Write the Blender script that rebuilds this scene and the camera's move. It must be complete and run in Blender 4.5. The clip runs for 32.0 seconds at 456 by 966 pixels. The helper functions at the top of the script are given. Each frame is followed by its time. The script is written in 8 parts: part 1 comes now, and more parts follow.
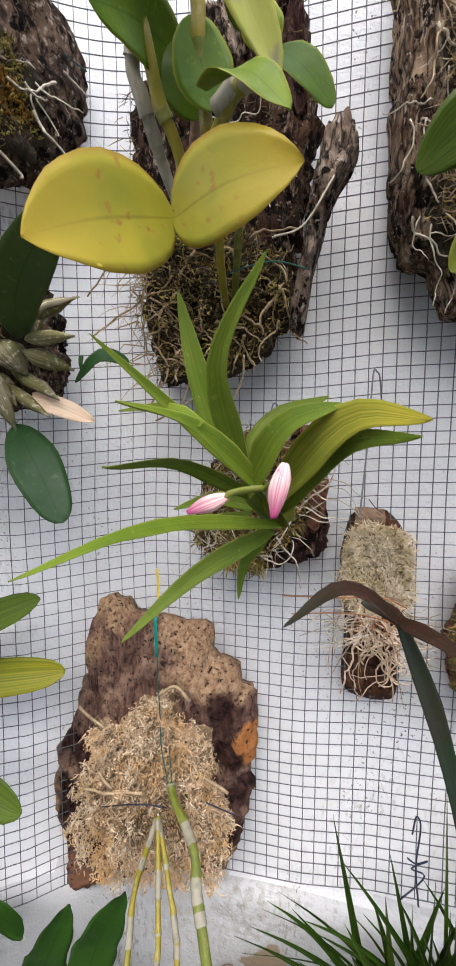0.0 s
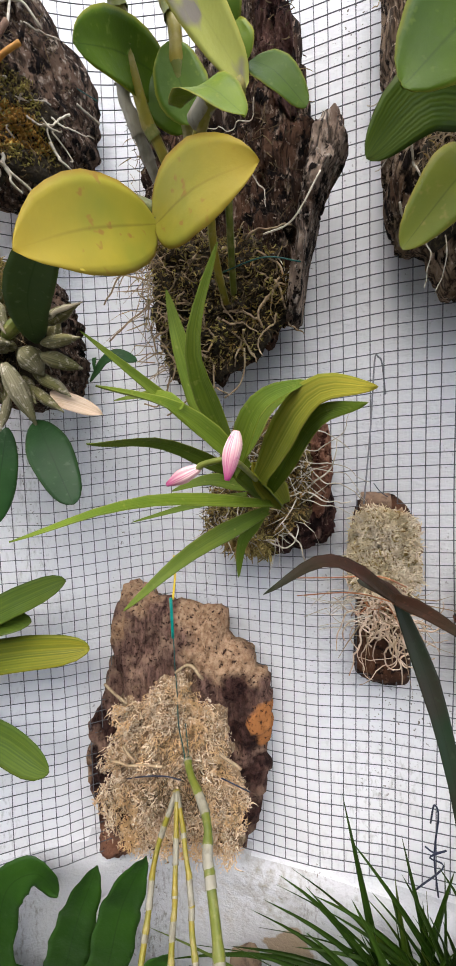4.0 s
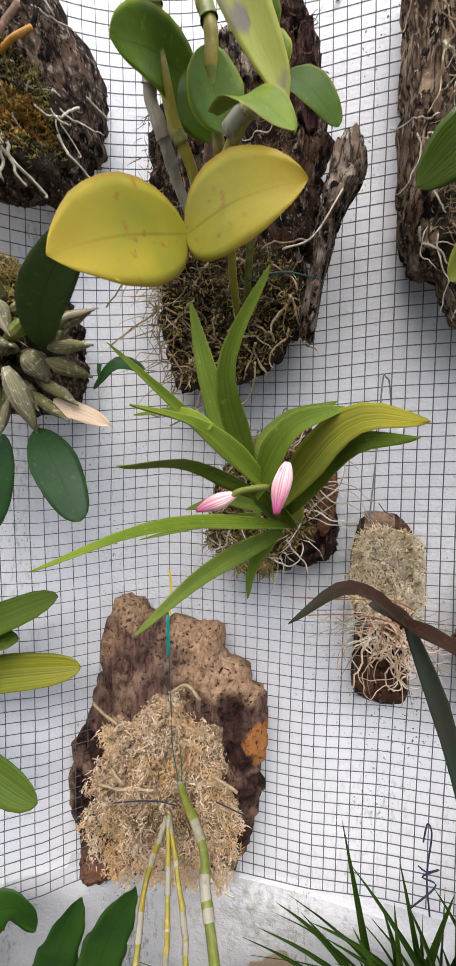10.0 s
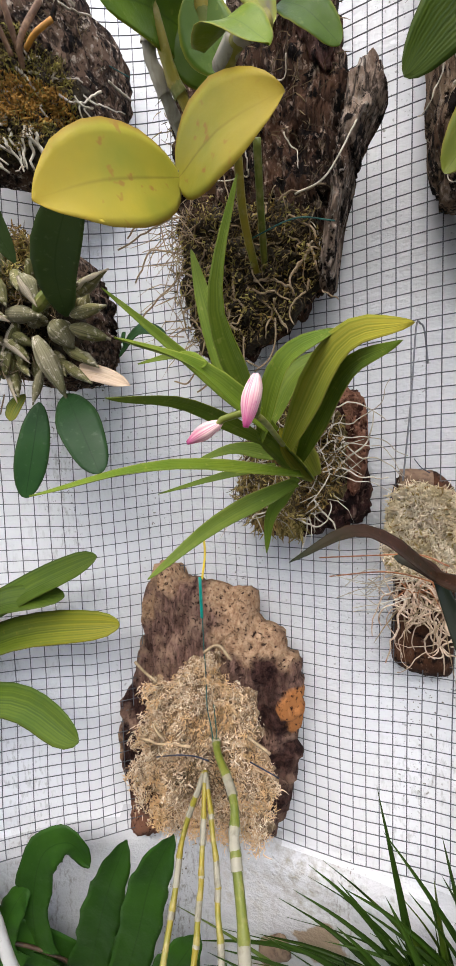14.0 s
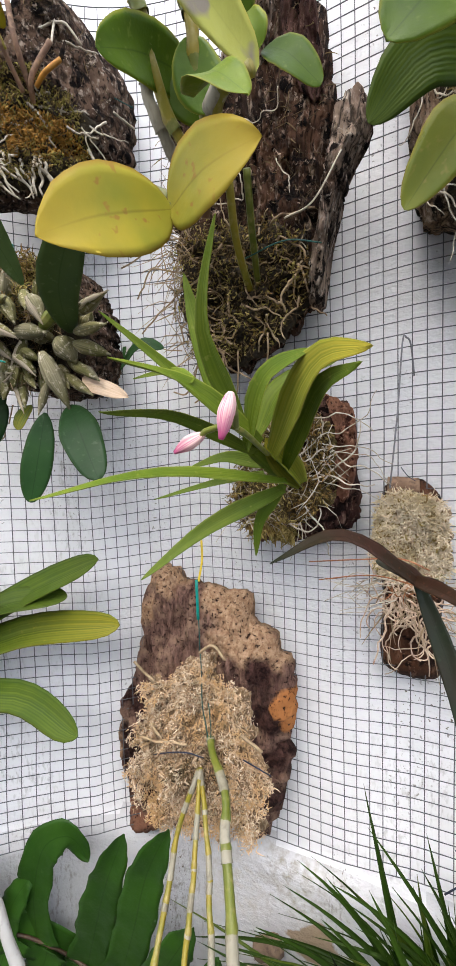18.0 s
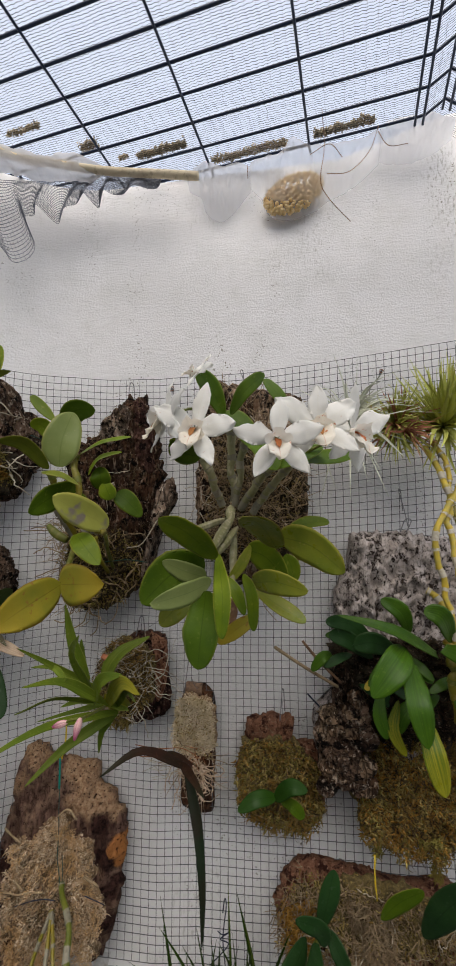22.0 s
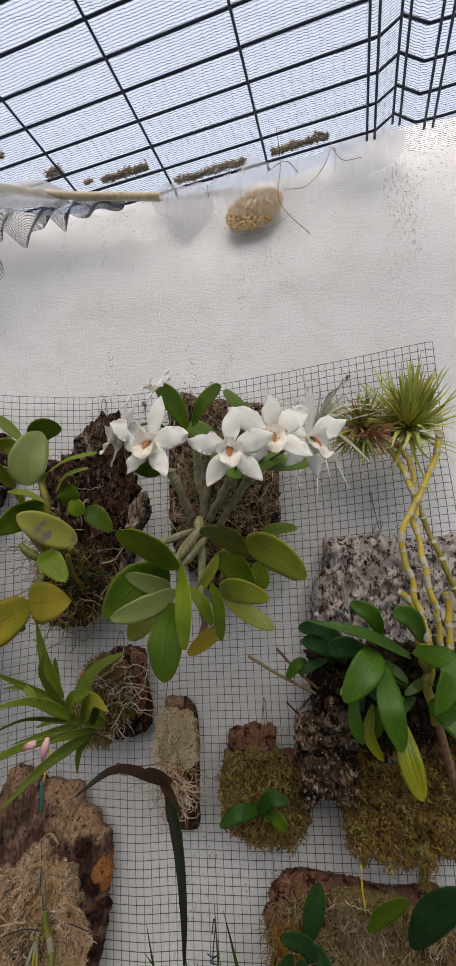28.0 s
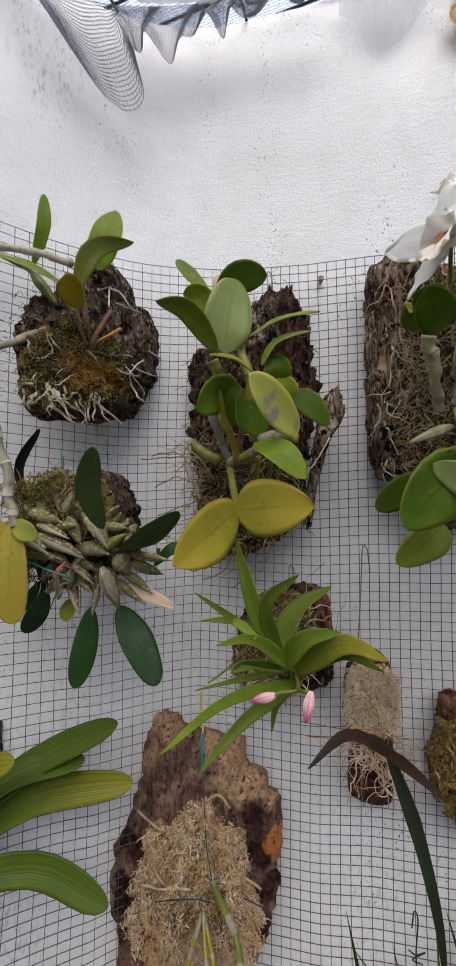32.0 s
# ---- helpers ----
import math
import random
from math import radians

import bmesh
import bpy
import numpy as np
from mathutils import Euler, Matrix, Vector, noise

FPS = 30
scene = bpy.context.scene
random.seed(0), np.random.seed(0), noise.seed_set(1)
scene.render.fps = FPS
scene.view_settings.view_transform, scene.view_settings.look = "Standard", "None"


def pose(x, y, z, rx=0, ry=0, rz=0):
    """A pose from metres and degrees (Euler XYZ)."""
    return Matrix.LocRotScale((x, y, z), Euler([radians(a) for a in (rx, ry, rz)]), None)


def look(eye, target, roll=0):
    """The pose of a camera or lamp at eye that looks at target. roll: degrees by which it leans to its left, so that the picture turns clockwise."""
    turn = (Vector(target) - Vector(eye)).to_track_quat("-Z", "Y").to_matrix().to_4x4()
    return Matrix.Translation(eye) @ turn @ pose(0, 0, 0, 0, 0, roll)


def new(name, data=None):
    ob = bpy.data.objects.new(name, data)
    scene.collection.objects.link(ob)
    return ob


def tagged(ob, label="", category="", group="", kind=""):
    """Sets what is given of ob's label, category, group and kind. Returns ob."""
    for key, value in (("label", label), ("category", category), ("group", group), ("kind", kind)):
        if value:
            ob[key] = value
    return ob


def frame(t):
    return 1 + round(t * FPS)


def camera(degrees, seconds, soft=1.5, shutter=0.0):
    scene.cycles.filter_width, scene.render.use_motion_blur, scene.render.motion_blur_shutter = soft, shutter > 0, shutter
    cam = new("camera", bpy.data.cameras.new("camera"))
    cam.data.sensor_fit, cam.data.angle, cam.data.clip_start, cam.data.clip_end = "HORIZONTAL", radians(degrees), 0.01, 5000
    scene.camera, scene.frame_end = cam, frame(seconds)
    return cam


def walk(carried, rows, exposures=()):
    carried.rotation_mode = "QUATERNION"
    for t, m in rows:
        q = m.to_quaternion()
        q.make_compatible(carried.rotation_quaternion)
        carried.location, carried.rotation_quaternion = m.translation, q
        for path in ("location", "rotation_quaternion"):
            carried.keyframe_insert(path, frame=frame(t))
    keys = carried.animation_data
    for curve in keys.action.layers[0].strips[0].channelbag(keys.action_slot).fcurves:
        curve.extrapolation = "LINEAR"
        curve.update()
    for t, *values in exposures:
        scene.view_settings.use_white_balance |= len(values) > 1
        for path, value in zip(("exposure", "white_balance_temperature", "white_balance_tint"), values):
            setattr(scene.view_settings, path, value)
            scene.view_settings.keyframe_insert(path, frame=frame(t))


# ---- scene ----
cam = camera(59.7, 32.0, soft=1.7, shutter=0.3)
PATH = [
    (0, (0.103, -0.403, 1.446), (-0.31, 1.548, 1.291), 0.5),
    (0.5, (0.113, -0.405, 1.439), (-0.278, 1.546, 1.241), 0.4),
    (1, (0.113, -0.409, 1.457), (-0.312, 1.536, 1.272), -0.1),
    (1.5, (0.124, -0.41, 1.461), (-0.292, 1.539, 1.296), -0.8),
    (2, (0.122, -0.412, 1.459), (-0.312, 1.534, 1.301), -0.1),
    (2.5, (0.126, -0.413, 1.456), (-0.318, 1.53, 1.295), -0.2),
    (3, (0.127, -0.418, 1.453), (-0.325, 1.522, 1.275), -0.2),
    (3.5, (0.132, -0.419, 1.438), (-0.381, 1.507, 1.266), -1.5),
    (4, (0.142, -0.413, 1.431), (-0.481, 1.483, 1.301), -1.3),
    (4.5, (0.141, -0.412, 1.429), (-0.533, 1.467, 1.3), -1.0),
    (6.5, (0.115, -0.435, 1.451), (-0.368, 1.499, 1.29), 0.2),
    (7, (0.117, -0.443, 1.448), (-0.368, 1.491, 1.292), -0.1),
    (7.5, (0.121, -0.448, 1.443), (-0.379, 1.484, 1.319), -0.0),
    (8, (0.128, -0.45, 1.444), (-0.375, 1.482, 1.321), -0.2),
    (8.5, (0.13, -0.449, 1.442), (-0.372, 1.483, 1.327), -0.4),
    (9, (0.124, -0.444, 1.441), (-0.381, 1.487, 1.319), 0.1),
    (9.5, (0.117, -0.434, 1.446), (-0.374, 1.502, 1.342), 0.3),
    (10, (0.109, -0.412, 1.443), (-0.38, 1.524, 1.323), 0.7),
    (10.5, (0.108, -0.396, 1.436), (-0.344, 1.542, 1.232), 0.9),
    (11, (0.11, -0.402, 1.436), (-0.473, 1.502, 1.258), 0.6),
    (11.5, (0.133, -0.409, 1.439), (-0.566, 1.459, 1.289), -1.0),
    (12, (0.153, -0.406, 1.433), (-0.599, 1.44, 1.266), -1.6),
    (12.5, (0.159, -0.403, 1.427), (-0.631, 1.429, 1.291), -1.9),
    (13, (0.158, -0.404, 1.425), (-0.648, 1.422, 1.294), -0.9),
    (13.5, (0.154, -0.403, 1.423), (-0.644, 1.429, 1.318), -0.4),
    (14, (0.146, -0.402, 1.41), (-0.655, 1.425, 1.272), -1.4),
    (14.5, (0.144, -0.409, 1.417), (-0.636, 1.429, 1.309), 0.1),
    (16.5, (0.134, -0.409, 1.417), (-0.577, 1.457, 1.318), 1.1),
    (17, (0.154, -0.404, 1.412), (-0.692, 1.405, 1.295), -0.0),
    (17.5, (0.165, -0.411, 1.412), (-0.674, 1.402, 1.313), -0.7),
    (18, (0.166, -0.412, 1.411), (-0.677, 1.398, 1.306), -1.2),
    (18.5, (0.167, -0.418, 1.408), (-0.653, 1.402, 1.296), -1.1),
    (19, (0.158, -0.437, 1.405), (-0.619, 1.402, 1.283), -0.4),
    (19.5, (0.144, -0.465, 1.422), (-0.623, 1.376, 1.275), -0.8),
    (20, (0.149, -0.496, 1.436), (-0.56, 1.368, 1.281), -1.2),
    (20.5, (0.202, -0.554, 1.459), (-0.428, 1.335, 1.269), -1.8),
    (20.6, (0.193, -0.574, 1.489), (-0.313, 1.347, 1.259), -1.4),
    (20.9, (0.253, -0.593, 1.537), (-0.229, 1.347, 1.492), -2.2),
    (21, (0.26, -0.608, 1.541), (-0.192, 1.34, 1.55), -1.7),
    (21.2, (0.272, -0.62, 1.567), (-0.093, 1.345, 1.637), -0.8),
    (21.5, (0.304, -0.644, 1.618), (-0.071, 1.314, 1.777), -1.2),
    (21.6, (0.274, -0.643, 1.604), (0.005, 1.323, 1.849), -1.6),
    (22, (0.313, -0.67, 1.637), (0.021, 1.293, 1.884), 0.1),
    (22.5, (0.326, -0.669, 1.638), (0.114, 1.298, 1.929), 0.7),
    (23, (0.323, -0.672, 1.643), (0.117, 1.292, 1.958), 0.6),
    (23.5, (0.321, -0.67, 1.642), (0.104, 1.293, 1.957), 0.7),
    (24, (0.323, -0.67, 1.64), (0.091, 1.289, 1.973), 0.8),
    (24.5, (0.323, -0.662, 1.635), (0.076, 1.297, 1.952), 0.6),
    (25, (0.324, -0.662, 1.637), (0.055, 1.293, 1.964), 0.4),
    (25.5, (0.329, -0.661, 1.636), (0.054, 1.286, 2.0), 0.3),
    (27.5, (0.346, -0.671, 1.633), (0.083, 1.287, 1.946), -1.0),
    (28, (0.356, -0.668, 1.634), (0.075, 1.289, 1.937), -2.6),
    (28.5, (0.357, -0.667, 1.639), (0.15, 1.298, 1.952), -2.8),
    (28.7, (0.35, -0.668, 1.641), (0.177, 1.301, 1.945), -2.4),
    (29, (0.33, -0.654, 1.643), (0.198, 1.318, 1.949), -2.8),
    (29.5, (0.297, -0.65, 1.643), (0.205, 1.318, 1.987), -1.4),
    (30, (0.286, -0.652, 1.64), (0.167, 1.316, 1.976), -1.4),
    (30.5, (0.247, -0.642, 1.631), (-0.059, 1.314, 1.917), -1.2),
    (31, (0.191, -0.624, 1.617), (-0.293, 1.302, 1.852), -0.7),
    (31.5, (0.135, -0.58, 1.59), (-0.351, 1.351, 1.778), -0.1),
    (32, (0.095, -0.551, 1.575), (-0.326, 1.401, 1.69), 0.5),
]
walk(cam, [(t, look(eye, target, roll)) for t, eye, target, roll in PATH],
     [(0, 1.95, 6350, 12), (11.0, 1.97, 6350, 12), (13.5, 2.03, 6350, 12), (19.5, 2.05, 6350, 12), (20.2, 1.88, 6400, 12), (20.6, 1.56, 6500, 12), (21.2, 1.03, 6650, 11), (21.8, 0.62, 6800, 11),
      (22.5, 0.57, 6850, 11), (30.2, 0.55, 6850, 11), (30.9, 0.55, 6750, 11), (31.5, 0.8, 6600, 11), (32, 1.0, 6500, 12)])

# ---------------------------------------------------------------- light
world = bpy.data.worlds.new("sky")
scene.world = world
world.use_nodes = True
wn = world.node_tree
sky = wn.nodes.new("ShaderNodeTexSky")
sky.sky_type = "NISHITA"
sky.sun_disc = False
sky.sun_elevation = radians(58)
sky.sun_rotation = radians(200)
sky.dust_density = 6.0
sky.air_density = 1.4
veil = wn.nodes.new("ShaderNodeMix")
veil.data_type = "RGBA"
veil.inputs[0].default_value = 0.6
veil.inputs[7].default_value = (8.2, 9.1, 11.0, 1)
wn.links.new(sky.outputs[0], veil.inputs[6])
back = wn.nodes["Background"]
back.inputs[1].default_value = 0.09
wn.links.new(veil.outputs[2], back.inputs[0])
sun = new("sun", bpy.data.lights.new("sun", "SUN"))
sun.data.energy, sun.data.angle, sun.data.color = 1.6, radians(48), (1.0, 0.96, 0.9)
sun.matrix_world = look((0.6, -1.6, 3.2), (0.2, 0, 1.4))

# ---------------------------------------------------------------- materials


def ramp_mix(nt, fac, a, b):
    m = nt.nodes.new("ShaderNodeMix")
    m.data_type = "RGBA"
    if fac is not None:
        nt.links.new(fac, m.inputs[0])
    for i, c in ((6, a), (7, b)):
        if isinstance(c, tuple):
            m.inputs[i].default_value = (*c, 1)
        else:
            nt.links.new(c, m.inputs[i])
    return m.outputs[2]


def noise_fac(nt, co, scale, detail=4, lo=0.35, hi=0.65, rough=0.6):
    n = nt.nodes.new("ShaderNodeTexNoise")
    n.inputs["Scale"].default_value, n.inputs["Detail"].default_value, n.inputs["Roughness"].default_value = scale, detail, rough
    nt.links.new(co, n.inputs["Vector"])
    r = nt.nodes.new("ShaderNodeMapRange")
    r.inputs["From Min"].default_value, r.inputs["From Max"].default_value = lo, hi
    nt.links.new(n.outputs["Fac"], r.inputs["Value"])
    return r.outputs["Result"]


def coords(nt, stretch=(1, 1, 1)):
    tc = nt.nodes.new("ShaderNodeTexCoord")
    mp = nt.nodes.new("ShaderNodeMapping")
    mp.inputs["Scale"].default_value = stretch
    nt.links.new(tc.outputs["Object"], mp.inputs["Vector"])
    return mp.outputs["Vector"]


def rough_mat(name, a, b, c, big=25, fine=180, rough=0.85, bump=0.4, dist=0.002, stretch=(1, 1, 1), vary=0.0, spec=0.3):
    """A surface of two ground colours and a third for spots, with fine relief."""
    m = bpy.data.materials.new(name)
    m.use_nodes = True
    nt = m.node_tree
    bs = nt.nodes["Principled BSDF"]
    co = coords(nt, stretch)
    col = ramp_mix(nt, noise_fac(nt, co, big), a, b)
    col = ramp_mix(nt, noise_fac(nt, co, fine, 3, 0.5, 0.72), col, c)
    if vary:
        info = nt.nodes.new("ShaderNodeObjectInfo")
        hs = nt.nodes.new("ShaderNodeHueSaturation")
        mr = nt.nodes.new("ShaderNodeMapRange")
        mr.inputs["To Min"].default_value, mr.inputs["To Max"].default_value = 1 - vary, 1 + vary
        nt.links.new(info.outputs["Random"], mr.inputs["Value"])
        nt.links.new(mr.outputs["Result"], hs.inputs["Value"])
        nt.links.new(col, hs.inputs["Color"])
        col = hs.outputs["Color"]
    nt.links.new(col, bs.inputs["Base Color"])
    bs.inputs["Roughness"].default_value = rough
    bs.inputs["Specular IOR Level"].default_value = spec
    bp = nt.nodes.new("ShaderNodeBump")
    bp.inputs["Strength"].default_value, bp.inputs["Distance"].default_value = bump, dist
    nt.links.new(noise_fac(nt, co, fine * 0.7, 6, 0.2, 0.8), bp.inputs["Height"])
    nt.links.new(bp.outputs["Normal"], bs.inputs["Normal"])
    return m


def leaf_mat(name, a, b, spots, rib, gloss=0.42, veins=0.0, margin=None, thin=0.14, tip=None, spec=0.15, spot=(190, 0.62, 0.74)):
    """A leaf: two ground colours, spots, a midrib along the middle and a margin, letting some light through."""
    m = bpy.data.materials.new(name)
    m.use_nodes = True
    nt = m.node_tree
    bs = nt.nodes["Principled BSDF"]
    co = coords(nt)
    uv = nt.nodes.new("ShaderNodeTexCoord")
    sp = nt.nodes.new("ShaderNodeSeparateXYZ")
    nt.links.new(uv.outputs["UV"], sp.inputs[0])
    col = ramp_mix(nt, noise_fac(nt, co, 22, 3), a, b)
    col = ramp_mix(nt, noise_fac(nt, co, spot[0], 2, spot[1], spot[2]), col, spots)
    # distance from the midrib
    d = nt.nodes.new("ShaderNodeMath")
    d.operation = "SUBTRACT"
    d.inputs[1].default_value = 0.5
    nt.links.new(sp.outputs["X"], d.inputs[0])
    ab = nt.nodes.new("ShaderNodeMath")
    ab.operation = "ABSOLUTE"
    nt.links.new(d.outputs[0], ab.inputs[0])
    r = nt.nodes.new("ShaderNodeMapRange")
    r.inputs["From Min"].default_value, r.inputs["From Max"].default_value, r.inputs["To Max"].default_value = 0.026, 0.0, 0.6
    nt.links.new(ab.outputs[0], r.inputs["Value"])
    col = ramp_mix(nt, r.outputs["Result"], col, rib)
    if margin:
        e = nt.nodes.new("ShaderNodeMapRange")
        e.inputs["From Min"].default_value, e.inputs["From Max"].default_value = 0.44, 0.5
        nt.links.new(ab.outputs[0], e.inputs["Value"])
        col = ramp_mix(nt, e.outputs["Result"], col, margin)
    if tip:
        e = nt.nodes.new("ShaderNodeMapRange")
        e.inputs["From Min"].default_value, e.inputs["From Max"].default_value = 0.35, 1.0
        nt.links.new(sp.outputs["Y"], e.inputs["Value"])
        col = ramp_mix(nt, e.outputs["Result"], col, tip)
    if veins:
        st = nt.nodes.new("ShaderNodeTexNoise")
        st.noise_dimensions = "1D"
        st.inputs["Scale"].default_value, st.inputs["Detail"].default_value = 13, 2
        nt.links.new(sp.outputs["X"], st.inputs["W"])
        sm_ = nt.nodes.new("ShaderNodeMapRange")
        sm_.inputs["From Min"].default_value, sm_.inputs["From Max"].default_value, sm_.inputs["To Max"].default_value = 0.4, 0.65, 0.6
        nt.links.new(st.outputs["Fac"], sm_.inputs["Value"])
        col = ramp_mix(nt, sm_.outputs["Result"], col, rib)
    info = nt.nodes.new("ShaderNodeObjectInfo")
    hs = nt.nodes.new("ShaderNodeHueSaturation")
    mr = nt.nodes.new("ShaderNodeMapRange")
    mr.inputs["To Min"].default_value, mr.inputs["To Max"].default_value = 0.82, 1.18
    nt.links.new(info.outputs["Random"], mr.inputs["Value"])
    nt.links.new(mr.outputs["Result"], hs.inputs["Value"])
    nt.links.new(col, hs.inputs["Color"])
    nt.links.new(hs.outputs["Color"], bs.inputs["Base Color"])
    nt.links.new(noise_mix_rough(nt, co, gloss), bs.inputs["Roughness"])
    bs.inputs["Specular IOR Level"].default_value = spec
    bp = nt.nodes.new("ShaderNodeBump")
    bp.inputs["Strength"].default_value, bp.inputs["Distance"].default_value = 0.25, 0.0006
    if veins:
        w = nt.nodes.new("ShaderNodeMath")
        w.operation = "SINE"
        k = nt.nodes.new("ShaderNodeMath")
        k.operation = "MULTIPLY"
        k.inputs[1].default_value = veins
        nt.links.new(sp.outputs["X"], k.inputs[0])
        nt.links.new(k.outputs[0], w.inputs[0])
        nt.links.new(w.outputs[0], bp.inputs["Height"])
        bp.inputs["Distance"].default_value = 0.00016
    else:
        nt.links.new(noise_fac(nt, co, 260, 4, 0.2, 0.8), bp.inputs["Height"])
    nt.links.new(bp.outputs["Normal"], bs.inputs["Normal"])
    tr = nt.nodes.new("ShaderNodeBsdfTranslucent")
    nt.links.new(hs.outputs["Color"], tr.inputs["Color"])
    mx = nt.nodes.new("ShaderNodeMixShader")
    mx.inputs[0].default_value = thin
    nt.links.new(bs.outputs[0], mx.inputs[1])
    nt.links.new(tr.outputs[0], mx.inputs[2])
    nt.links.new(mx.outputs[0], nt.nodes["Material Output"].inputs["Surface"])
    return m


def noise_mix_rough(nt, co, gloss):
    r = nt.nodes.new("ShaderNodeMapRange")
    r.inputs["To Min"].default_value, r.inputs["To Max"].default_value = gloss - 0.08, gloss + 0.14
    nt.links.new(noise_fac(nt, co, 60, 3), r.inputs["Value"])
    return r.outputs["Result"]


def fibre_mat(name, a, b, c, rough=0.9):
    """Strands that differ from one another."""
    m = bpy.data.materials.new(name)
    m.use_nodes = True
    nt = m.node_tree
    bs = nt.nodes["Principled BSDF"]
    geo = nt.nodes.new("ShaderNodeNewGeometry")
    co = coords(nt)
    col = ramp_mix(nt, geo.outputs["Random Per Island"], a, b)
    col = ramp_mix(nt, noise_fac(nt, co, 34, 4, 0.46, 0.62), col, c)
    nt.links.new(col, bs.inputs["Base Color"])
    bs.inputs["Roughness"].default_value = rough
    bs.inputs["Specular IOR Level"].default_value = 0.25
    tr = nt.nodes.new("ShaderNodeBsdfTranslucent")
    nt.links.new(col, tr.inputs["Color"])
    mx = nt.nodes.new("ShaderNodeMixShader")
    mx.inputs[0].default_value = 0.2
    nt.links.new(bs.outputs[0], mx.inputs[1])
    nt.links.new(tr.outputs[0], mx.inputs[2])
    nt.links.new(mx.outputs[0], nt.nodes["Material Output"].inputs["Surface"])
    return m


def bark_mat(name, crack_shade, low, high, fleck_light, cells=38, upright=0.35, fine=170, bump=1.0, dist=0.006, plate=0.45, holes=0.53):
    """Bark: plates between dark cracks, patches of two colours, pale flecks; crevice shade and highlights are coloured
    in with them.
    """
    m = bpy.data.materials.new(name)
    m.use_nodes = True
    nt = m.node_tree
    bs = nt.nodes["Principled BSDF"]
    co = coords(nt, (1, 1, upright))
    warp = nt.nodes.new("ShaderNodeTexNoise")
    warp.inputs["Scale"].default_value, warp.inputs["Detail"].default_value = 30, 4
    nt.links.new(co, warp.inputs["Vector"])
    add = nt.nodes.new("ShaderNodeMix")
    add.data_type = "VECTOR"
    add.inputs[0].default_value = 0.1
    nt.links.new(co, add.inputs[4])
    nt.links.new(warp.outputs["Color"], add.inputs[5])
    vo = nt.nodes.new("ShaderNodeTexVoronoi")
    vo.feature = "DISTANCE_TO_EDGE"
    vo.inputs["Scale"].default_value = cells
    nt.links.new(add.outputs[1], vo.inputs["Vector"])
    edge = nt.nodes.new("ShaderNodeMapRange")
    edge.inputs["From Max"].default_value = 0.12
    edge.inputs["To Min"].default_value = plate
    nt.links.new(vo.outputs["Distance"], edge.inputs["Value"])
    flat = coords(nt)
    col = ramp_mix(nt, noise_fac(nt, flat, 22, 5, 0.4, 0.62), low, high)
    col = ramp_mix(nt, noise_fac(nt, co, fine, 5, 0.55, 0.68), col, fleck_light)
    col = ramp_mix(nt, noise_fac(nt, flat, 75, 5, holes, holes + 0.07), col, crack_shade)
    col = ramp_mix(nt, edge.outputs["Result"], crack_shade, col)
    col = ramp_mix(nt, noise_fac(nt, co, fine * 1.5, 4, 0.58, 0.66, 0.65), col, crack_shade)
    col = ramp_mix(nt, noise_fac(nt, flat, fine * 0.9, 5, 0.6, 0.66, 0.7), col, fleck_light)
    nt.links.new(col, bs.inputs["Base Color"])
    bs.inputs["Roughness"].default_value = 0.9
    bs.inputs["Specular IOR Level"].default_value = 0.1
    hm = nt.nodes.new("ShaderNodeMath")
    hm.operation = "ADD"
    nt.links.new(edge.outputs["Result"], hm.inputs[0])
    nt.links.new(noise_fac(nt, co, fine * 1.6, 8, 0.25, 0.75, 0.75), hm.inputs[1])
    bp = nt.nodes.new("ShaderNodeBump")
    bp.inputs["Strength"].default_value, bp.inputs["Distance"].default_value = bump, dist
    nt.links.new(hm.outputs[0], bp.inputs["Height"])
    nt.links.new(bp.outputs["Normal"], bs.inputs["Normal"])
    return m


def blotch(nt, co, x, z, r, soft, ragged=0.075):
    """1 inside a ragged spot round x, z, fading to 0 at its rim."""
    rag = nt.nodes.new("ShaderNodeTexNoise")
    rag.inputs["Scale"].default_value, rag.inputs["Detail"].default_value = 26, 7
    nt.links.new(co, rag.inputs["Vector"])
    warp = nt.nodes.new("ShaderNodeVectorMath")
    warp.operation = "MULTIPLY_ADD"
    warp.inputs[1].default_value = (ragged, 0, ragged)
    nt.links.new(rag.outputs["Color"], warp.inputs[0])
    nt.links.new(co, warp.inputs[2])
    flatten = nt.nodes.new("ShaderNodeVectorMath")
    flatten.operation = "MULTIPLY"
    flatten.inputs[1].default_value = (1, 0, 1)
    nt.links.new(warp.outputs[0], flatten.inputs[0])
    far = nt.nodes.new("ShaderNodeVectorMath")
    far.operation = "DISTANCE"
    nt.links.new(flatten.outputs[0], far.inputs[0])
    far.inputs[1].default_value = (x + ragged / 2, 0, z + ragged / 2)
    near = nt.nodes.new("ShaderNodeMapRange")
    near.inputs["From Min"].default_value, near.inputs["From Max"].default_value = r, r - soft
    nt.links.new(far.outputs["Value"], near.inputs["Value"])
    return near.outputs["Result"]


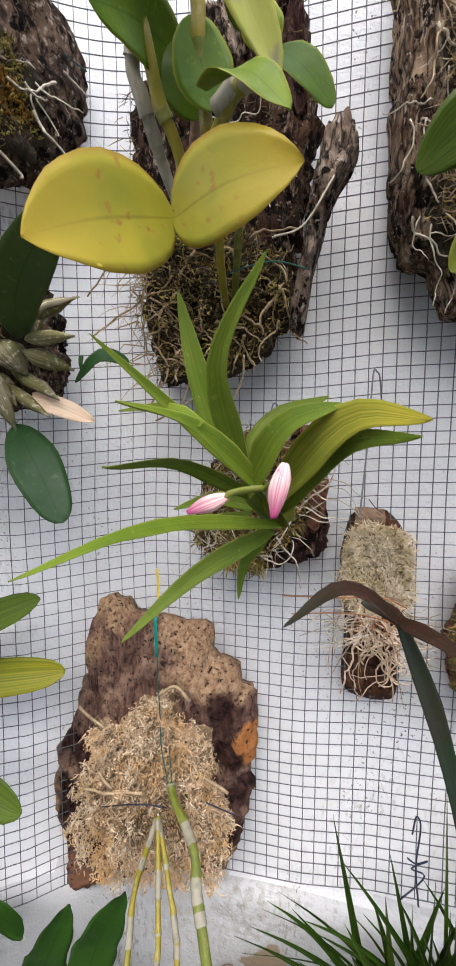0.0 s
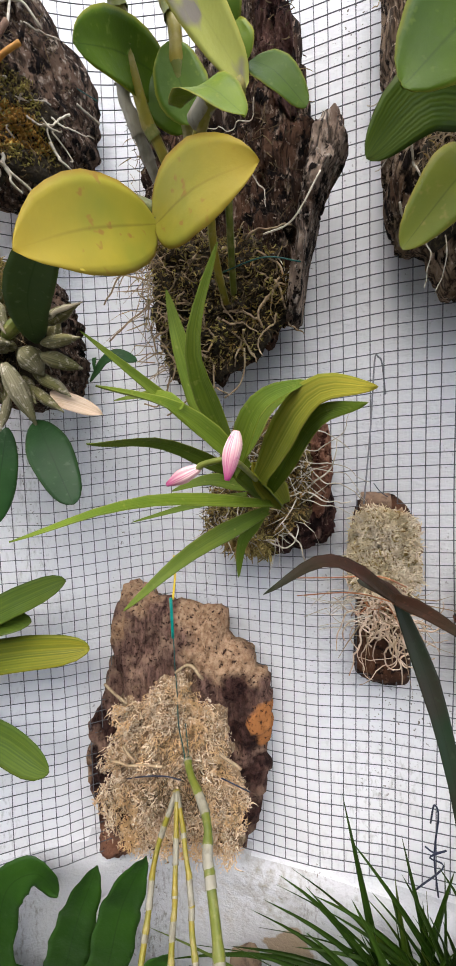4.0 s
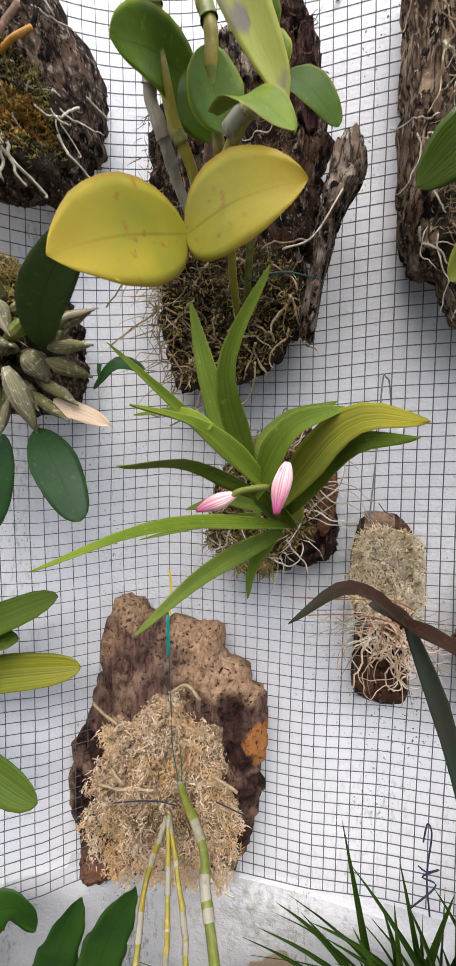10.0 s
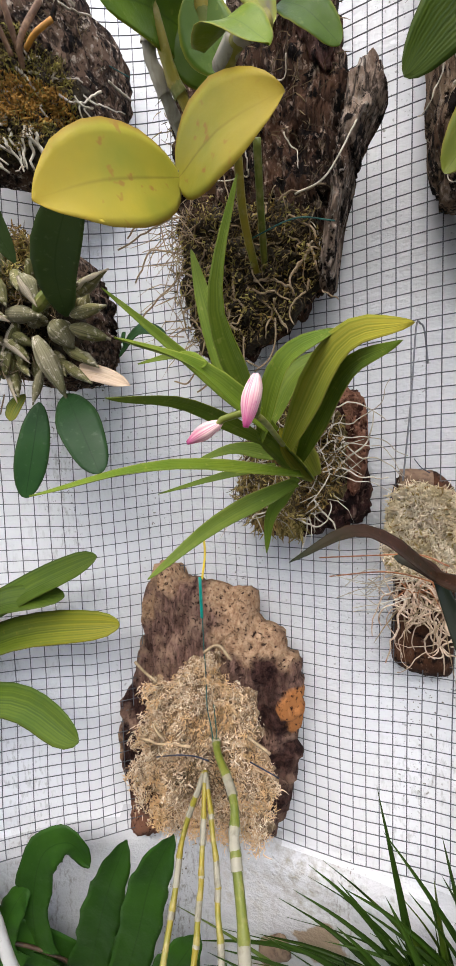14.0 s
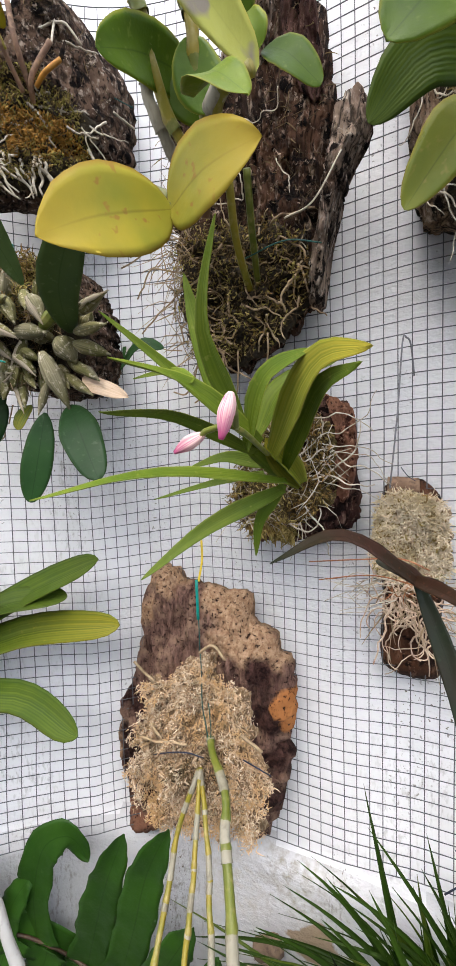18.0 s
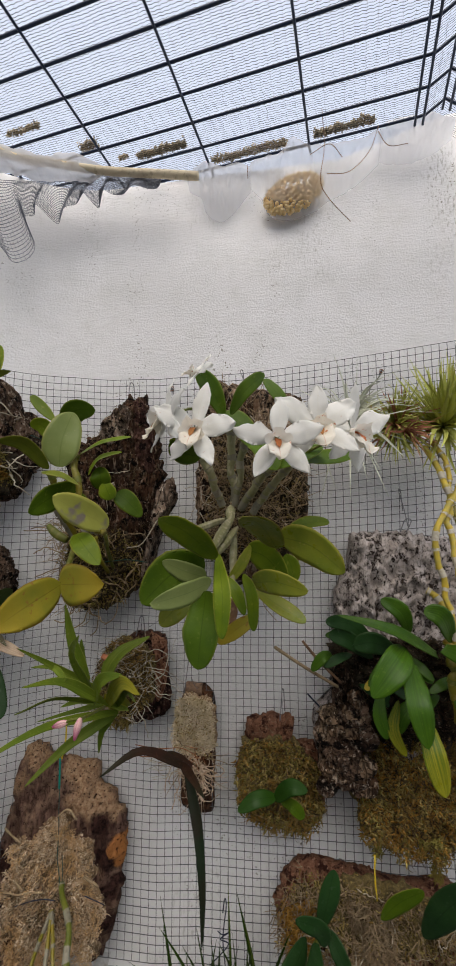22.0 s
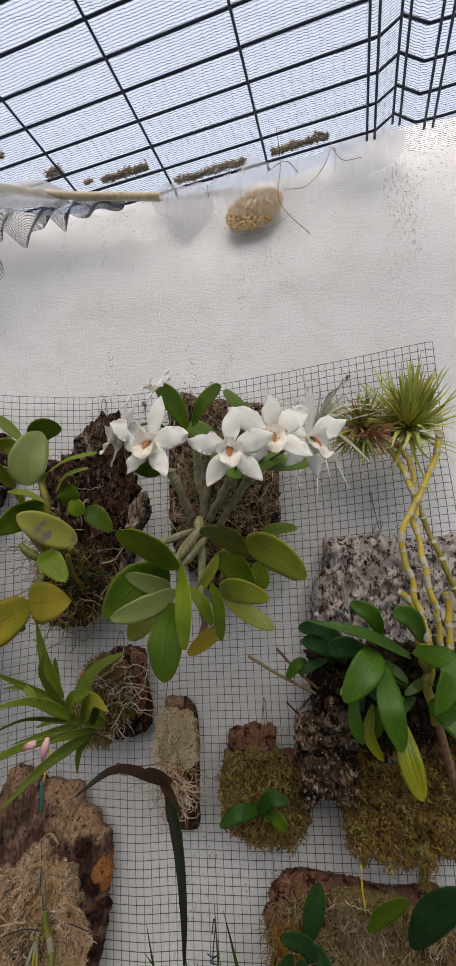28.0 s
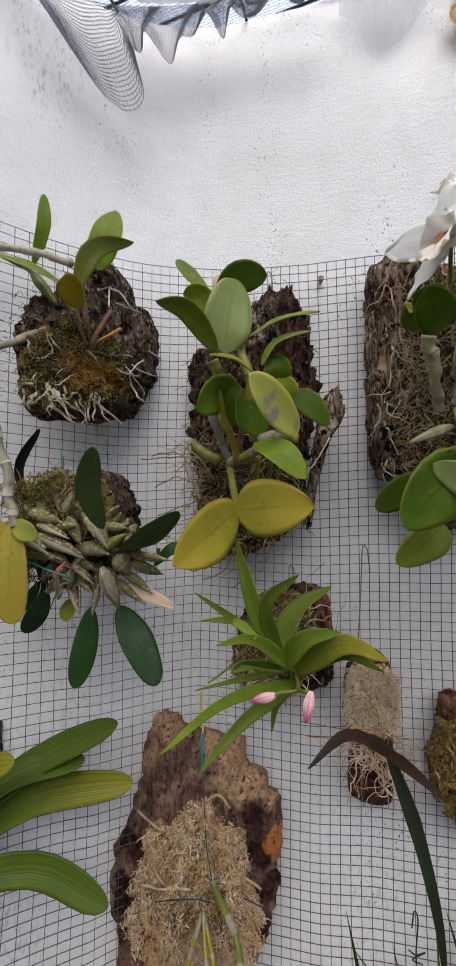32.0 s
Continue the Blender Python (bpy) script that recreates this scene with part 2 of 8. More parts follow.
def cork_mat(name):
    """A big weathered cork slab: purple-brown grain, tan broken faces, a dark band and an orange rim."""
    m = bpy.data.materials.new(name)
    m.use_nodes = True
    nt = m.node_tree
    bs = nt.nodes["Principled BSDF"]
    co = coords(nt)
    grain = coords(nt, (1, 1, 0.16))
    col = ramp_mix(nt, noise_fac(nt, grain, 190, 6, 0.38, 0.62, 0.7), (0.075, 0.038, 0.03), (0.26, 0.152, 0.112))
    col = ramp_mix(nt, noise_fac(nt, co, 40, 5, 0.5, 0.68), col, (0.33, 0.21, 0.14))
    tan = ramp_mix(nt, noise_fac(nt, co, 150, 6, 0.4, 0.62, 0.7), (0.54, 0.355, 0.215), (0.32, 0.18, 0.1))
    for x, z, r in ((0.0, 1.228, 0.04), (-0.03, 1.262, 0.03), (0.03, 1.205, 0.024), (-0.1, 1.28, 0.03), (-0.128, 1.235, 0.018), (-0.18, 1.05, 0.022)):
        col = ramp_mix(nt, blotch(nt, co, x, z, r, 0.012), col, tan)
    dark = ramp_mix(nt, noise_fac(nt, co, 120, 6, 0.42, 0.62, 0.7), (0.016, 0.007, 0.006), (0.09, 0.042, 0.032))
    for x, z, r in ((0.018, 1.182, 0.028), (0.026, 1.14, 0.026), (0.034, 1.09, 0.026), (0.03, 1.045, 0.022), (-0.145, 1.12, 0.026), (-0.152, 1.06, 0.03), (-0.145, 1.01, 0.026)):
        col = ramp_mix(nt, blotch(nt, co, x, z, r, 0.012), col, dark)
    for x, z, r in ((-0.15, 0.96, 0.03), (-0.165, 0.985, 0.02)):
        col = ramp_mix(nt, blotch(nt, co, x, z, r, 0.012), col, (0.3, 0.14, 0.085))
    col = ramp_mix(nt, blotch(nt, co, 0.05, 1.158, 0.019, 0.004, 0.04), col, (0.55, 0.22, 0.07))
    col = ramp_mix(nt, blotch(nt, co, 0.05, 1.13, 0.014, 0.004, 0.04), col, (0.55, 0.22, 0.07))
    pits = noise_fac(nt, co, 230, 7, 0.555, 0.62, 0.75)
    col = ramp_mix(nt, pits, col, (0.04, 0.02, 0.016))
    nt.links.new(col, bs.inputs["Base Color"])
    bs.inputs["Roughness"].default_value = 0.92
    bs.inputs["Specular IOR Level"].default_value = 0.1
    h = nt.nodes.new("ShaderNodeMath")
    h.operation = "SUBTRACT"
    nt.links.new(noise_fac(nt, grain, 150, 8, 0.2, 0.8, 0.75), h.inputs[0])
    nt.links.new(pits, h.inputs[1])
    bp = nt.nodes.new("ShaderNodeBump")
    bp.inputs["Strength"].default_value, bp.inputs["Distance"].default_value = 1.0, 0.004
    nt.links.new(h.outputs[0], bp.inputs["Height"])
    nt.links.new(bp.outputs["Normal"], bs.inputs["Normal"])
    return m


def plaster_mat(name, clean, mildew, shade_tone=1.0, peel=False):
    m = bpy.data.materials.new(name)
    m.use_nodes = True
    nt = m.node_tree
    bs = nt.nodes["Principled BSDF"]
    co = coords(nt)
    up = coords(nt, (1, 1, 0.35))
    flat = coords(nt, (0.5, 1, 1.6))
    col = ramp_mix(nt, noise_fac(nt, co, 2.2, 5), tuple(shade_tone * q for q in (0.785, 0.78, 0.785)), tuple(shade_tone * q for q in (0.735, 0.73, 0.73)))
    col = ramp_mix(nt, noise_fac(nt, co, 24, 5, 0.45, 0.75), col, tuple(shade_tone * q for q in (0.7, 0.7, 0.69)))
    dirt = nt.nodes.new("ShaderNodeMath")
    dirt.operation = "MULTIPLY"
    nt.links.new(noise_fac(nt, up, 7, 3, clean, clean + 0.16), dirt.inputs[0])
    nt.links.new(noise_fac(nt, up, 230, 4, 0.52, 0.66), dirt.inputs[1])
    col = ramp_mix(nt, dirt.outputs[0], col, mildew)
    mark = nt.nodes.new("ShaderNodeMath")
    mark.operation = "MULTIPLY"
    nt.links.new(noise_fac(nt, up, 13, 2, 0.5, 0.64), mark.inputs[0])
    nt.links.new(noise_fac(nt, co, 290, 1, 0.665, 0.71), mark.inputs[1])
    col = ramp_mix(nt, mark.outputs[0], col, (0.16, 0.14, 0.11))
    if peel:
        for (x, z), r, soft, tint, grain in (((0.045, 0.93), 0.062, 0.05, (0.34, 0.31, 0.25), 120), ((-0.03, 0.9), 0.05, 0.05, (0.42, 0.36, 0.27), 90), ((0.07, 0.87), 0.026, 0.004, (0.36, 0.27, 0.18), 0)):
            fac = blotch(nt, co, x, z, r, soft)
            if grain:
                mul = nt.nodes.new("ShaderNodeMath")
                mul.operation = "MULTIPLY"
                nt.links.new(fac, mul.inputs[0])
                nt.links.new(noise_fac(nt, co, grain, 5, 0.42, 0.68), mul.inputs[1])
                fac = mul.outputs[0]
            col = ramp_mix(nt, fac, col, tint)
    nt.links.new(col, bs.inputs["Base Color"])
    bs.inputs["Roughness"].default_value = 0.9
    hm = nt.nodes.new("ShaderNodeMath")
    hm.operation = "ADD"
    nt.links.new(noise_fac(nt, co, 270, 4, 0.25, 0.75), hm.inputs[0])
    nt.links.new(noise_fac(nt, flat, 90, 4, 0.2, 0.8), hm.inputs[1])
    bp = nt.nodes.new("ShaderNodeBump")
    bp.inputs["Strength"].default_value, bp.inputs["Distance"].default_value = 0.45, 0.002
    nt.links.new(hm.outputs[0], bp.inputs["Height"])
    nt.links.new(bp.outputs["Normal"], bs.inputs["Normal"])
    return m


def pitted_mat(name, pale, mid, pit):
    """Weathered cork: pale crusts broken by dark, ragged pits of two sizes."""
    m = bpy.data.materials.new(name)
    m.use_nodes = True
    nt = m.node_tree
    bs = nt.nodes["Principled BSDF"]
    co = coords(nt, (1.25, 1, 0.7))
    col = ramp_mix(nt, noise_fac(nt, co, 60, 6, 0.35, 0.6), pale, mid)
    col = ramp_mix(nt, noise_fac(nt, co, 420, 4, 0.5, 0.75), col, tuple(0.45 * q for q in mid))
    big = noise_fac(nt, co, 95, 8, 0.53, 0.57, 0.78)
    small = noise_fac(nt, co, 270, 6, 0.575, 0.63, 0.75)
    col = ramp_mix(nt, small, col, tuple(2.2 * q for q in pit))
    col = ramp_mix(nt, big, col, pit)
    nt.links.new(col, bs.inputs["Base Color"])
    bs.inputs["Roughness"].default_value = 0.9
    bs.inputs["Specular IOR Level"].default_value = 0.15
    both = nt.nodes.new("ShaderNodeMath")
    both.operation = "MAXIMUM"
    nt.links.new(big, both.inputs[0])
    nt.links.new(small, both.inputs[1])
    bp = nt.nodes.new("ShaderNodeBump")
    bp.invert = True
    bp.inputs["Strength"].default_value, bp.inputs["Distance"].default_value = 0.9, 0.006
    nt.links.new(both.outputs[0], bp.inputs["Height"])
    nt.links.new(bp.outputs["Normal"], bs.inputs["Normal"])
    return m


def film_mat(name, clear):
    """Crumpled clear plastic film, milky with age."""
    m = bpy.data.materials.new(name)
    m.use_nodes = True
    nt = m.node_tree
    bs = nt.nodes["Principled BSDF"]
    bs.inputs["Base Color"].default_value = (0.8, 0.8, 0.82, 1)
    bs.inputs["Roughness"].default_value = 0.3
    bp = nt.nodes.new("ShaderNodeBump")
    bp.inputs["Strength"].default_value, bp.inputs["Distance"].default_value = 0.9, 0.006
    nt.links.new(noise_fac(nt, coords(nt), 55, 5, 0.3, 0.7), bp.inputs["Height"])
    nt.links.new(bp.outputs["Normal"], bs.inputs["Normal"])
    tl = nt.nodes.new("ShaderNodeBsdfTranslucent")
    tl.inputs["Color"].default_value = (0.85, 0.85, 0.87, 1)
    tp = nt.nodes.new("ShaderNodeBsdfTransparent")
    m1, m2 = nt.nodes.new("ShaderNodeMixShader"), nt.nodes.new("ShaderNodeMixShader")
    m1.inputs[0].default_value, m2.inputs[0].default_value = 0.6, clear
    nt.links.new(bs.outputs[0], m1.inputs[1])
    nt.links.new(tl.outputs[0], m1.inputs[2])
    nt.links.new(m1.outputs[0], m2.inputs[1])
    nt.links.new(tp.outputs[0], m2.inputs[2])
    nt.links.new(m2.outputs[0], nt.nodes["Material Output"].inputs["Surface"])
    return m


PLASTER = plaster_mat("white_plaster", 0.56, (0.42, 0.41, 0.38))
FILM = film_mat("milky_film", 0.42)
FILM_W = film_mat("white_film", 0.4)
FILM_C = film_mat("clear_film", 0.7)
# mildew and peeling, plus the ledge's shade as a base colour dimmed to 0.8
LEDGE = plaster_mat("mildewed_shaded_plaster", 0.51, (0.26, 0.24, 0.2), 0.8, True)
GROUND = rough_mat("concrete_ground", (0.15, 0.145, 0.13), (0.11, 0.105, 0.1), (0.06, 0.06, 0.055), 4, 60, 0.95)
UNSEEN_WALL = rough_mat("grey_render", (0.36, 0.35, 0.33), (0.3, 0.29, 0.28), (0.2, 0.2, 0.19), 4, 60, 0.95)
WIRE = rough_mat("grey_wire", (0.075, 0.08, 0.09), (0.12, 0.12, 0.125), (0.05, 0.04, 0.035), 40, 400, 0.5, 0.2, 0.0004, spec=0.4)
HOOKW = rough_mat("steel_hook", (0.13, 0.13, 0.14), (0.19, 0.19, 0.2), (0.08, 0.06, 0.05), 40, 400, 0.4, 0.2, 0.0004, spec=0.6)
BLUEW = rough_mat("dark_blue_wire", (0.01, 0.015, 0.03), (0.02, 0.025, 0.05), (0.03, 0.03, 0.04), 40, 200, 0.45, 0.1, 0.0004)
GREENW = rough_mat("green_tie_wire", (0.01, 0.06, 0.05), (0.015, 0.09, 0.07), (0.01, 0.03, 0.03), 40, 200, 0.45, 0.1, 0.0004)
RAIL = rough_mat("dark_green_steel", (0.005, 0.016, 0.05), (0.008, 0.024, 0.062), (0.025, 0.035, 0.045), 20, 200, 0.45, 0.15, 0.0004, spec=0.4)
NETB = rough_mat("black_netting", (0.015, 0.016, 0.02), (0.03, 0.03, 0.035), (0.05, 0.05, 0.05), 30, 200, 0.6, 0.1, 0.0004)
NETG = rough_mat("grey_netting", (0.12, 0.13, 0.16), (0.18, 0.195, 0.24), (0.3, 0.31, 0.34), 30, 200, 0.6, 0.1, 0.0004)
POLE = rough_mat("cream_plastic_pole", (0.74, 0.64, 0.46), (0.66, 0.55, 0.38), (0.45, 0.36, 0.24), 14, 90, 0.5, 0.2, 0.001)
FOAM = rough_mat("amber_foam", (0.78, 0.56, 0.28), (0.66, 0.44, 0.18), (0.84, 0.7, 0.46), 60, 300, 0.4, 0.2)
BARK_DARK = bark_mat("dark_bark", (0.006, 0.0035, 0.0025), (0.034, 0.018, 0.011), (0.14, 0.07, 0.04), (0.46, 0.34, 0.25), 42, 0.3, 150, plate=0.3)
BARK_A = bark_mat("grey_brown_bark", (0.008, 0.005, 0.004), (0.075, 0.043, 0.028), (0.26, 0.165, 0.112), (0.58, 0.47, 0.37), 44, 0.7, 150, plate=0.2)
BARK_O = bark_mat("tan_furrowed_bark", (0.014, 0.008, 0.005), (0.15, 0.083, 0.047), (0.5, 0.35, 0.225), (0.7, 0.56, 0.42), 50, 0.2, 150, plate=0.1)
BARK_WORN = bark_mat("worn_branch_bark", (0.012, 0.007, 0.005), (0.15, 0.092, 0.062), (0.48, 0.355, 0.265), (0.74, 0.63, 0.52), 46, 0.3, 140, plate=0.12)
LOG = bark_mat("smooth_red_brown_log", (0.012, 0.007, 0.005), (0.03, 0.016, 0.011), (0.11, 0.045, 0.022), (0.16, 0.085, 0.05), 20, 0.2, 200, 0.4, 0.002, 0.7)
CORK_BIG = cork_mat("weathered_cork")
CORK_RED = bark_mat("rusty_red_cork", (0.06, 0.022, 0.015), (0.24, 0.105, 0.065), (0.36, 0.17, 0.1), (0.5, 0.29, 0.19), 36, 0.6, 180, plate=0.6)
CORK_TAN = bark_mat("tan_cork", (0.17, 0.09, 0.06), (0.38, 0.235, 0.15), (0.48, 0.315, 0.205), (0.56, 0.41, 0.28), 60, 0.8, 260, 0.6, 0.002, 0.8, 0.58)
CORK_DK = bark_mat("dark_red_cork", (0.013, 0.006, 0.005), (0.07, 0.03, 0.025), (0.15, 0.075, 0.056), (0.3, 0.18, 0.13), 34, 0.14, 220)
CORK_OR = rough_mat("orange_cork", (0.42, 0.18, 0.07), (0.32, 0.12, 0.05), (0.1, 0.045, 0.03), 40, 110, 0.95, 0.8, 0.003)
CORK_GREY = pitted_mat("silver_grey_cork", (0.52, 0.465, 0.44), (0.34, 0.295, 0.27), (0.04, 0.028, 0.023))
STONE = rough_mat("beige_stone", (0.58, 0.48, 0.34), (0.48, 0.38, 0.26), (0.35, 0.27, 0.18), 30, 160, 0.9, 0.5)
STONE_B = rough_mat("brown_stone", (0.24, 0.17, 0.11), (0.15, 0.1, 0.07), (0.09, 0.06, 0.045), 40, 160, 0.9, 0.6)
CLAY = rough_mat("orange_clay", (0.45, 0.17, 0.08), (0.38, 0.14, 0.07), (0.25, 0.1, 0.06), 40, 200, 0.85, 0.3)
WOODC = rough_mat("cut_wood", (0.25, 0.16, 0.1), (0.16, 0.1, 0.065), (0.08, 0.05, 0.035), 60, 200, 0.9, 0.6, 0.002)
# bed under the pale moss, darkened to paint the shade between strands
PAD_T = rough_mat("moss_bed_shaded_gaps", (0.4, 0.26, 0.14), (0.17, 0.105, 0.055), (0.7, 0.56, 0.38), 110, 320, 0.95, 0.9, 0.005)
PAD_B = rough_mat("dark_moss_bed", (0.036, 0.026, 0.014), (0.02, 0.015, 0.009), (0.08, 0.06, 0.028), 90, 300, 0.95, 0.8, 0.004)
PAD_M = rough_mat("brown_moss_bed", (0.15, 0.11, 0.04), (0.08, 0.058, 0.022), (0.26, 0.19, 0.07), 90, 300, 0.95, 0.9, 0.004)
SPHAG = fibre_mat("dry_sphagnum", (0.55, 0.35, 0.19), (0.97, 0.83, 0.62), (0.74, 0.48, 0.23))
SPHAG_P = fibre_mat("pale_sphagnum", (0.66, 0.52, 0.34), (0.97, 0.87, 0.68), (0.72, 0.6, 0.36))
MOSS_G = fibre_mat("green_moss", (0.11, 0.09, 0.018), (0.42, 0.36, 0.09), (0.22, 0.16, 0.035))
MOSS_Y = fibre_mat("yellow_brown_moss", (0.15, 0.11, 0.026), (0.5, 0.39, 0.13), (0.3, 0.175, 0.05))
MOSS_B = fibre_mat("brown_moss", (0.03, 0.02, 0.011), (0.24, 0.165, 0.075), (0.07, 0.048, 0.022))
MOSS_O = fibre_mat("rusty_moss", (0.22, 0.1, 0.016), (0.5, 0.28, 0.055), (0.32, 0.16, 0.03))
DEBRIS = fibre_mat("dry_debris", (0.3, 0.24, 0.16), (0.8, 0.7, 0.52), (0.5, 0.4, 0.27))
ROOT_W = rough_mat("pale_root", (0.55, 0.5, 0.4), (0.42, 0.36, 0.26), (0.28, 0.22, 0.15), 50, 160, 0.7, 0.3, 0.001, vary=0.15)
ROOT_T = rough_mat("tan_root", (0.36, 0.27, 0.16), (0.26, 0.18, 0.1), (0.16, 0.1, 0.06), 50, 160, 0.8, 0.3, 0.001, vary=0.15)
STUB_O = rough_mat("orange_stub", (0.55, 0.27, 0.04), (0.42, 0.19, 0.03), (0.3, 0.12, 0.03), 50, 160, 0.6, 0.3, 0.001)
ROOT_P = rough_mat("pink_tan_root", (0.6, 0.47, 0.35), (0.46, 0.34, 0.23), (0.34, 0.2, 0.12), 50, 160, 0.75, 0.3, 0.001, vary=0.25)
ROOT_R = rough_mat("rusty_root", (0.4, 0.16, 0.06), (0.3, 0.12, 0.05), (0.2, 0.08, 0.04), 50, 160, 0.7, 0.3, 0.001)
STEM_Y = rough_mat("yellow_green_stem", (0.22, 0.165, 0.012), (0.13, 0.135, 0.012), (0.28, 0.22, 0.07), 30, 120, 0.42, 0.2, 0.0008)
STEM_G = rough_mat("green_stem", (0.085, 0.105, 0.01), (0.13, 0.14, 0.018), (0.2, 0.18, 0.055), 30, 120, 0.42, 0.2, 0.0008)
STEM_P = rough_mat("papery_sheath", (0.27, 0.25, 0.19), (0.21, 0.19, 0.13), (0.14, 0.12, 0.08), 40, 140, 0.7, 0.4, 0.001, (1, 1, 0.3))
STEM_PG = rough_mat("pale_grey_stem", (0.42, 0.39, 0.31), (0.33, 0.3, 0.22), (0.22, 0.18, 0.12), 40, 140, 0.7, 0.4, 0.001)
STEM_GR = rough_mat("grey_green_bulb", (0.2, 0.195, 0.085), (0.27, 0.25, 0.14), (0.4, 0.36, 0.25), 40, 140, 0.6, 0.5, 0.001, (1, 1, 0.3), 0.15)
STEM_BR = rough_mat("brown_stem", (0.2, 0.11, 0.06), (0.12, 0.065, 0.04), (0.3, 0.18, 0.1), 40, 140, 0.7, 0.4, 0.001)
BULB = leaf_mat("shrivelled_bulb", (0.12, 0.115, 0.035), (0.19, 0.165, 0.07), (0.42, 0.37, 0.26), (0.035, 0.034, 0.011), 0.5, 70, thin=0.02, spot=(260, 0.54, 0.66))
BULB_P = leaf_mat("sheathed_bulb", (0.24, 0.215, 0.135), (0.14, 0.13, 0.055), (0.46, 0.41, 0.31), (0.05, 0.045, 0.02), 0.6, 70, thin=0.03, spot=(260, 0.56, 0.68))
CANE_Y = rough_mat("golden_cane", (0.5, 0.36, 0.04), (0.42, 0.33, 0.05), (0.34, 0.3, 0.09), 40, 120, 0.45, 0.2, 0.0008)
CANE_W = rough_mat("pale_node_sheath", (0.5, 0.46, 0.37), (0.4, 0.36, 0.28), (0.26, 0.22, 0.16), 60, 160, 0.7, 0.4, 0.001)
CANE_WHITE = rough_mat("white_cane", (0.4, 0.39, 0.36), (0.33, 0.32, 0.29), (0.22, 0.2, 0.17), 40, 120, 0.6, 0.3, 0.001)
TAG_Y = rough_mat("yellow_plastic", (0.7, 0.5, 0.02), (0.65, 0.45, 0.02), (0.6, 0.5, 0.1), 40, 200, 0.4, 0.05)
TAG_T = rough_mat("teal_plastic", (0.0, 0.25, 0.19), (0.0, 0.2, 0.16), (0.02, 0.3, 0.22), 40, 200, 0.4, 0.05)
DRYSH = leaf_mat("papery_sheath_leaf", (0.46, 0.4, 0.3), (0.33, 0.28, 0.19), (0.55, 0.5, 0.4), (0.2, 0.16, 0.1), 0.6, 60, thin=0.25)
DRY = leaf_mat("dry_leaf", (0.68, 0.54, 0.4), (0.58, 0.42, 0.28), (0.42, 0.27, 0.16), (0.5, 0.35, 0.22), 0.6, 40)
L_GREEN = leaf_mat("orchid_leaf", (0.155, 0.215, 0.01), (0.09, 0.15, 0.008), (0.19, 0.23, 0.025), (0.06, 0.1, 0.006), 0.38, margin=(0.32, 0.31, 0.04), spec=0.2, thin=0.22)
L_MID = leaf_mat("mid_green_leaf", (0.082, 0.14, 0.007), (0.045, 0.09, 0.005), (0.1, 0.15, 0.016), (0.03, 0.06, 0.004), 0.42, margin=(0.2, 0.21, 0.025), spec=0.12)
L_DARK = leaf_mat("dark_green_leaf", (0.02, 0.058, 0.014), (0.012, 0.04, 0.01), (0.035, 0.07, 0.028), (0.008, 0.024, 0.006), 0.4, margin=(0.03, 0.06, 0.015))
L_CANE = leaf_mat("yellowing_cane_leaf", (0.26, 0.24, 0.018), (0.17, 0.19, 0.018), (0.36, 0.28, 0.04), (0.2, 0.19, 0.02), 0.4, tip=(0.38, 0.28, 0.015), thin=0.25)
L_BLACK = leaf_mat("purple_black_leaf", (0.011, 0.022, 0.009), (0.018, 0.016, 0.009), (0.02, 0.03, 0.014), (0.006, 0.009, 0.005), 0.36)
L_RED = leaf_mat("red_brown_leaf", (0.06, 0.022, 0.014), (0.03, 0.018, 0.01), (0.09, 0.035, 0.02), (0.012, 0.008, 0.006), 0.4, tip=(0.018, 0.022, 0.01))
L_UNDER = leaf_mat("dark_leaf_underside", (0.1, 0.15, 0.045), (0.075, 0.12, 0.035), (0.13, 0.18, 0.07), (0.05, 0.09, 0.022), 0.42, thin=0.4)
L_ORANGE = leaf_mat("orange_tinged_leaf", (0.42, 0.35, 0.025), (0.3, 0.3, 0.025), (0.5, 0.25, 0.03), (0.42, 0.19, 0.02), 0.4, margin=(0.5, 0.2, 0.02), thin=0.4)
RACHIS_M = rough_mat("dark_brown_rachis", (0.06, 0.035, 0.02), (0.04, 0.025, 0.014), (0.09, 0.06, 0.03), 40, 140, 0.5, 0.2, 0.0008)
L_YELLOW = leaf_mat("yellowing_leaf", (0.52, 0.43, 0.05), (0.36, 0.35, 0.045), (0.4, 0.24, 0.05), (0.22, 0.19, 0.03), 0.4, margin=(0.32, 0.2, 0.03), spot=(120, 0.63, 0.7), tip=(0.5, 0.38, 0.04), thin=0.5, spec=0.22)
L_OLIVE = leaf_mat("olive_leaf", (0.29, 0.305, 0.03), (0.19, 0.24, 0.026), (0.34, 0.31, 0.06), (0.12, 0.15, 0.018), 0.34, margin=(0.38, 0.32, 0.05), spec=0.3, thin=0.22)
L_OLIVED = leaf_mat("dark_olive_leaf", (0.12, 0.135, 0.01), (0.08, 0.102, 0.008), (0.15, 0.15, 0.018), (0.06, 0.078, 0.006), 0.38, margin=(0.24, 0.22, 0.03), spec=0.18, thin=0.25)
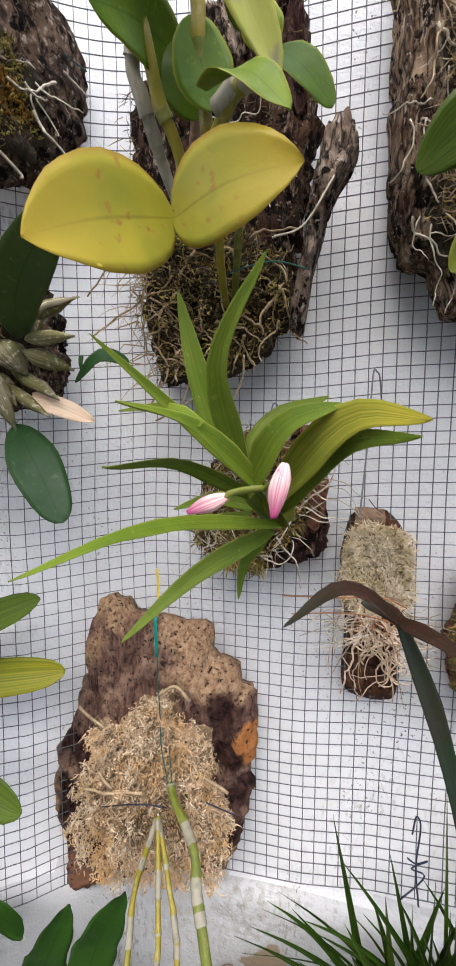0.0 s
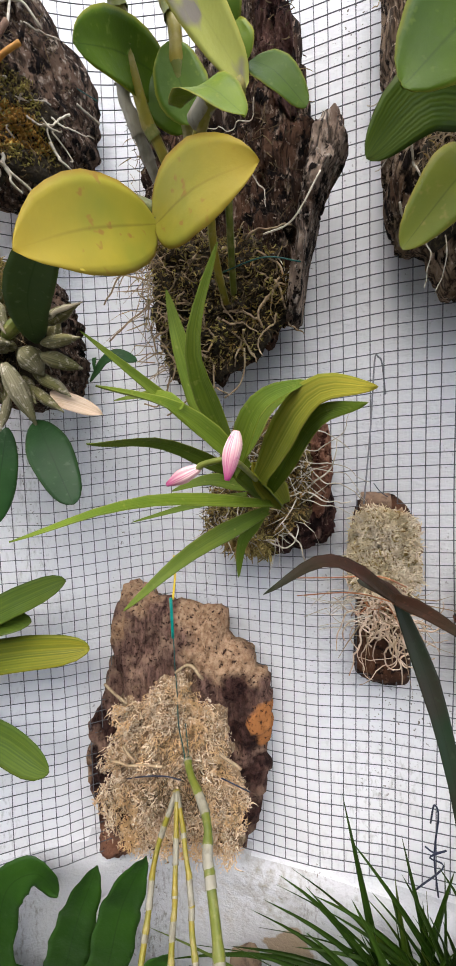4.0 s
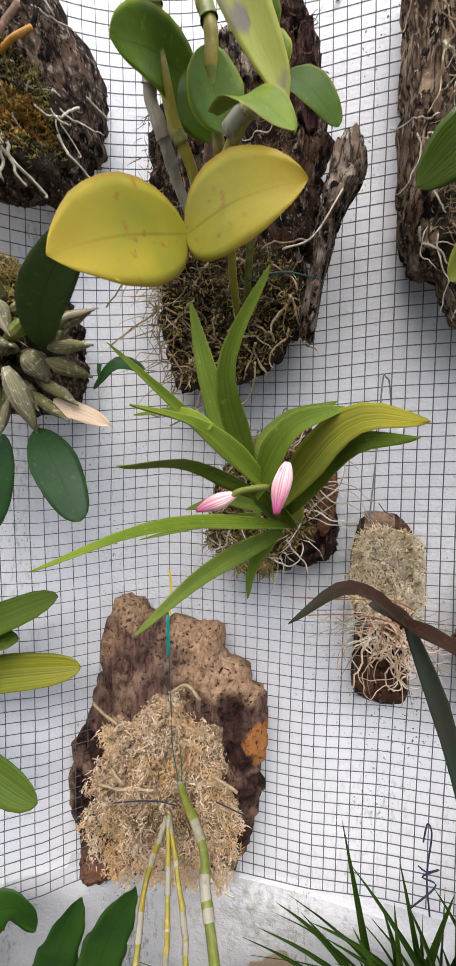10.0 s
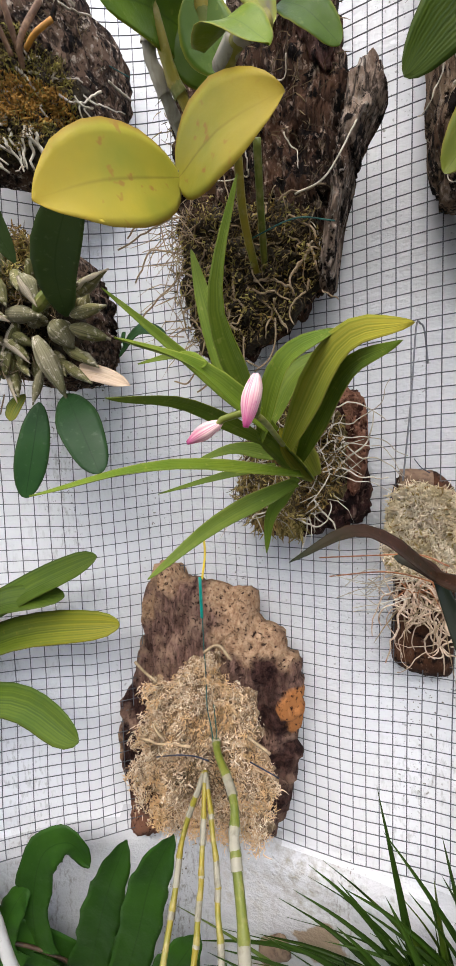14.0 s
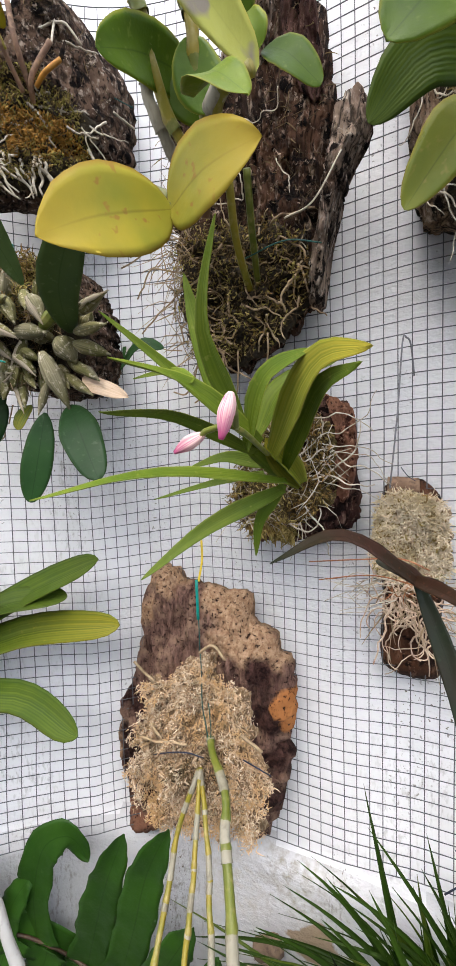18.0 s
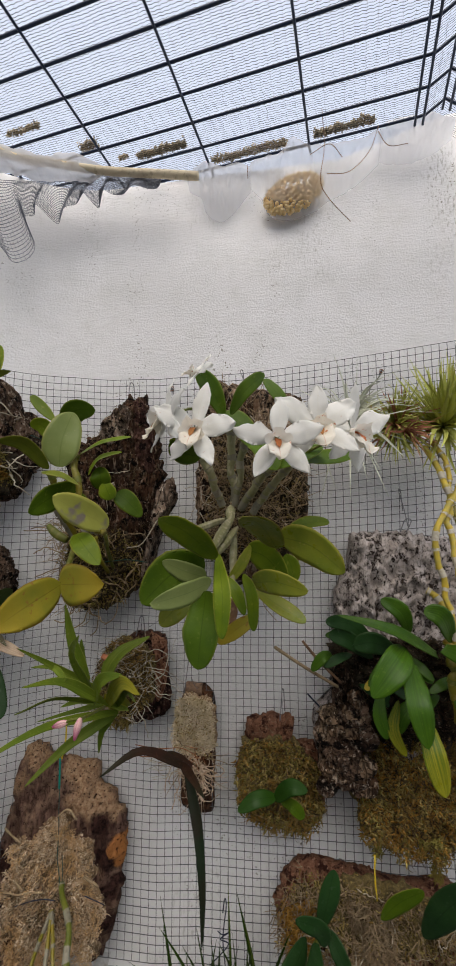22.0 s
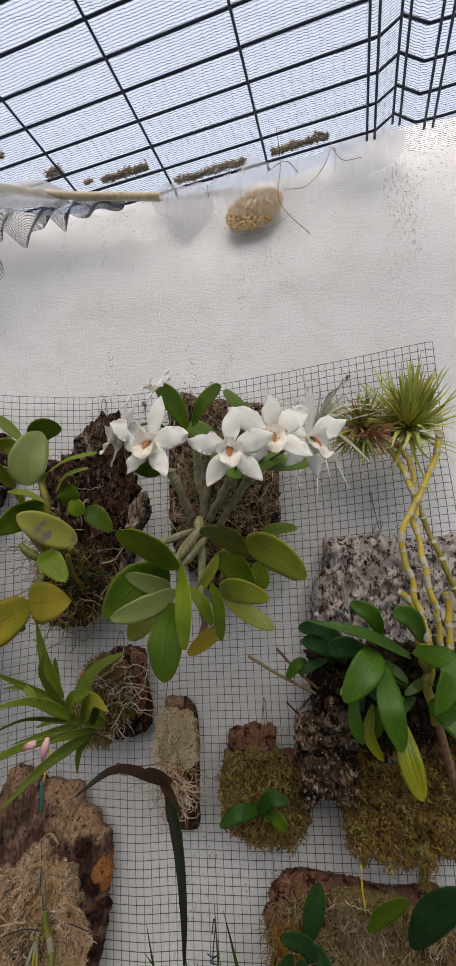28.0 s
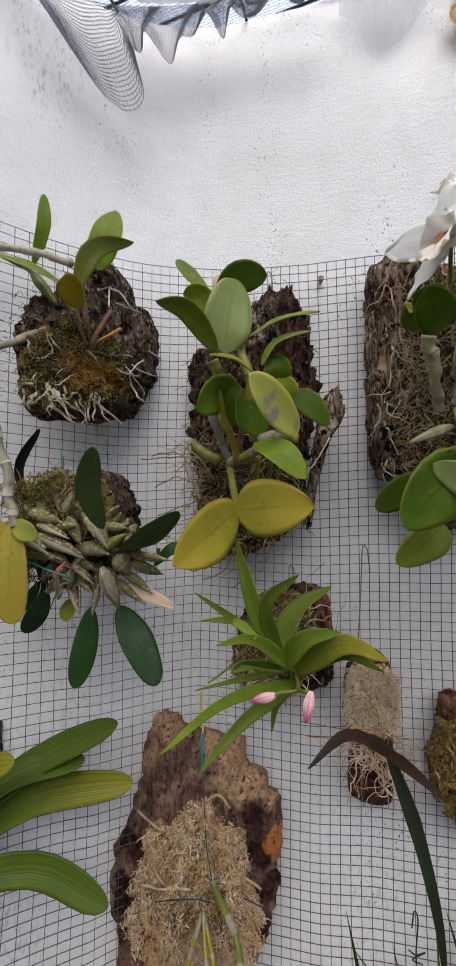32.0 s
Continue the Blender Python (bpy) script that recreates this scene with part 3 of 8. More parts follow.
L_PALEG = leaf_mat("pale_green_leaf", (0.27, 0.33, 0.1), (0.21, 0.27, 0.07), (0.3, 0.34, 0.12), (0.15, 0.2, 0.04), 0.36, margin=(0.4, 0.4, 0.12), spec=0.25, thin=0.25)
L_PALE = leaf_mat("pale_leaf_underside", (0.31, 0.36, 0.12), (0.25, 0.31, 0.1), (0.34, 0.38, 0.15), (0.2, 0.26, 0.08), 0.5)
L_UP = leaf_mat("deep_green_leaf", (0.09, 0.16, 0.01), (0.06, 0.12, 0.008), (0.12, 0.18, 0.02), (0.04, 0.08, 0.006), 0.4, margin=(0.2, 0.24, 0.03), spec=0.18)
L_MOTTLE = leaf_mat("mottled_leaf", (0.36, 0.36, 0.075), (0.3, 0.31, 0.06), (0.2, 0.17, 0.13), (0.28, 0.29, 0.06), 0.45, margin=(0.38, 0.34, 0.07), spot=(42, 0.56, 0.66))
L_STRAP = leaf_mat("strap_leaf", (0.155, 0.205, 0.02), (0.1, 0.155, 0.014), (0.2, 0.23, 0.038), (0.075, 0.12, 0.01), 0.45, 60, margin=(0.26, 0.28, 0.045), thin=0.22)
L_STRAPY = leaf_mat("yellow_strap_leaf", (0.24, 0.27, 0.03), (0.34, 0.33, 0.04), (0.3, 0.3, 0.05), (0.14, 0.19, 0.016), 0.45, 60, margin=(0.36, 0.33, 0.06), tip=(0.5, 0.4, 0.035), thin=0.25)
L_BROAD = leaf_mat("ribbed_leaf", (0.035, 0.072, 0.006), (0.07, 0.105, 0.008), (0.05, 0.08, 0.01), (0.022, 0.048, 0.005), 0.4, 90, margin=(0.04, 0.04, 0.008), tip=(0.065, 0.095, 0.008))
L_BROADY = leaf_mat("yellow_ribbed_leaf", (0.08, 0.115, 0.007), (0.045, 0.082, 0.007), (0.12, 0.125, 0.012), (0.035, 0.062, 0.005), 0.4, 90, margin=(0.05, 0.04, 0.008), tip=(0.19, 0.17, 0.01))
L_GLOSS = leaf_mat("glossy_leaf", (0.058, 0.135, 0.007), (0.034, 0.092, 0.005), (0.08, 0.15, 0.012), (0.026, 0.065, 0.004), 0.36, 50, spec=0.24, thin=0.2)
L_GLOSSY = leaf_mat("yellow_tipped_leaf", (0.045, 0.115, 0.012), (0.05, 0.1, 0.012), (0.1, 0.14, 0.015), (0.36, 0.3, 0.02), 0.34, 50, tip=(0.17, 0.19, 0.012))
L_FERN = leaf_mat("fern_leaf", (0.02, 0.064, 0.006), (0.03, 0.086, 0.008), (0.034, 0.082, 0.012), (0.012, 0.04, 0.004), 0.42, spec=0.2, thin=0.3)
L_GRASS = leaf_mat("grass_leaf", (0.01, 0.028, 0.003), (0.02, 0.045, 0.005), (0.04, 0.055, 0.01), (0.015, 0.032, 0.004), 0.42, tip=(0.025, 0.05, 0.005), spec=0.1)
L_GRASSY = leaf_mat("young_grass_leaf", (0.05, 0.1, 0.008), (0.03, 0.075, 0.007), (0.09, 0.11, 0.02), (0.03, 0.06, 0.006), 0.36, tip=(0.08, 0.1, 0.012), thin=0.25)
TIL_G = leaf_mat("air_plant_leaf", (0.5, 0.5, 0.12), (0.4, 0.43, 0.1), (0.54, 0.52, 0.2), (0.4, 0.43, 0.11), 0.6, thin=0.1)
TIL_R = leaf_mat("rosy_air_plant_leaf", (0.4, 0.19, 0.1), (0.33, 0.13, 0.08), (0.42, 0.25, 0.12), (0.33, 0.13, 0.08), 0.6, thin=0.05)
TIL_S = leaf_mat("silver_air_plant_leaf", (0.55, 0.56, 0.45), (0.45, 0.47, 0.38), (0.6, 0.6, 0.5), (0.42, 0.44, 0.35), 0.7, thin=0.05)
PETAL = leaf_mat("white_petal", (0.87, 0.86, 0.82), (0.82, 0.81, 0.76), (0.7, 0.56, 0.45), (0.82, 0.8, 0.72), 0.5, thin=0.3, spot=(240, 0.72, 0.78))
LIP = leaf_mat("white_lip", (0.86, 0.83, 0.76), (0.82, 0.76, 0.64), (0.6, 0.28, 0.14), (0.62, 0.25, 0.1), 0.5, thin=0.35, spot=(170, 0.66, 0.74))
THROAT = leaf_mat("russet_throat", (0.45, 0.13, 0.045), (0.52, 0.25, 0.08), (0.35, 0.08, 0.03), (0.42, 0.1, 0.04), 0.5, thin=0.2)
BUDM = leaf_mat("pink_bud", (0.74, 0.62, 0.5), (0.66, 0.42, 0.4), (0.5, 0.12, 0.26), (0.42, 0.04, 0.17), 0.42, 30, thin=0.1, tip=(0.36, 0.03, 0.14))
PINKB = leaf_mat("pink_bract", (0.6, 0.1, 0.2), (0.45, 0.06, 0.14), (0.65, 0.2, 0.3), (0.4, 0.05, 0.12), 0.4)

# ---------------------------------------------------------------- builders


def thing(name, at, label, category, group="", kind=""):
    ob = new(name)
    ob.empty_display_size = 0.02
    ob.location = at
    return tagged(ob, label, category, group, kind)


def part(name, bm, material, parent=None, label=""):
    """Links a bmesh, or a pair of vertices and faces, as one mesh in world coordinates under a thing or a part."""
    me = bpy.data.meshes.new(name)
    if isinstance(bm, tuple):
        me.from_pydata(bm[0], [], bm[1])
    else:
        bm.to_mesh(me)
        bm.free()
    me.polygons.foreach_set("use_smooth", [True] * len(me.polygons))
    me.materials.append(material)
    ob = new(name, me)
    if parent is not None:
        ob.parent = parent
        if parent.type == "EMPTY":
            ob.matrix_parent_inverse = Matrix.Translation(parent.location).inverted()
    if label:
        ob["label"] = label
    return ob


def spline(pts, n):
    """n points along a smooth curve through pts."""
    p = [Vector(q) for q in pts]
    if len(p) == 2:
        return [p[0].lerp(p[1], i / (n - 1)) for i in range(n)]
    p = [p[0] * 2 - p[1], *p, p[-1] * 2 - p[-2]]
    m, out = len(p) - 3, []
    for i in range(n):
        u = i / (n - 1) * m
        k = min(int(u), m - 1)
        f = u - k
        a, b, c, d = p[k:k + 4]
        out.append(0.5 * (2 * b + (c - a) * f + (2 * a - 5 * b + 4 * c - d) * f * f + (3 * b - a - 3 * c + d) * f ** 3))
    return out


def tube_data(path, radius, sides=6, start=0):
    """Vertices and faces of a tube along path; radius is a number or a function of 0..1."""
    vs, fs, n = [], [], len(path)
    up = Vector((0.31, 0.87, 0.38))
    for i, p in enumerate(path):
        t = (path[min(i + 1, n - 1)] - path[max(i - 1, 0)]).normalized()
        a = t.cross(up)
        if a.length < 1e-4:
            a = t.cross(Vector((1, 0, 0)))
        a.normalize()
        b = t.cross(a)
        r = radius(i / (n - 1)) if callable(radius) else radius
        for k in range(sides):
            g = math.tau * k / sides
            vs.append(p + a * (r * math.cos(g)) + b * (r * math.sin(g)))
    for i in range(n - 1):
        for k in range(sides):
            j = (k + 1) % sides
            fs.append((start + i * sides + k, start + i * sides + j, start + (i + 1) * sides + j, start + (i + 1) * sides + k))
    fs.append(tuple(start + k for k in reversed(range(sides))))
    fs.append(tuple(start + (n - 1) * sides + k for k in range(sides)))
    return vs, fs


def tube(name, pts, radius, material, parent, n=16, sides=8, label="", lumpy=0.0):
    path = spline(pts, n)
    if lumpy:
        path = [p + Vector(noise.noise_vector(p * 60)) * lumpy for p in path]
    return part(name, tube_data(path, radius, sides), material, parent, label)


PROFILE = {
    "oval": lambda u: max(0.1 * (1 - u), u ** 0.6 * (1 - u) ** 0.5 / 0.469),
    "egg": lambda u: max(0.14 * (1 - u), u ** 0.5 * (1 - u) ** 0.58 / 0.472),
    "ovate": lambda u: max(0.14 * (1 - u), u ** 0.5 * (1 - u) ** 0.68 / 0.446),
    "acute": lambda u: max(0.12 * (1 - u), u ** 0.55 * (1 - u) ** 0.8 / 0.405),
    "lobe": lambda u: (1 + 0.5 * max(0.0, 1 - u / 0.16) ** 1.5) * (0.9 + 0.1 * math.sin(math.pi * u)) * (1 - u ** 4) ** 0.6 if u < 1 else 0.0,
    "lance": lambda u: min(1.0, 0.42 + u * 2.2) * (1 - u) ** 0.62 * 1.12,
    "strap": lambda u: min(1.0, 0.45 + u * 2.0) * (1 - u ** 5) ** 0.8 if u < 1 else 0.0,
    "blunt": lambda u: min(1.0, 0.45 + u * 2.0) * (1 - u ** 9) ** 0.5 if u < 1 else 0.1,
    "blade": lambda u: (1 - u) ** 0.8 * min(1.0, 0.7 + u),
    "petal": lambda u: max(0.16 * (1 - u), math.sin(math.pi * u ** 0.9) ** 0.8),
}


def blade(parent, pts, width, material, kind="oval", face=(0, -1, 0.15), fold=0.16, bow=0.0, thick=0.0009, twist=0.0, wave=0.035, scallop=0.0, name="leaf", label="", n=15, m=9):
    """A leaf or petal along pts, as wide as given, folded along its midrib, its upper side to face."""
    global LEAVES
    LEAVES += 1
    if face is None:
        face = OPEN_SIDE - Vector(pts[len(pts) // 2])
    f0 = Vector(face).normalized()
    if len(pts) == 2:
        a, b = Vector(pts[0]), Vector(pts[1])
        pts = [a, (a + b) / 2 + f0 * (bow if bow else 0.07) * (b - a).length, b]
    fine = spline(pts, 85)
    us = [0.5 - 0.5 * math.cos(math.pi * i / (n - 1)) for i in range(n)]
    path = [fine[round(u * 84)] for u in us]
    prof = PROFILE[kind]
    seed = Vector((LEAVES * 3.7, 1.3, 0))
    rows = []
    for i, p in enumerate(path):
        u = us[i]
        t = (path[min(i + 1, n - 1)] - path[max(i - 1, 0)]).normalized()
        f = f0 - t * f0.dot(t)
        if f.length < 0.05:
            f = Vector((0, 0, 1)) - t * t.z
        f.normalize()
        s = t.cross(f)
        g = radians(twist) * u
        f, s = f * math.cos(g) + s * math.sin(g), s * math.cos(g) - f * math.sin(g)
        w = width / 2 * max(prof(u), 0.015)
        w *= 1 + 0.06 * noise.noise(seed + Vector((u * 4, 0, 0))) + scallop * math.sin(u * 34 + LEAVES)
        row = []
        for k in range(m):
            x = k / (m - 1) * 2 - 1
            lift = fold * w * abs(x) ** 1.25 + wave * width * noise.noise(seed + Vector((u * 5, x * 0.8, 2))) * (0.35 + abs(x))
            q = p + s * (x * w) + f * lift
            row.append((q, f * (thick / 2 * (1.25 - abs(x)))))
        rows.append(row)
    vs = [q + d for r in rows for q, d in r] + [q - d for r in rows for q, d in r]
    o, fs = n * m, []
    for i in range(n - 1):
        for k in range(m - 1):
            a = i * m + k
            fs.append((a, a + 1, a + m + 1, a + m))
            fs.append((o + a + m, o + a + m + 1, o + a + 1, o + a))
        fs.append((i * m, i * m + m, o + i * m + m, o + i * m))
        e = i * m + m - 1
        fs.append((e + m, e, o + e, o + e + m))
    fs.append(tuple(range(m)) + tuple(o + k for k in reversed(range(m))))
    e = (n - 1) * m
    fs.append(tuple(e + k for k in reversed(range(m))) + tuple(o + e + k for k in range(m)))
    ob = part(name, (vs, fs), material, parent, label)
    uv = ob.data.uv_layers.new(name="uv")
    for lp in ob.data.loops:
        v = lp.vertex_index % o
        uv.data[lp.index].uv = ((v % m) / (m - 1), us[v // m])
    return ob


LEAVES = 0
OPEN_SIDE = Vector((0.16, -0.5, 1.5))  # leaves turn their faces to the open side of the wall


class Slab:
    """A rough plate of bark: a jagged outline in x and z, a rugged front near y = yf and a back at yb."""

    def __init__(self, parent, outline, yf, yb, material, relief=0.012, grain=(38, 16), jag=0.006, dome=0.3, seed=1, name="bark_slab", label="", step=0.0, tilt=(0.0, 0.0)):
        self.tilt, self.cushion = tilt, None
        self.yf, self.yb, self.relief, self.grain, self.seed, self.step = yf, yb, relief, grain, seed, step
        pts = [Vector((x, 0, z)) for x, z in outline]
        n, rings = 190, 44
        self.poly = [(p.x, p.z) for p in pts]
        ring = spline([*pts, pts[0]], n + 1)[:-1]
        c = sum(ring, Vector()) / n
        self.c = c
        out = []
        for p in ring:
            d = (p - c).normalized()
            j = noise.fractal(p * 55 + Vector((seed * 7, 0, 0)), 0.7, 2.1, 5) * jag * 1.3 + noise.noise(p * 320) * jag * 0.5
            out.append(p + d * j)
        vs, fs = [Vector((c.x, self.front(c.x, c.z), c.z))], []
        for r in range(1, rings + 1):
            t = r / rings
            for p in out:
                q = c + (p - c) * t
                y = self.front(q.x, q.z)
                k = max(0.0, (t - 0.8) / 0.2)
                y += (yb + tilt[1] * (q.x - tilt[0]) - y) * (dome * t ** 3 * 0.6 + (1 - dome * 0.6) * 0.55 * k ** 3)
                vs.append(Vector((q.x, y, q.z)))
        for p in out:
            q = c + (p - c) * 0.985
            vs.append(Vector((q.x, yb + tilt[1] * (q.x - tilt[0]), q.z)))
        vs.append(Vector((c.x, yb + tilt[1] * (c.x - tilt[0]), c.z)))
        for k in range(n):
            j = (k + 1) % n
            fs.append((0, 1 + j, 1 + k))
            for r in range(rings):
                a, b = 1 + r * n, 1 + (r + 1) * n
                fs.append((a + k, a + j, b + j, b + k))
            a = 1 + rings * n
            fs.append((a + k, a + j, len(vs) - 1))
        self.ob = part(name, (vs, fs), material, parent, label)

    def front(self, x, z):
        s = self.seed * 5.3
        g = noise.fractal(Vector((x * self.grain[0], s, z * self.grain[1])), 0.9, 2.0, 5)
        h = noise.ridged_multi_fractal(Vector((x * self.grain[0] * 1.7, s + 3, z * self.grain[1] * 1.7)), 1.0, 2.0, 4, 1.0, 2.0) - 1.0
        if self.step:
            g = g + 0.8 * math.floor(g * 3 + 0.5) / 3
        k = noise.fractal(Vector((x * 190, s, z * 110)), 0.8, 2.0, 3)
        return self.yf + self.tilt[1] * (x - self.tilt[0]) - self.relief * (0.8 * g + 0.45 * h + 0.16 * k)

    def inside(self, x, z):
        hit, p = False, self.poly
        for (x0, z0), (x1, z1) in zip(p, p[1:] + p[:1]):
            if (z0 > z) != (z1 > z) and x < (x1 - x0) * (z - z0) / (z1 - z0) + x0:
                hit = not hit
        return hit


def area_points(slab, poly, n, rnd, lift=0.0):
    """n random places on the slab's front inside poly."""
    xs, zs = [p[0] for p in poly], [p[1] for p in poly]
    out = []
    while len(out) < n:
        x, z = rnd.uniform(min(xs), max(xs)), rnd.uniform(min(zs), max(zs))
        hit = False
        for (x0, z0), (x1, z1) in zip(poly, poly[1:] + poly[:1]):
            if (z0 > z) != (z1 > z) and x < (x1 - x0) * (z - z0) / (z1 - z0) + x0:
                hit = not hit
        if hit:
            y = slab.front(x, z) - lift * 0.25
            if slab.cushion:
                hh, bb, sd_ = slab.cushion
                y -= hh * (0.8 + 1.5 * noise.fractal(Vector((x * bb + sd_, 0, z * bb)), 0.7, 2.0, 4))
            out.append(Vector((x + rnd.gauss(0, 0.0022), y, z + rnd.gauss(0, 0.0022))))
    return out


def fibres(parent, spots, length, radius, material, seed, out=0.6, droop=0.25, name="moss", label="", curl=0.5):
    """Many thin curling strands, rooted at the spots, as one mesh."""
    if material in (MOSS_G, MOSS_Y, MOSS_O):  # short curled tufts
        length, radius, curl = length * 0.62, radius * 1.55, max(curl, 1.7)
    rnd = random.Random(seed)
    vs, fs = [], []
    for p in spots:
        d = Vector((rnd.gauss(0, 1), -abs(rnd.gauss(out, 0.35)), rnd.gauss(-droop, 0.9))).normalized()
        ln = length * rnd.uniform(0.45, 1.4)
        r = radius * rnd.uniform(0.6, 1.4)
        q, b = Vector(p), len(vs)
        side = d.cross(Vector((rnd.gauss(0, 1), rnd.gauss(0, 1), rnd.gauss(0, 1)))).normalized()
        bend = Vector((rnd.gauss(0, curl), rnd.gauss(0, curl), rnd.gauss(-0.1, curl)))
        up = d.cross(side)
        for i in range(4):
            rr = r * (1.0, 1.0, 0.8, 0.25)[i]
            vs += [q + side * rr, q - side * rr * 0.6 + up * rr * 0.8, q - side * rr * 0.6 - up * rr * 0.8]
            q = q + d * (ln / 3)
            d = (d + bend * 0.55).normalized()
        for i in range(3):
            for k in range(3):
                j = (k + 1) % 3
                fs.append((b + i * 3 + k, b + i * 3 + j, b + i * 3 + 3 + j, b + i * 3 + 3 + k))
    ob = part(name, (vs, fs), material, parent, label)
    ob["kind"] = "stuff"
    return ob


def pad(parent, slab, poly, height, material, seed, name="moss_pad", bumps=90, label=""):
    """A bumpy cushion over poly on the slab's front."""
    slab.cushion = (height, bumps, seed)
    pts = [Vector((x, 0, z)) for x, z in poly]
    n, rings = 110, 26
    ring = spline([*pts, pts[0]], n + 1)[:-1]
    c = sum(ring, Vector()) / n
    vs, fs = [], []
    for r in range(rings + 1):
        t = max(r / rings, 0.02)
        for p in ring:
            q = c + (p - c) * (t * (1 + 0.15 * noise.fractal(p * 70 + Vector((seed, 0, 0)), 0.8, 2.0, 4)))
            h = height * (1 - t ** 3) + height * 1.5 * noise.fractal(Vector((q.x * bumps + seed, 0, q.z * bumps)), 0.7, 2.0, 4) * (1 - t ** 6) - 0.003 * (t > 0.97)
            vs.append(Vector((q.x, slab.front(q.x, q.z) - h + (0.006 if r == rings else 0), q.z)))
    for r in range(rings):
        for k in range(n):
            j = (k + 1) % n
            fs.append((r * n + k, r * n + j, (r + 1) * n + j, (r + 1) * n + k))
    fs.append(tuple(reversed(range(n))))
    return part(name, (vs, fs), material, parent, label)


def crawl(slab, x, z, ang, length, rnd, lift=0.0015, swing=0.5):
    """A path that wanders over the slab's front."""
    pts, n = [], 14
    for i in range(n):
        pts.append(Vector((x, slab.front(x, z) - lift - 0.0015 * rnd.random(), z)))
        ang += rnd.gauss(0, swing) * 0.6
        x += math.cos(ang) * length / n
        z += math.sin(ang) * length / n
    return pts


def roots(parent, slab, poly, n, length, radius, material, seed, down=-1.57, spread=0.9, lift=0.002, swing=0.5):
    rnd = random.Random(seed)
    for p in area_points(slab, poly, n, rnd):
        path = crawl(slab, p.x, p.z, down + rnd.gauss(0, spread), length * rnd.uniform(0.5, 1.3), rnd, lift, swing)
        r = radius * rnd.uniform(0.6, 1.3)
        part("root", tube_data(spline(path, 20), lambda u: r * (1 - 0.45 * u), 6), material, parent)


def bulb(parent, a, b, radius, material, name="pseudobulb", ribs=7, seed=0, label=""):
    """A spindle-shaped, ribbed and slightly shrivelled swollen stem from a to b."""
    a, b = Vector(a), Vector(b)
    t = (b - a).normalized()
    s = t.cross(Vector((0.3, 0.9, 0.2))).normalized()
    w = t.cross(s)
    vs, fs, n, m = [], [], 14, 24
    for i in range(n):
        u = i / (n - 1)
        base = a.lerp(b, u)
        r = radius * (0.24 + 0.76 * math.sin(math.pi * min(1, 0.05 + u ** 0.85 * 0.93)) ** 1.1)
        for k in range(m):
            g = math.tau * k / m
            rr = r * (0.9 + 0.26 * abs(math.cos(ribs * g / 2 + seed)) + 0.16 * noise.noise(base * 120 + Vector((math.cos(g), math.sin(g), seed))))
            vs.append(base + s * (rr * math.cos(g)) + w * (rr * math.sin(g)))
    for i in range(n - 1):
        for k in range(m):
            j = (k + 1) % m
            fs.append((i * m + k, i * m + j, (i + 1) * m + j, (i + 1) * m + k))
    fs += [tuple(reversed(range(m))), tuple((n - 1) * m + k for k in range(m))]
    ob = part(name, (vs, fs), material, parent, label)
    uv = ob.data.uv_layers.new(name="uv")
    for lp in ob.data.loops:
        uv.data[lp.index].uv = (abs(2 * (lp.vertex_index % m) / m - 1), lp.vertex_index // m / (n - 1))
    return ob


def cane(parent, pts, radius, nodes, green, pale, name="cane", taper=0.2, label="", long=()):
    """A jointed cane, bent a little at each swollen node, with ragged papery sheaths."""
    global LEAVES
    LEAVES += 1
    rnd = random.Random(LEAVES)
    n = nodes * 10 + 1
    path = spline(pts, n)
    joints = [0] + [round((k + rnd.uniform(-0.22, 0.22)) * 10) for k in range(1, nodes)] + [n - 1]
    for a, b, k in zip(joints, joints[1:], range(nodes)):
        kink = Vector((rnd.gauss(0, 1), rnd.gauss(0, 0.4), 0)) * radius * 0.35
        for i in range(a, b):
            path[i] = path[i] + kink * math.sin(math.pi * (i - a) / (b - a))

    def rad(u):
        d = min(abs(u * (n - 1) - q) for q in joints)
        return radius * (1 - taper * u) * (0.88 + 0.2 * max(0, 1 - d / 2.2))
    ob = part(name, tube_data(path, rad, 10), green, parent, label)
    for k, a in enumerate(joints[:-1]):
        reach = rnd.randint(6, 8) if k in long else rnd.choice((1, 2, 2, 3, 5))
        seg = path[a:min(a + reach + 1, n)]
        if len(seg) < 2:
            continue
        vs, fs = tube_data([q.lerp(p, 0.5) if i else q for i, (q, p) in enumerate(zip(seg, seg))], 1.0, 10)
        r0 = radius * (1 - taper * k / nodes)
        out = []
        for i, v in enumerate(vs):
            c0 = seg[i // 10]
            wob = 1.08 + 0.12 * noise.noise(Vector((i * 0.9, LEAVES, k)))
            if i // 10 == len(seg) - 1:
                wob += 0.1
                c0 = c0 + (seg[-1] - seg[-2]) * 0.5 * noise.noise(Vector((i * 1.7, LEAVES, k)))
            out.append(c0 + (v - seg[i // 10]) * r0 * wob * 0.96)
        part("node_sheath", (out, fs[:-2]), pale, ob)
    return ob


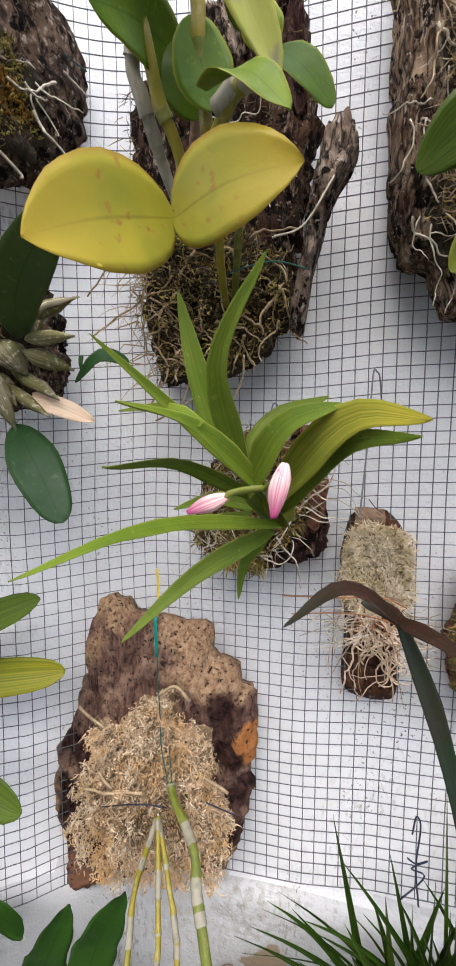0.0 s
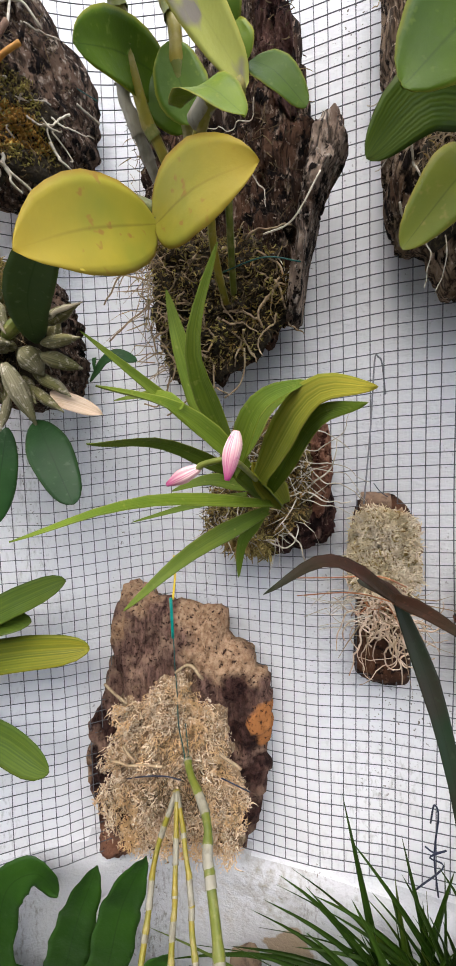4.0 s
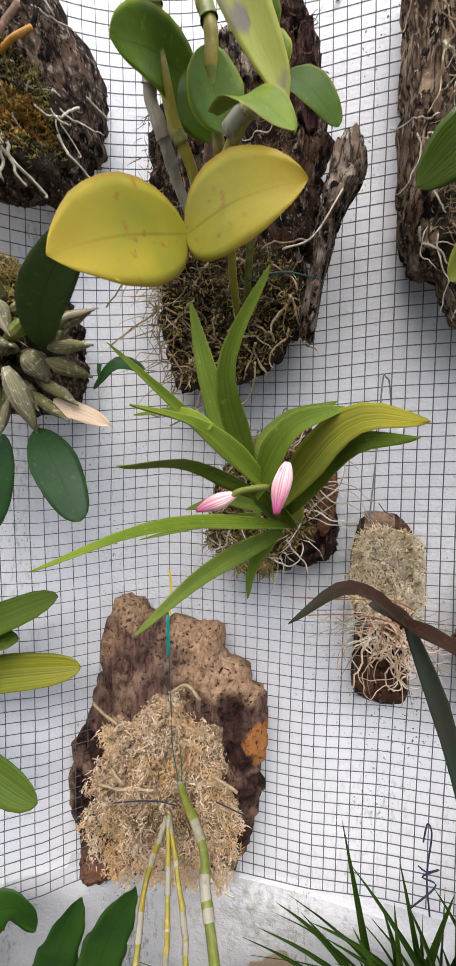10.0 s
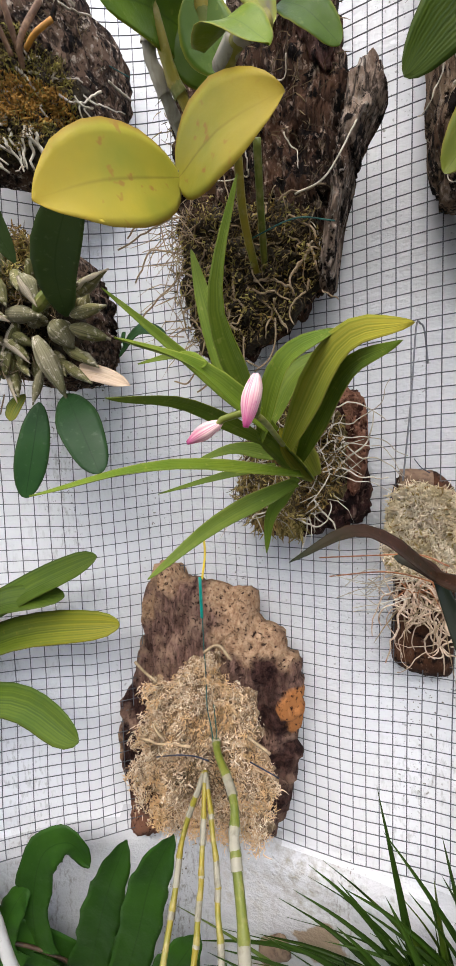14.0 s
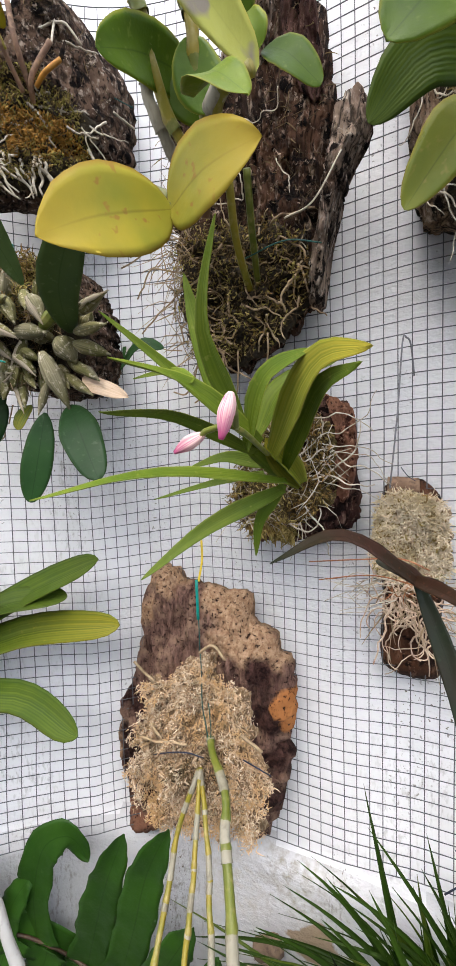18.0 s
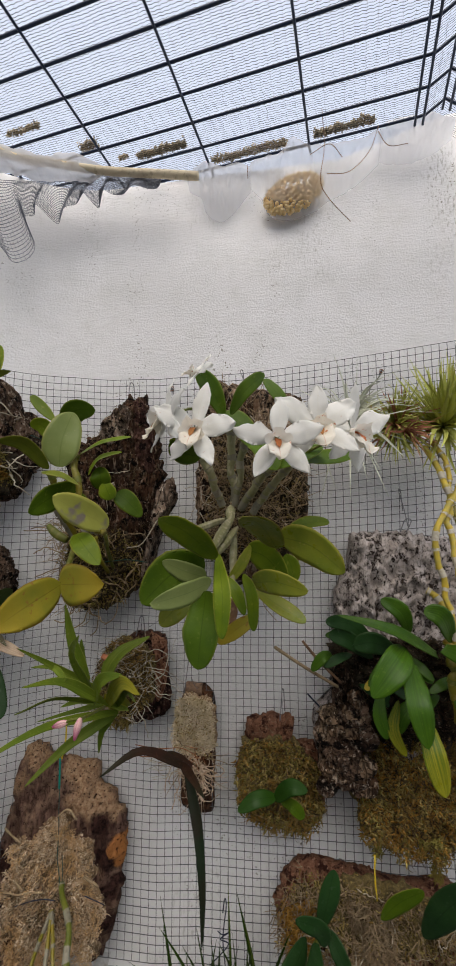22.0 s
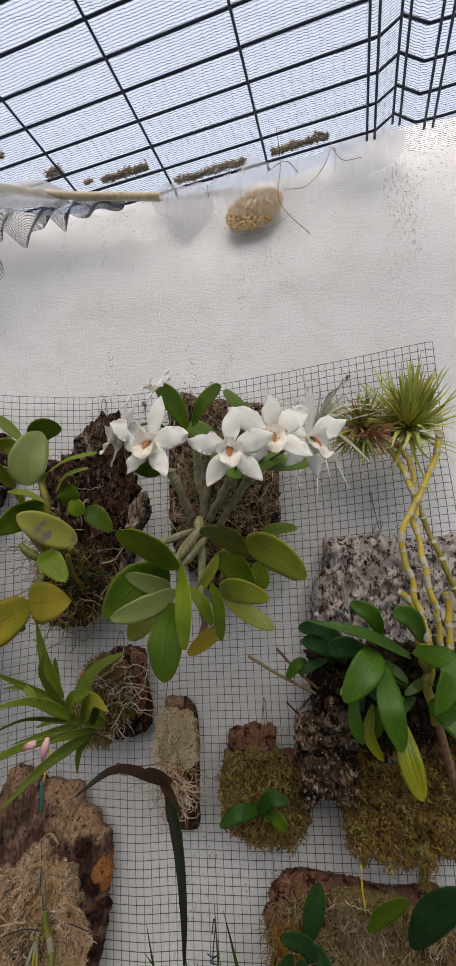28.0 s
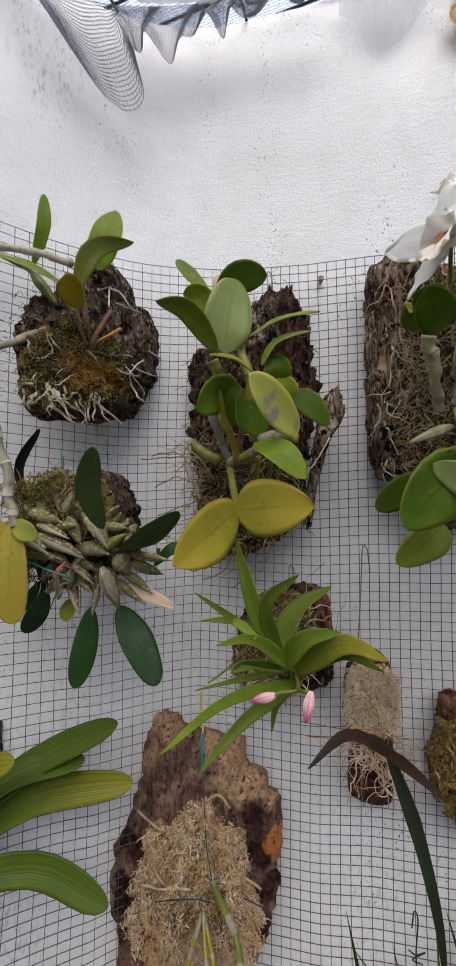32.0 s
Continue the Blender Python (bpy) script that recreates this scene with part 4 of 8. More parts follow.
def hook(parent, top, foot, lean=0.004, radius=0.00085, material=None, name="wire_hook"):
    """A bent wire, hung over the mesh at top, that holds its mount at foot."""
    t, f = Vector(top), Vector(foot)
    a = t + Vector((lean * 1.6, 0.004, -0.035))
    pts = [f, f.lerp(t, 0.5), t + Vector((-lean * 0.4, -0.002, -0.004)), t + Vector((lean * 0.3, 0, 0)), t + Vector((lean, 0.003, -0.006)), a]
    return tube(name, pts, radius, material or HOOKW, parent, 26, 6)

# ---------------------------------------------------------------- the wall, the wire mesh and the roof


def bulge(x):
    """How far the wall and the mesh come forward towards the left end."""
    return -1.75 * min(x + 0.02, 0.0) ** 2


def wall_sheet():
    vs, fs = [], []
    xs = [-0.9 + 0.04 * i for i in range(90)]
    zs = [0.0, 0.93, 0.945, 0.955, 0.965, 1.3, 1.7, 2.1, 2.335]
    off = [-0.02, -0.02, -0.018, -0.008, 0.0, 0.0, 0.0, 0.0, 0.0]
    n, m = len(xs), len(zs)
    for back in (0, 1):
        for z, o in zip(zs, off):
            for x in xs:
                if z > 2.3:
                    z = float(np.interp(x, (0.42, 0.5, 0.6), (2.335, 2.36, 2.4)))
                y = 0.022 + 0.9 * max(bulge(x), -0.42) + o + 0.0015 * noise.noise(Vector((x * 9, 2, z * 9)))
                vs.append(Vector((x, 0.25 if back else y, z + 0.006 * noise.noise(Vector((x * 6, 0, 0))) * (0.9 < z < 1.0))))
    o = n * m
    for j in range(m - 1):
        for i in range(n - 1):
            a = j * n + i
            fs.append((a, a + 1, a + n + 1, a + n))
            fs.append((o + a + n, o + a + n + 1, o + a + 1, o + a))
    for i in range(n - 1):
        t = (m - 1) * n + i
        fs.append((t, t + 1, o + t + 1, o + t))
        fs.append((i + 1, i, o + i, o + i + 1))
    for j in range(m - 1):
        a, b = j * n, j * n + n - 1
        fs.append((a, a + n, o + a + n, o + a))
        fs.append((b + n, b, o + b, o + b + n))
    return vs, fs


wall = tagged(part("wall_north", wall_sheet(), PLASTER), "rough white plastered garden wall with dark mildew specks", "wall", kind="structure")
wall.data.materials.append(LEDGE)
for face in wall.data.polygons:
    face.material_index = int(face.center.z < 0.96)

g = 40.0
tagged(part("ground", ([Vector((-g, -g, 0)), Vector((g, -g, 0)), Vector((g, g, 0)), Vector((-g, g, 0))], [(0, 1, 2, 3)]), GROUND),
       "grey concrete ground", "ground", kind="structure")

CELL = 0.0125


def top_edge(x):
    return float(np.interp(x, (-0.46, -0.3, -0.17, -0.07, 0.0, 0.09, 0.16, 0.24, 0.32, 0.38, 0.49, 0.6, 0.7), (1.944, 1.937, 1.927, 1.924, 1.915, 1.911, 1.914, 1.916, 1.921, 1.925, 1.938, 1.951, 1.955)))


def low_edge(x):
    return float(np.interp(x, (-0.46, -0.27, -0.19, -0.15, -0.06, 0.02, 0.10, 0.17, 0.3), (0.952, 0.949, 0.946, 0.955, 0.979, 0.983, 0.985, 0.995, 1.0)))


def mesh_point(x, k):
    """A place on the wire mesh: k = 0 at its lower edge, 1 at its upper edge."""
    z0 = low_edge(x)
    z = z0 + (top_edge(x) - z0) * k
    y = bulge(x) + 0.006 * noise.noise(Vector((x * 6, 5, z * 6))) - 0.002
    dx = 0.0035 * noise.noise(Vector((x * 5, 9, z * 5))) + 0.018 * (1 - k) * max(x - 0.5, 0) * 2
    return Vector((x + dx, y, z + 0.0035 * noise.noise(Vector((x * 5, 13, z * 5)))))


wire_mesh = thing("wire_mesh", (0.15, 0, 0.976), "grey welded wire mesh with small square cells, fixed before the wall", "wire mesh")
X0, COLS, ROWS = -0.46, 86, 76
for i in range(COLS + 1):
    x = X0 + i * CELL
    path = [mesh_point(x, k / 70) + Vector((0.0004 * noise.noise(Vector((i, k, 0))), 0.0007, 0)) for k in range(71)]
    part("wire", tube_data(path, 0.00053, 4), WIRE, wire_mesh)
for j in range(ROWS + 1):
    path = [mesh_point(X0 + (COLS * CELL) * i / 84, j / ROWS) + Vector((0, -0.0002, 0.0004 * noise.noise(Vector((i, j, 7))))) for i in range(85)]
    part("wire", tube_data(path, 0.00053, 4), WIRE, wire_mesh)

# roof: a welded steel panel, turned a little against the wall, with a shade net on top
ROOF = 2.341
U, V, O = Vector((0.9926, -0.1215, 0)), Vector((-0.161, -0.987, 0)), Vector((0.359, -0.011, ROOF))


def fold(u):
    """The panel's crease: its rods rise and fall in a flat zigzag."""
    return float(np.interp(u, (0.198, 0.231, 0.262, 0.30), (0.0, 0.022, -0.008, -0.010)))


roof_panel = thing("roof_panel", O, "dark green welded steel rod panel laid flat as a roof", "roof panel")
for k in range(37):
    v = k * 0.0463
    us = [-1.55, -0.9, -0.2, 0.1, 0.19, 0.198, 0.215, 0.231, 0.247, 0.262, 0.28, 0.30, 0.45, 0.95]
    path = [O + U * u + V * v + Vector((0, 0, fold(u))) for u in us]
    part("rod", tube_data(path, 0.0024, 7), RAIL, roof_panel)
for u in (-1.28, -1.096, -0.913, -0.73, -0.548, -0.365, -0.182, 0.005, 0.183, 0.196, 0.228, 0.239, 0.276, 0.290, 0.47, 0.65, 0.83):
    path = [O + U * u + V * v + Vector((0, 0, fold(u) - 0.0045)) for v in (-0.012, 0.3, 0.7, 1.17, 1.68)]
    part("rod", tube_data(path, 0.0022, 7), RAIL, roof_panel)

rnd = random.Random(4)
vs, fs = [], []
for k in range(270):
    v = -0.10 + k * 0.0038
    path = []
    for i in range(420):
        u = -1.35 + i * 0.005
        q = O + U * u + V * (v + 0.0011 * (i % 2) + 0.0016 * noise.noise(Vector((u * 30, k * 0.3, 3))))
        path.append(q + Vector((0, 0, 0.012 + fold(u) + 0.004 * noise.noise(Vector((u * 4, v * 6, 1))))))
    a, b = tube_data(path, 0.00034, 3, len(vs))
    vs += a
    fs += b
for k in range(104):  # the far part, coarser and unseen, added to shade the lower wall
    path = [O + U * (-1.35 + i * 0.035) + V * (0.93 + k * 0.0076 + 0.002 * (i % 2)) + Vector((0, 0, 0.012)) for i in range(60)]
    a, b = tube_data(path, 0.00068, 3, len(vs))
    vs += a
    fs += b
for k in range(150):
    u = -1.5 + k * 0.016
    path = []
    for i in range(100):
        v = -0.1 + i * 0.0128
        path.append(O + U * (u + 0.002 * (i % 2)) + V * v + Vector((0, 0, 0.012 + fold(u) + 0.004 * noise.noise(Vector((u * 4, v * 6, 1))))))
    a, b = tube_data(path, 0.00013, 3, len(vs))
    vs += a
    fs += b
tagged(part("shade_net", (vs, fs), NETB), "black knitted shade net stretched over the roof panel", "shade net", kind="stuff")

# unseen wall, added to cut low front light on the mounts
vs, fs = [], []
for z in (0.0, 2.38):
    for x, y in ((-1.6, -1.95), (2.4, -1.95), (2.4, -2.1), (-1.6, -2.1)):
        vs.append(Vector((x, y, z)))
fs = [(0, 1, 5, 4), (1, 2, 6, 5), (2, 3, 7, 6), (3, 0, 4, 7), (4, 5, 6, 7), (3, 2, 1, 0)]
tagged(part("wall_south", (vs, fs), UNSEEN_WALL), "unseen plain grey wall added to block low sky light", "wall", kind="structure")

# ---------------------------------------------------------------- bark mount with brown stems and white roots, upper left
a = thing("mounted_orchid", (-0.191, -0.080, 1.680), "orchid with white roots on a dark lumpy bark slab", "orchid", "mounted orchids")
A_OUT = [(-0.247, 1.775), (-0.241, 1.811), (-0.213, 1.844), (-0.187, 1.888), (-0.170, 1.898), (-0.153, 1.878), (-0.146, 1.849), (-0.129, 1.842), (-0.122, 1.793), (-0.127, 1.747), (-0.139, 1.718), (-0.148, 1.694), (-0.174, 1.686), (-0.199, 1.680), (-0.230, 1.680), (-0.243, 1.698), (-0.244, 1.735)]
sa = Slab(a, A_OUT, -0.05, 0.0, BARK_A, 0.014, (30, 22), 0.0035, 0.5, 3, label="dark lumpy bark slab", tilt=(-0.1, 0.9))
A_MOSS = [(-0.216, 1.771), (-0.194, 1.797), (-0.167, 1.794), (-0.141, 1.774), (-0.134, 1.718), (-0.176, 1.689), (-0.217, 1.686), (-0.226, 1.729)]
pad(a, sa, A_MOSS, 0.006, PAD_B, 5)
rnd = random.Random(11)
fibres(a, area_points(sa, A_MOSS, 2600, rnd, 0.004), 0.007, 0.0004, MOSS_G, 12)
fibres(a, area_points(sa, A_MOSS, 900, rnd, 0.005), 0.007, 0.0004, MOSS_Y, 19)
fibres(a, area_points(sa, A_MOSS, 900, rnd, 0.004), 0.009, 0.0004, MOSS_B, 17)
fibres(a, area_points(sa, A_OUT, 500, rnd, -0.02), 0.008, 0.0004, MOSS_B, 18)
fibres(a, area_points(sa, [(-0.199, 1.758), (-0.150, 1.755), (-0.137, 1.726), (-0.182, 1.709)], 2200, rnd, 0.006), 0.008, 0.0005, MOSS_O, 13)
roots(a, sa, A_MOSS, 16, 0.036, 0.0013, ROOT_W, 14, -1.57, 0.5, 0.008, 0.3)
roots(a, sa, [(-0.222, 1.712), (-0.150, 1.716), (-0.150, 1.700), (-0.220, 1.698)], 16, 0.032, 0.0017, ROOT_W, 16, -1.5, 0.5, 0.008, 0.25)
roots(a, sa, [(-0.220, 1.818), (-0.146, 1.879), (-0.119, 1.755), (-0.217, 1.702)], 14, 0.045, 0.0011, ROOT_W, 15, -1.2, 0.8, 0.002, 0.25)
for k, pts in enumerate(([(-0.164, -0.090, 1.885), (-0.160, -0.100, 1.855), (-0.145, -0.100, 1.845), (-0.135, -0.090, 1.829)], [(-0.160, -0.100, 1.855), (-0.178, -0.110, 1.843)], [(-0.160, -0.100, 1.854), (-0.155, -0.110, 1.822)], [(-0.123, -0.060, 1.783), (-0.114, -0.035, 1.781)])):
    tube("root", pts, 0.0012, ROOT_W, a, 14, 6, lumpy=0.001)
blade(a, [(-0.257, -0.120, 1.883), (-0.237, -0.130, 1.923), (-0.237, -0.130, 1.967)], 0.0171, L_GREEN, "oval", (0.7, -0.7, 0.2))
blade(a, [(-0.164, -0.120, 1.865), (-0.152, -0.125, 1.902), (-0.143, -0.120, 1.938)], 0.0408, L_GREEN, "egg", (0.2, -1, 0.1))
blade(a, [(-0.159, -0.172, 1.815), (-0.142, -0.165, 1.86), (-0.114, -0.127, 1.889)], 0.023, L_OLIVED, "acute", (0.3, -0.7, -0.5), 0.2)
blade(a, [(-0.164, -0.153, 1.801), (-0.158, -0.19, 1.804), (-0.150, -0.217, 1.792)], 0.028, L_ORANGE, "oval", None, 0.2, label="orange-tinged leaf")
blade(a, [(-0.181, -0.170, 1.822), (-0.211, -0.180, 1.839), (-0.251, -0.190, 1.852)], 0.0137, L_GREEN, "oval", (0, -0.7, 0.7))
blade(a, [(-0.211, -0.170, 1.834), (-0.227, -0.180, 1.843), (-0.259, -0.190, 1.858)], 0.0124, L_OLIVE, "oval", (0, -0.7, 0.7))
cane(a, [(-0.185, -0.145, 1.861), (-0.228, -0.150, 1.876), (-0.281, -0.155, 1.888), (-0.340, -0.165, 1.898)], 0.0050, 5, STEM_PG, CANE_W)
cane(a, [(-0.212, -0.150, 1.780), (-0.247, -0.180, 1.752), (-0.323, -0.200, 1.722)], 0.005, 4, STEM_P, ROOT_T)
bulb(a, (-0.228, -0.160, 1.848), (-0.199, -0.150, 1.809), 0.006, STEM_G)
tube("stem", [(-0.176, -0.140, 1.842), (-0.167, -0.140, 1.800), (-0.171, -0.120, 1.771)], 0.0028, STEM_BR, a)
tube("stem", [(-0.146, -0.120, 1.811), (-0.160, -0.130, 1.777), (-0.171, -0.120, 1.763)], 0.0026, STEM_BR, a)
tube("stem", [(-0.170, -0.160, 1.797), (-0.172, -0.130, 1.767)], 0.0022, STEM_BR, a)
tube("stem", [(-0.160, -0.125, 1.772), (-0.145, -0.128, 1.776), (-0.131, -0.122, 1.787)], 0.0022, STUB_O, a, label="orange stem stub")
tube("stem_tip", [(-0.132, -0.122, 1.786), (-0.128, -0.121, 1.796), (-0.127, -0.120, 1.802)], lambda u: 0.0023 * (1 - 0.5 * u), BARK_DARK, a, 8, 7, label="black dried stem tip")
bulb(a, (-0.183, -0.170, 1.822), (-0.168, -0.150, 1.787), 0.004, STEM_Y)
tube("tie_wire", [(-0.148, -0.075, 1.812), (-0.112, -0.040, 1.799)], 0.0006, GREENW, a)

# ---------------------------------------------------------------- clump of shrivelled bulbs with dark leaves
b = thing("mounted_orchid", (-0.197, -0.100, 1.459), "clump of wrinkled bulbs with dark green leaves on mossy bark", "orchid", "mounted orchids")
B_OUT = [(-0.214, 1.601), (-0.179, 1.618), (-0.147, 1.603), (-0.133, 1.564), (-0.134, 1.513), (-0.153, 1.486), (-0.203, 1.493), (-0.222, 1.520), (-0.222, 1.570)]
sb = Slab(b, B_OUT, -0.1, -0.03, BARK_A, 0.010, (40, 40), 0.005, 0.6, 7, tilt=(-0.1, 0.6))
pad(b, sb, [(-0.211, 1.596), (-0.179, 1.608), (-0.147, 1.600), (-0.127, 1.564), (-0.131, 1.517), (-0.154, 1.497), (-0.203, 1.499), (-0.221, 1.547)], 0.011, PAD_B, 3)
rnd = random.Random(21)
B_TOP = [(-0.219, 1.594), (-0.179, 1.614), (-0.140, 1.600), (-0.121, 1.557), (-0.155, 1.546), (-0.217, 1.547)]
fibres(b, area_points(sb, B_TOP, 3600, rnd, 0.012), 0.009, 0.0004, MOSS_Y, 22)
fibres(b, area_points(sb, B_TOP, 1300, rnd, 0.012), 0.009, 0.0004, MOSS_G, 25)
fibres(b, area_points(sb, B_OUT, 1500, rnd, 0.01), 0.012, 0.0004, MOSS_B, 23)
fibres(b, area_points(sb, B_OUT, 200, rnd, 0.012), 0.018, 0.0005, ROOT_T, 24)
for k, ((pts, wd), mt) in enumerate((
        (([(-0.194, -0.179, 1.543), (-0.147, -0.174, 1.525)], 0.0188), BULB), (([(-0.154, -0.164, 1.531), (-0.118, -0.166, 1.524)], 0.0175), BULB_P), (([(-0.205, -0.179, 1.567), (-0.165, -0.180, 1.557)], 0.0163), BULB),
        (([(-0.193, -0.179, 1.554), (-0.159, -0.180, 1.544)], 0.0137), BULB), (([(-0.162, -0.170, 1.561), (-0.144, -0.174, 1.535)], 0.0149), BULB), (([(-0.193, -0.156, 1.603), (-0.176, -0.166, 1.571)], 0.0130), BULB),
        (([(-0.230, -0.179, 1.554), (-0.178, -0.189, 1.532)], 0.0215), BULB), (([(-0.232, -0.179, 1.531), (-0.166, -0.180, 1.519)], 0.0179), BULB), (([(-0.123, -0.164, 1.528), (-0.098, -0.166, 1.544)], 0.0134), STEM_G),
        (([(-0.135, -0.164, 1.558), (-0.118, -0.166, 1.536)], 0.0185), BULB_P), (([(-0.113, -0.156, 1.521), (-0.100, -0.150, 1.502)], 0.0238), BULB_P), (([(-0.124, -0.164, 1.509), (-0.111, -0.150, 1.465)], 0.0189), BULB_P),
        (([(-0.091, -0.156, 1.538), (-0.052, -0.166, 1.543)], 0.0130), BULB), (([(-0.093, -0.156, 1.523), (-0.053, -0.166, 1.520)], 0.0119), BULB), (([(-0.094, -0.156, 1.514), (-0.064, -0.150, 1.503)], 0.0147), BULB),
        (([(-0.158, -0.164, 1.512), (-0.141, -0.158, 1.496)], 0.0128), BULB), (([(-0.150, -0.164, 1.515), (-0.135, -0.158, 1.505)], 0.0114), BULB), (([(-0.174, -0.154, 1.511), (-0.162, -0.158, 1.493)], 0.0105), BULB),
        (([(-0.175, -0.148, 1.495), (-0.155, -0.158, 1.467)], 0.0133), BULB), (([(-0.137, -0.148, 1.487), (-0.137, -0.158, 1.459)], 0.0091), BULB_P), (([(-0.167, -0.148, 1.500), (-0.141, -0.158, 1.482)], 0.0105), BULB),
        (([(-0.196, -0.154, 1.498), (-0.163, -0.164, 1.496)], 0.0079), BULB), (([(-0.125, -0.140, 1.495), (-0.084, -0.150, 1.472)], 0.0115), BULB), (([(-0.118, -0.140, 1.506), (-0.080, -0.150, 1.486)], 0.0115), BULB),
        (([(-0.198, -0.154, 1.478), (-0.165, -0.164, 1.492)], 0.0093), BULB_P), (([(-0.125, -0.156, 1.551), (-0.098, -0.166, 1.551)], 0.0135), BULB), (([(-0.159, -0.150, 1.573), (-0.129, -0.174, 1.544)], 0.0126), BULB),
        (([(-0.186, -0.170, 1.526), (-0.163, -0.164, 1.511)], 0.0154), BULB), (([(-0.211, -0.179, 1.517), (-0.194, -0.164, 1.507)], 0.0144), BULB), (([(-0.212, -0.165, 1.594), (-0.194, -0.166, 1.572)], 0.0118), BULB),
        (([(-0.110, -0.156, 1.540), (-0.078, -0.166, 1.540)], 0.0121), BULB), (([(-0.133, -0.140, 1.501), (-0.109, -0.150, 1.480)], 0.0117), BULB), (([(-0.184, -0.170, 1.551), (-0.146, -0.180, 1.553)], 0.0125), BULB),
        (([(-0.143, -0.164, 1.523), (-0.166, -0.158, 1.501)], 0.0128), BULB), (([(-0.254, -0.179, 1.537), (-0.200, -0.189, 1.517)], 0.0168), BULB), (([(-0.102, -0.140, 1.499), (-0.075, -0.150, 1.483)], 0.0101), BULB_P),
)):
    bulb(b, pts[0], pts[1], wd * 0.38, mt, seed=k, ribs=9 + k % 4)
    tip = Vector(pts[1])
    base = Vector(pts[0])
    tube("bract", [tip.lerp(base, 0.12), tip.lerp(base, -0.1)], lambda u: wd * (0.13 - 0.06 * u), BULB_P, b, 4, 7)
    if k % 3 == 0:
        blade(b, [base.lerp(tip, 0.1) + Vector((0, -wd * 0.3, 0)), base.lerp(tip, 0.6) + Vector((0, -wd * 0.46, 0)), base.lerp(tip, 1.25) + Vector((0, -wd * 0.2, -0.002))], wd * 0.55, DRYSH, "lance", (0.1, -1, 0.2), -0.5, wave=0.2, name="dry_sheath", n=9, m=5)
for k in range(44):
    ang = rnd.uniform(0, math.tau)
    rr = rnd.uniform(0.3, 1.0)
    hub = Vector((-0.168, -0.140, 1.530))
    x, z = hub.x + 0.06 * rr * math.cos(ang), hub.z + 0.036 * rr * math.sin(ang)
    q = Vector((x, sb.front(x, z) - 0.012, z))
    dv = Vector((math.cos(ang), -0.25, math.sin(ang))) + Vector((rnd.gauss(0, 0.4), 0, rnd.gauss(0, 0.4)))
    bulb(b, q, q + dv.normalized() * rnd.uniform(0.018, 0.03), rnd.uniform(0.004, 0.006), BULB_P if k % 5 == 0 else BULB, seed=k + 40, ribs=7 + k % 4)
blade(b, [(-0.173, -0.175, 1.499), (-0.162, -0.180, 1.510), (-0.155, -0.180, 1.517)], 0.0062, CLAY, "blade", name="dry_sheath", label="rusty dry sheath")
tube("tag_stake", [(-0.200, -0.185, 1.517), (-0.172, -0.185, 1.507), (-0.149, -0.180, 1.500)], 0.0008, TAG_T, b, 8, 5, label="teal plastic strip")
blade(b, [(-0.108, -0.192, 1.551), (-0.102, -0.230, 1.588), (-0.085, -0.254, 1.623)], 0.0225, L_UNDER, "oval", None, 0.12)
blade(b, [(-0.104, -0.150, 1.526), (-0.066, -0.196, 1.542), (-0.020, -0.222, 1.570)], 0.0290, L_UNDER, "oval", (0.35, -0.5, -0.55), 0.15)
blade(b, [(-0.113, -0.145, 1.465), (-0.082, -0.165, 1.437), (-0.055, -0.175, 1.399)], 0.0325, L_DARK, "oval", None, 0.1)
blade(b, [(-0.148, -0.142, 1.461), (-0.150, -0.150, 1.420), (-0.157, -0.155, 1.377)], 0.0270, L_DARK, "oval", None, 0.1)
blade(b, [(-0.207, -0.140, 1.476), (-0.211, -0.150, 1.452), (-0.226, -0.150, 1.429)], 0.0237, L_DARK, "oval", None)
blade(b, [(-0.208, -0.140, 1.489), (-0.225, -0.150, 1.455)], 0.0212, L_DARK, "oval", None)
blade(b, [(-0.092, -0.100, 1.503), (-0.069, -0.100, 1.523), (-0.048, -0.090, 1.520)], 0.0176, L_DARK, "oval", (0, -0.8, 0.6))
blade(b, [(-0.086, -0.100, 1.524), (-0.086, -0.100, 1.508)], 0.0059, L_DARK, "blade", (0, -0.8, 0.6))
blade(b, [(-0.168, -0.140, 1.470), (-0.177, -0.150, 1.446)], 0.0194, L_GLOSSY, "oval")
blade(b, [(-0.241, -0.130, 1.563), (-0.251, -0.140, 1.618), (-0.216, -0.150, 1.663)], 0.0111, L_BLACK, "oval", (0.8, -0.6, 0), 0.5)
blade(b, [(-0.101, -0.142, 1.484), (-0.081, -0.143, 1.479), (-0.049, -0.143, 1.467)], 0.0160, DRY, "strap", (0.1, -1, 0.3), 0.1, wave=0.25, label="dry papery leaf")
tube("tag_stake", [(-0.196, -0.130, 1.600), (-0.198, -0.130, 1.633)], 0.0011, TAG_T, b, 4, 6, label="teal plastic label stake")
tube("root", [(-0.220, -0.140, 1.481), (-0.209, -0.140, 1.446), (-0.213, -0.140, 1.439)], 0.0007, ROOT_T, b)
tube("root", [(-0.195, -0.140, 1.472), (-0.202, -0.140, 1.454)], 0.0007, ROOT_T, b)

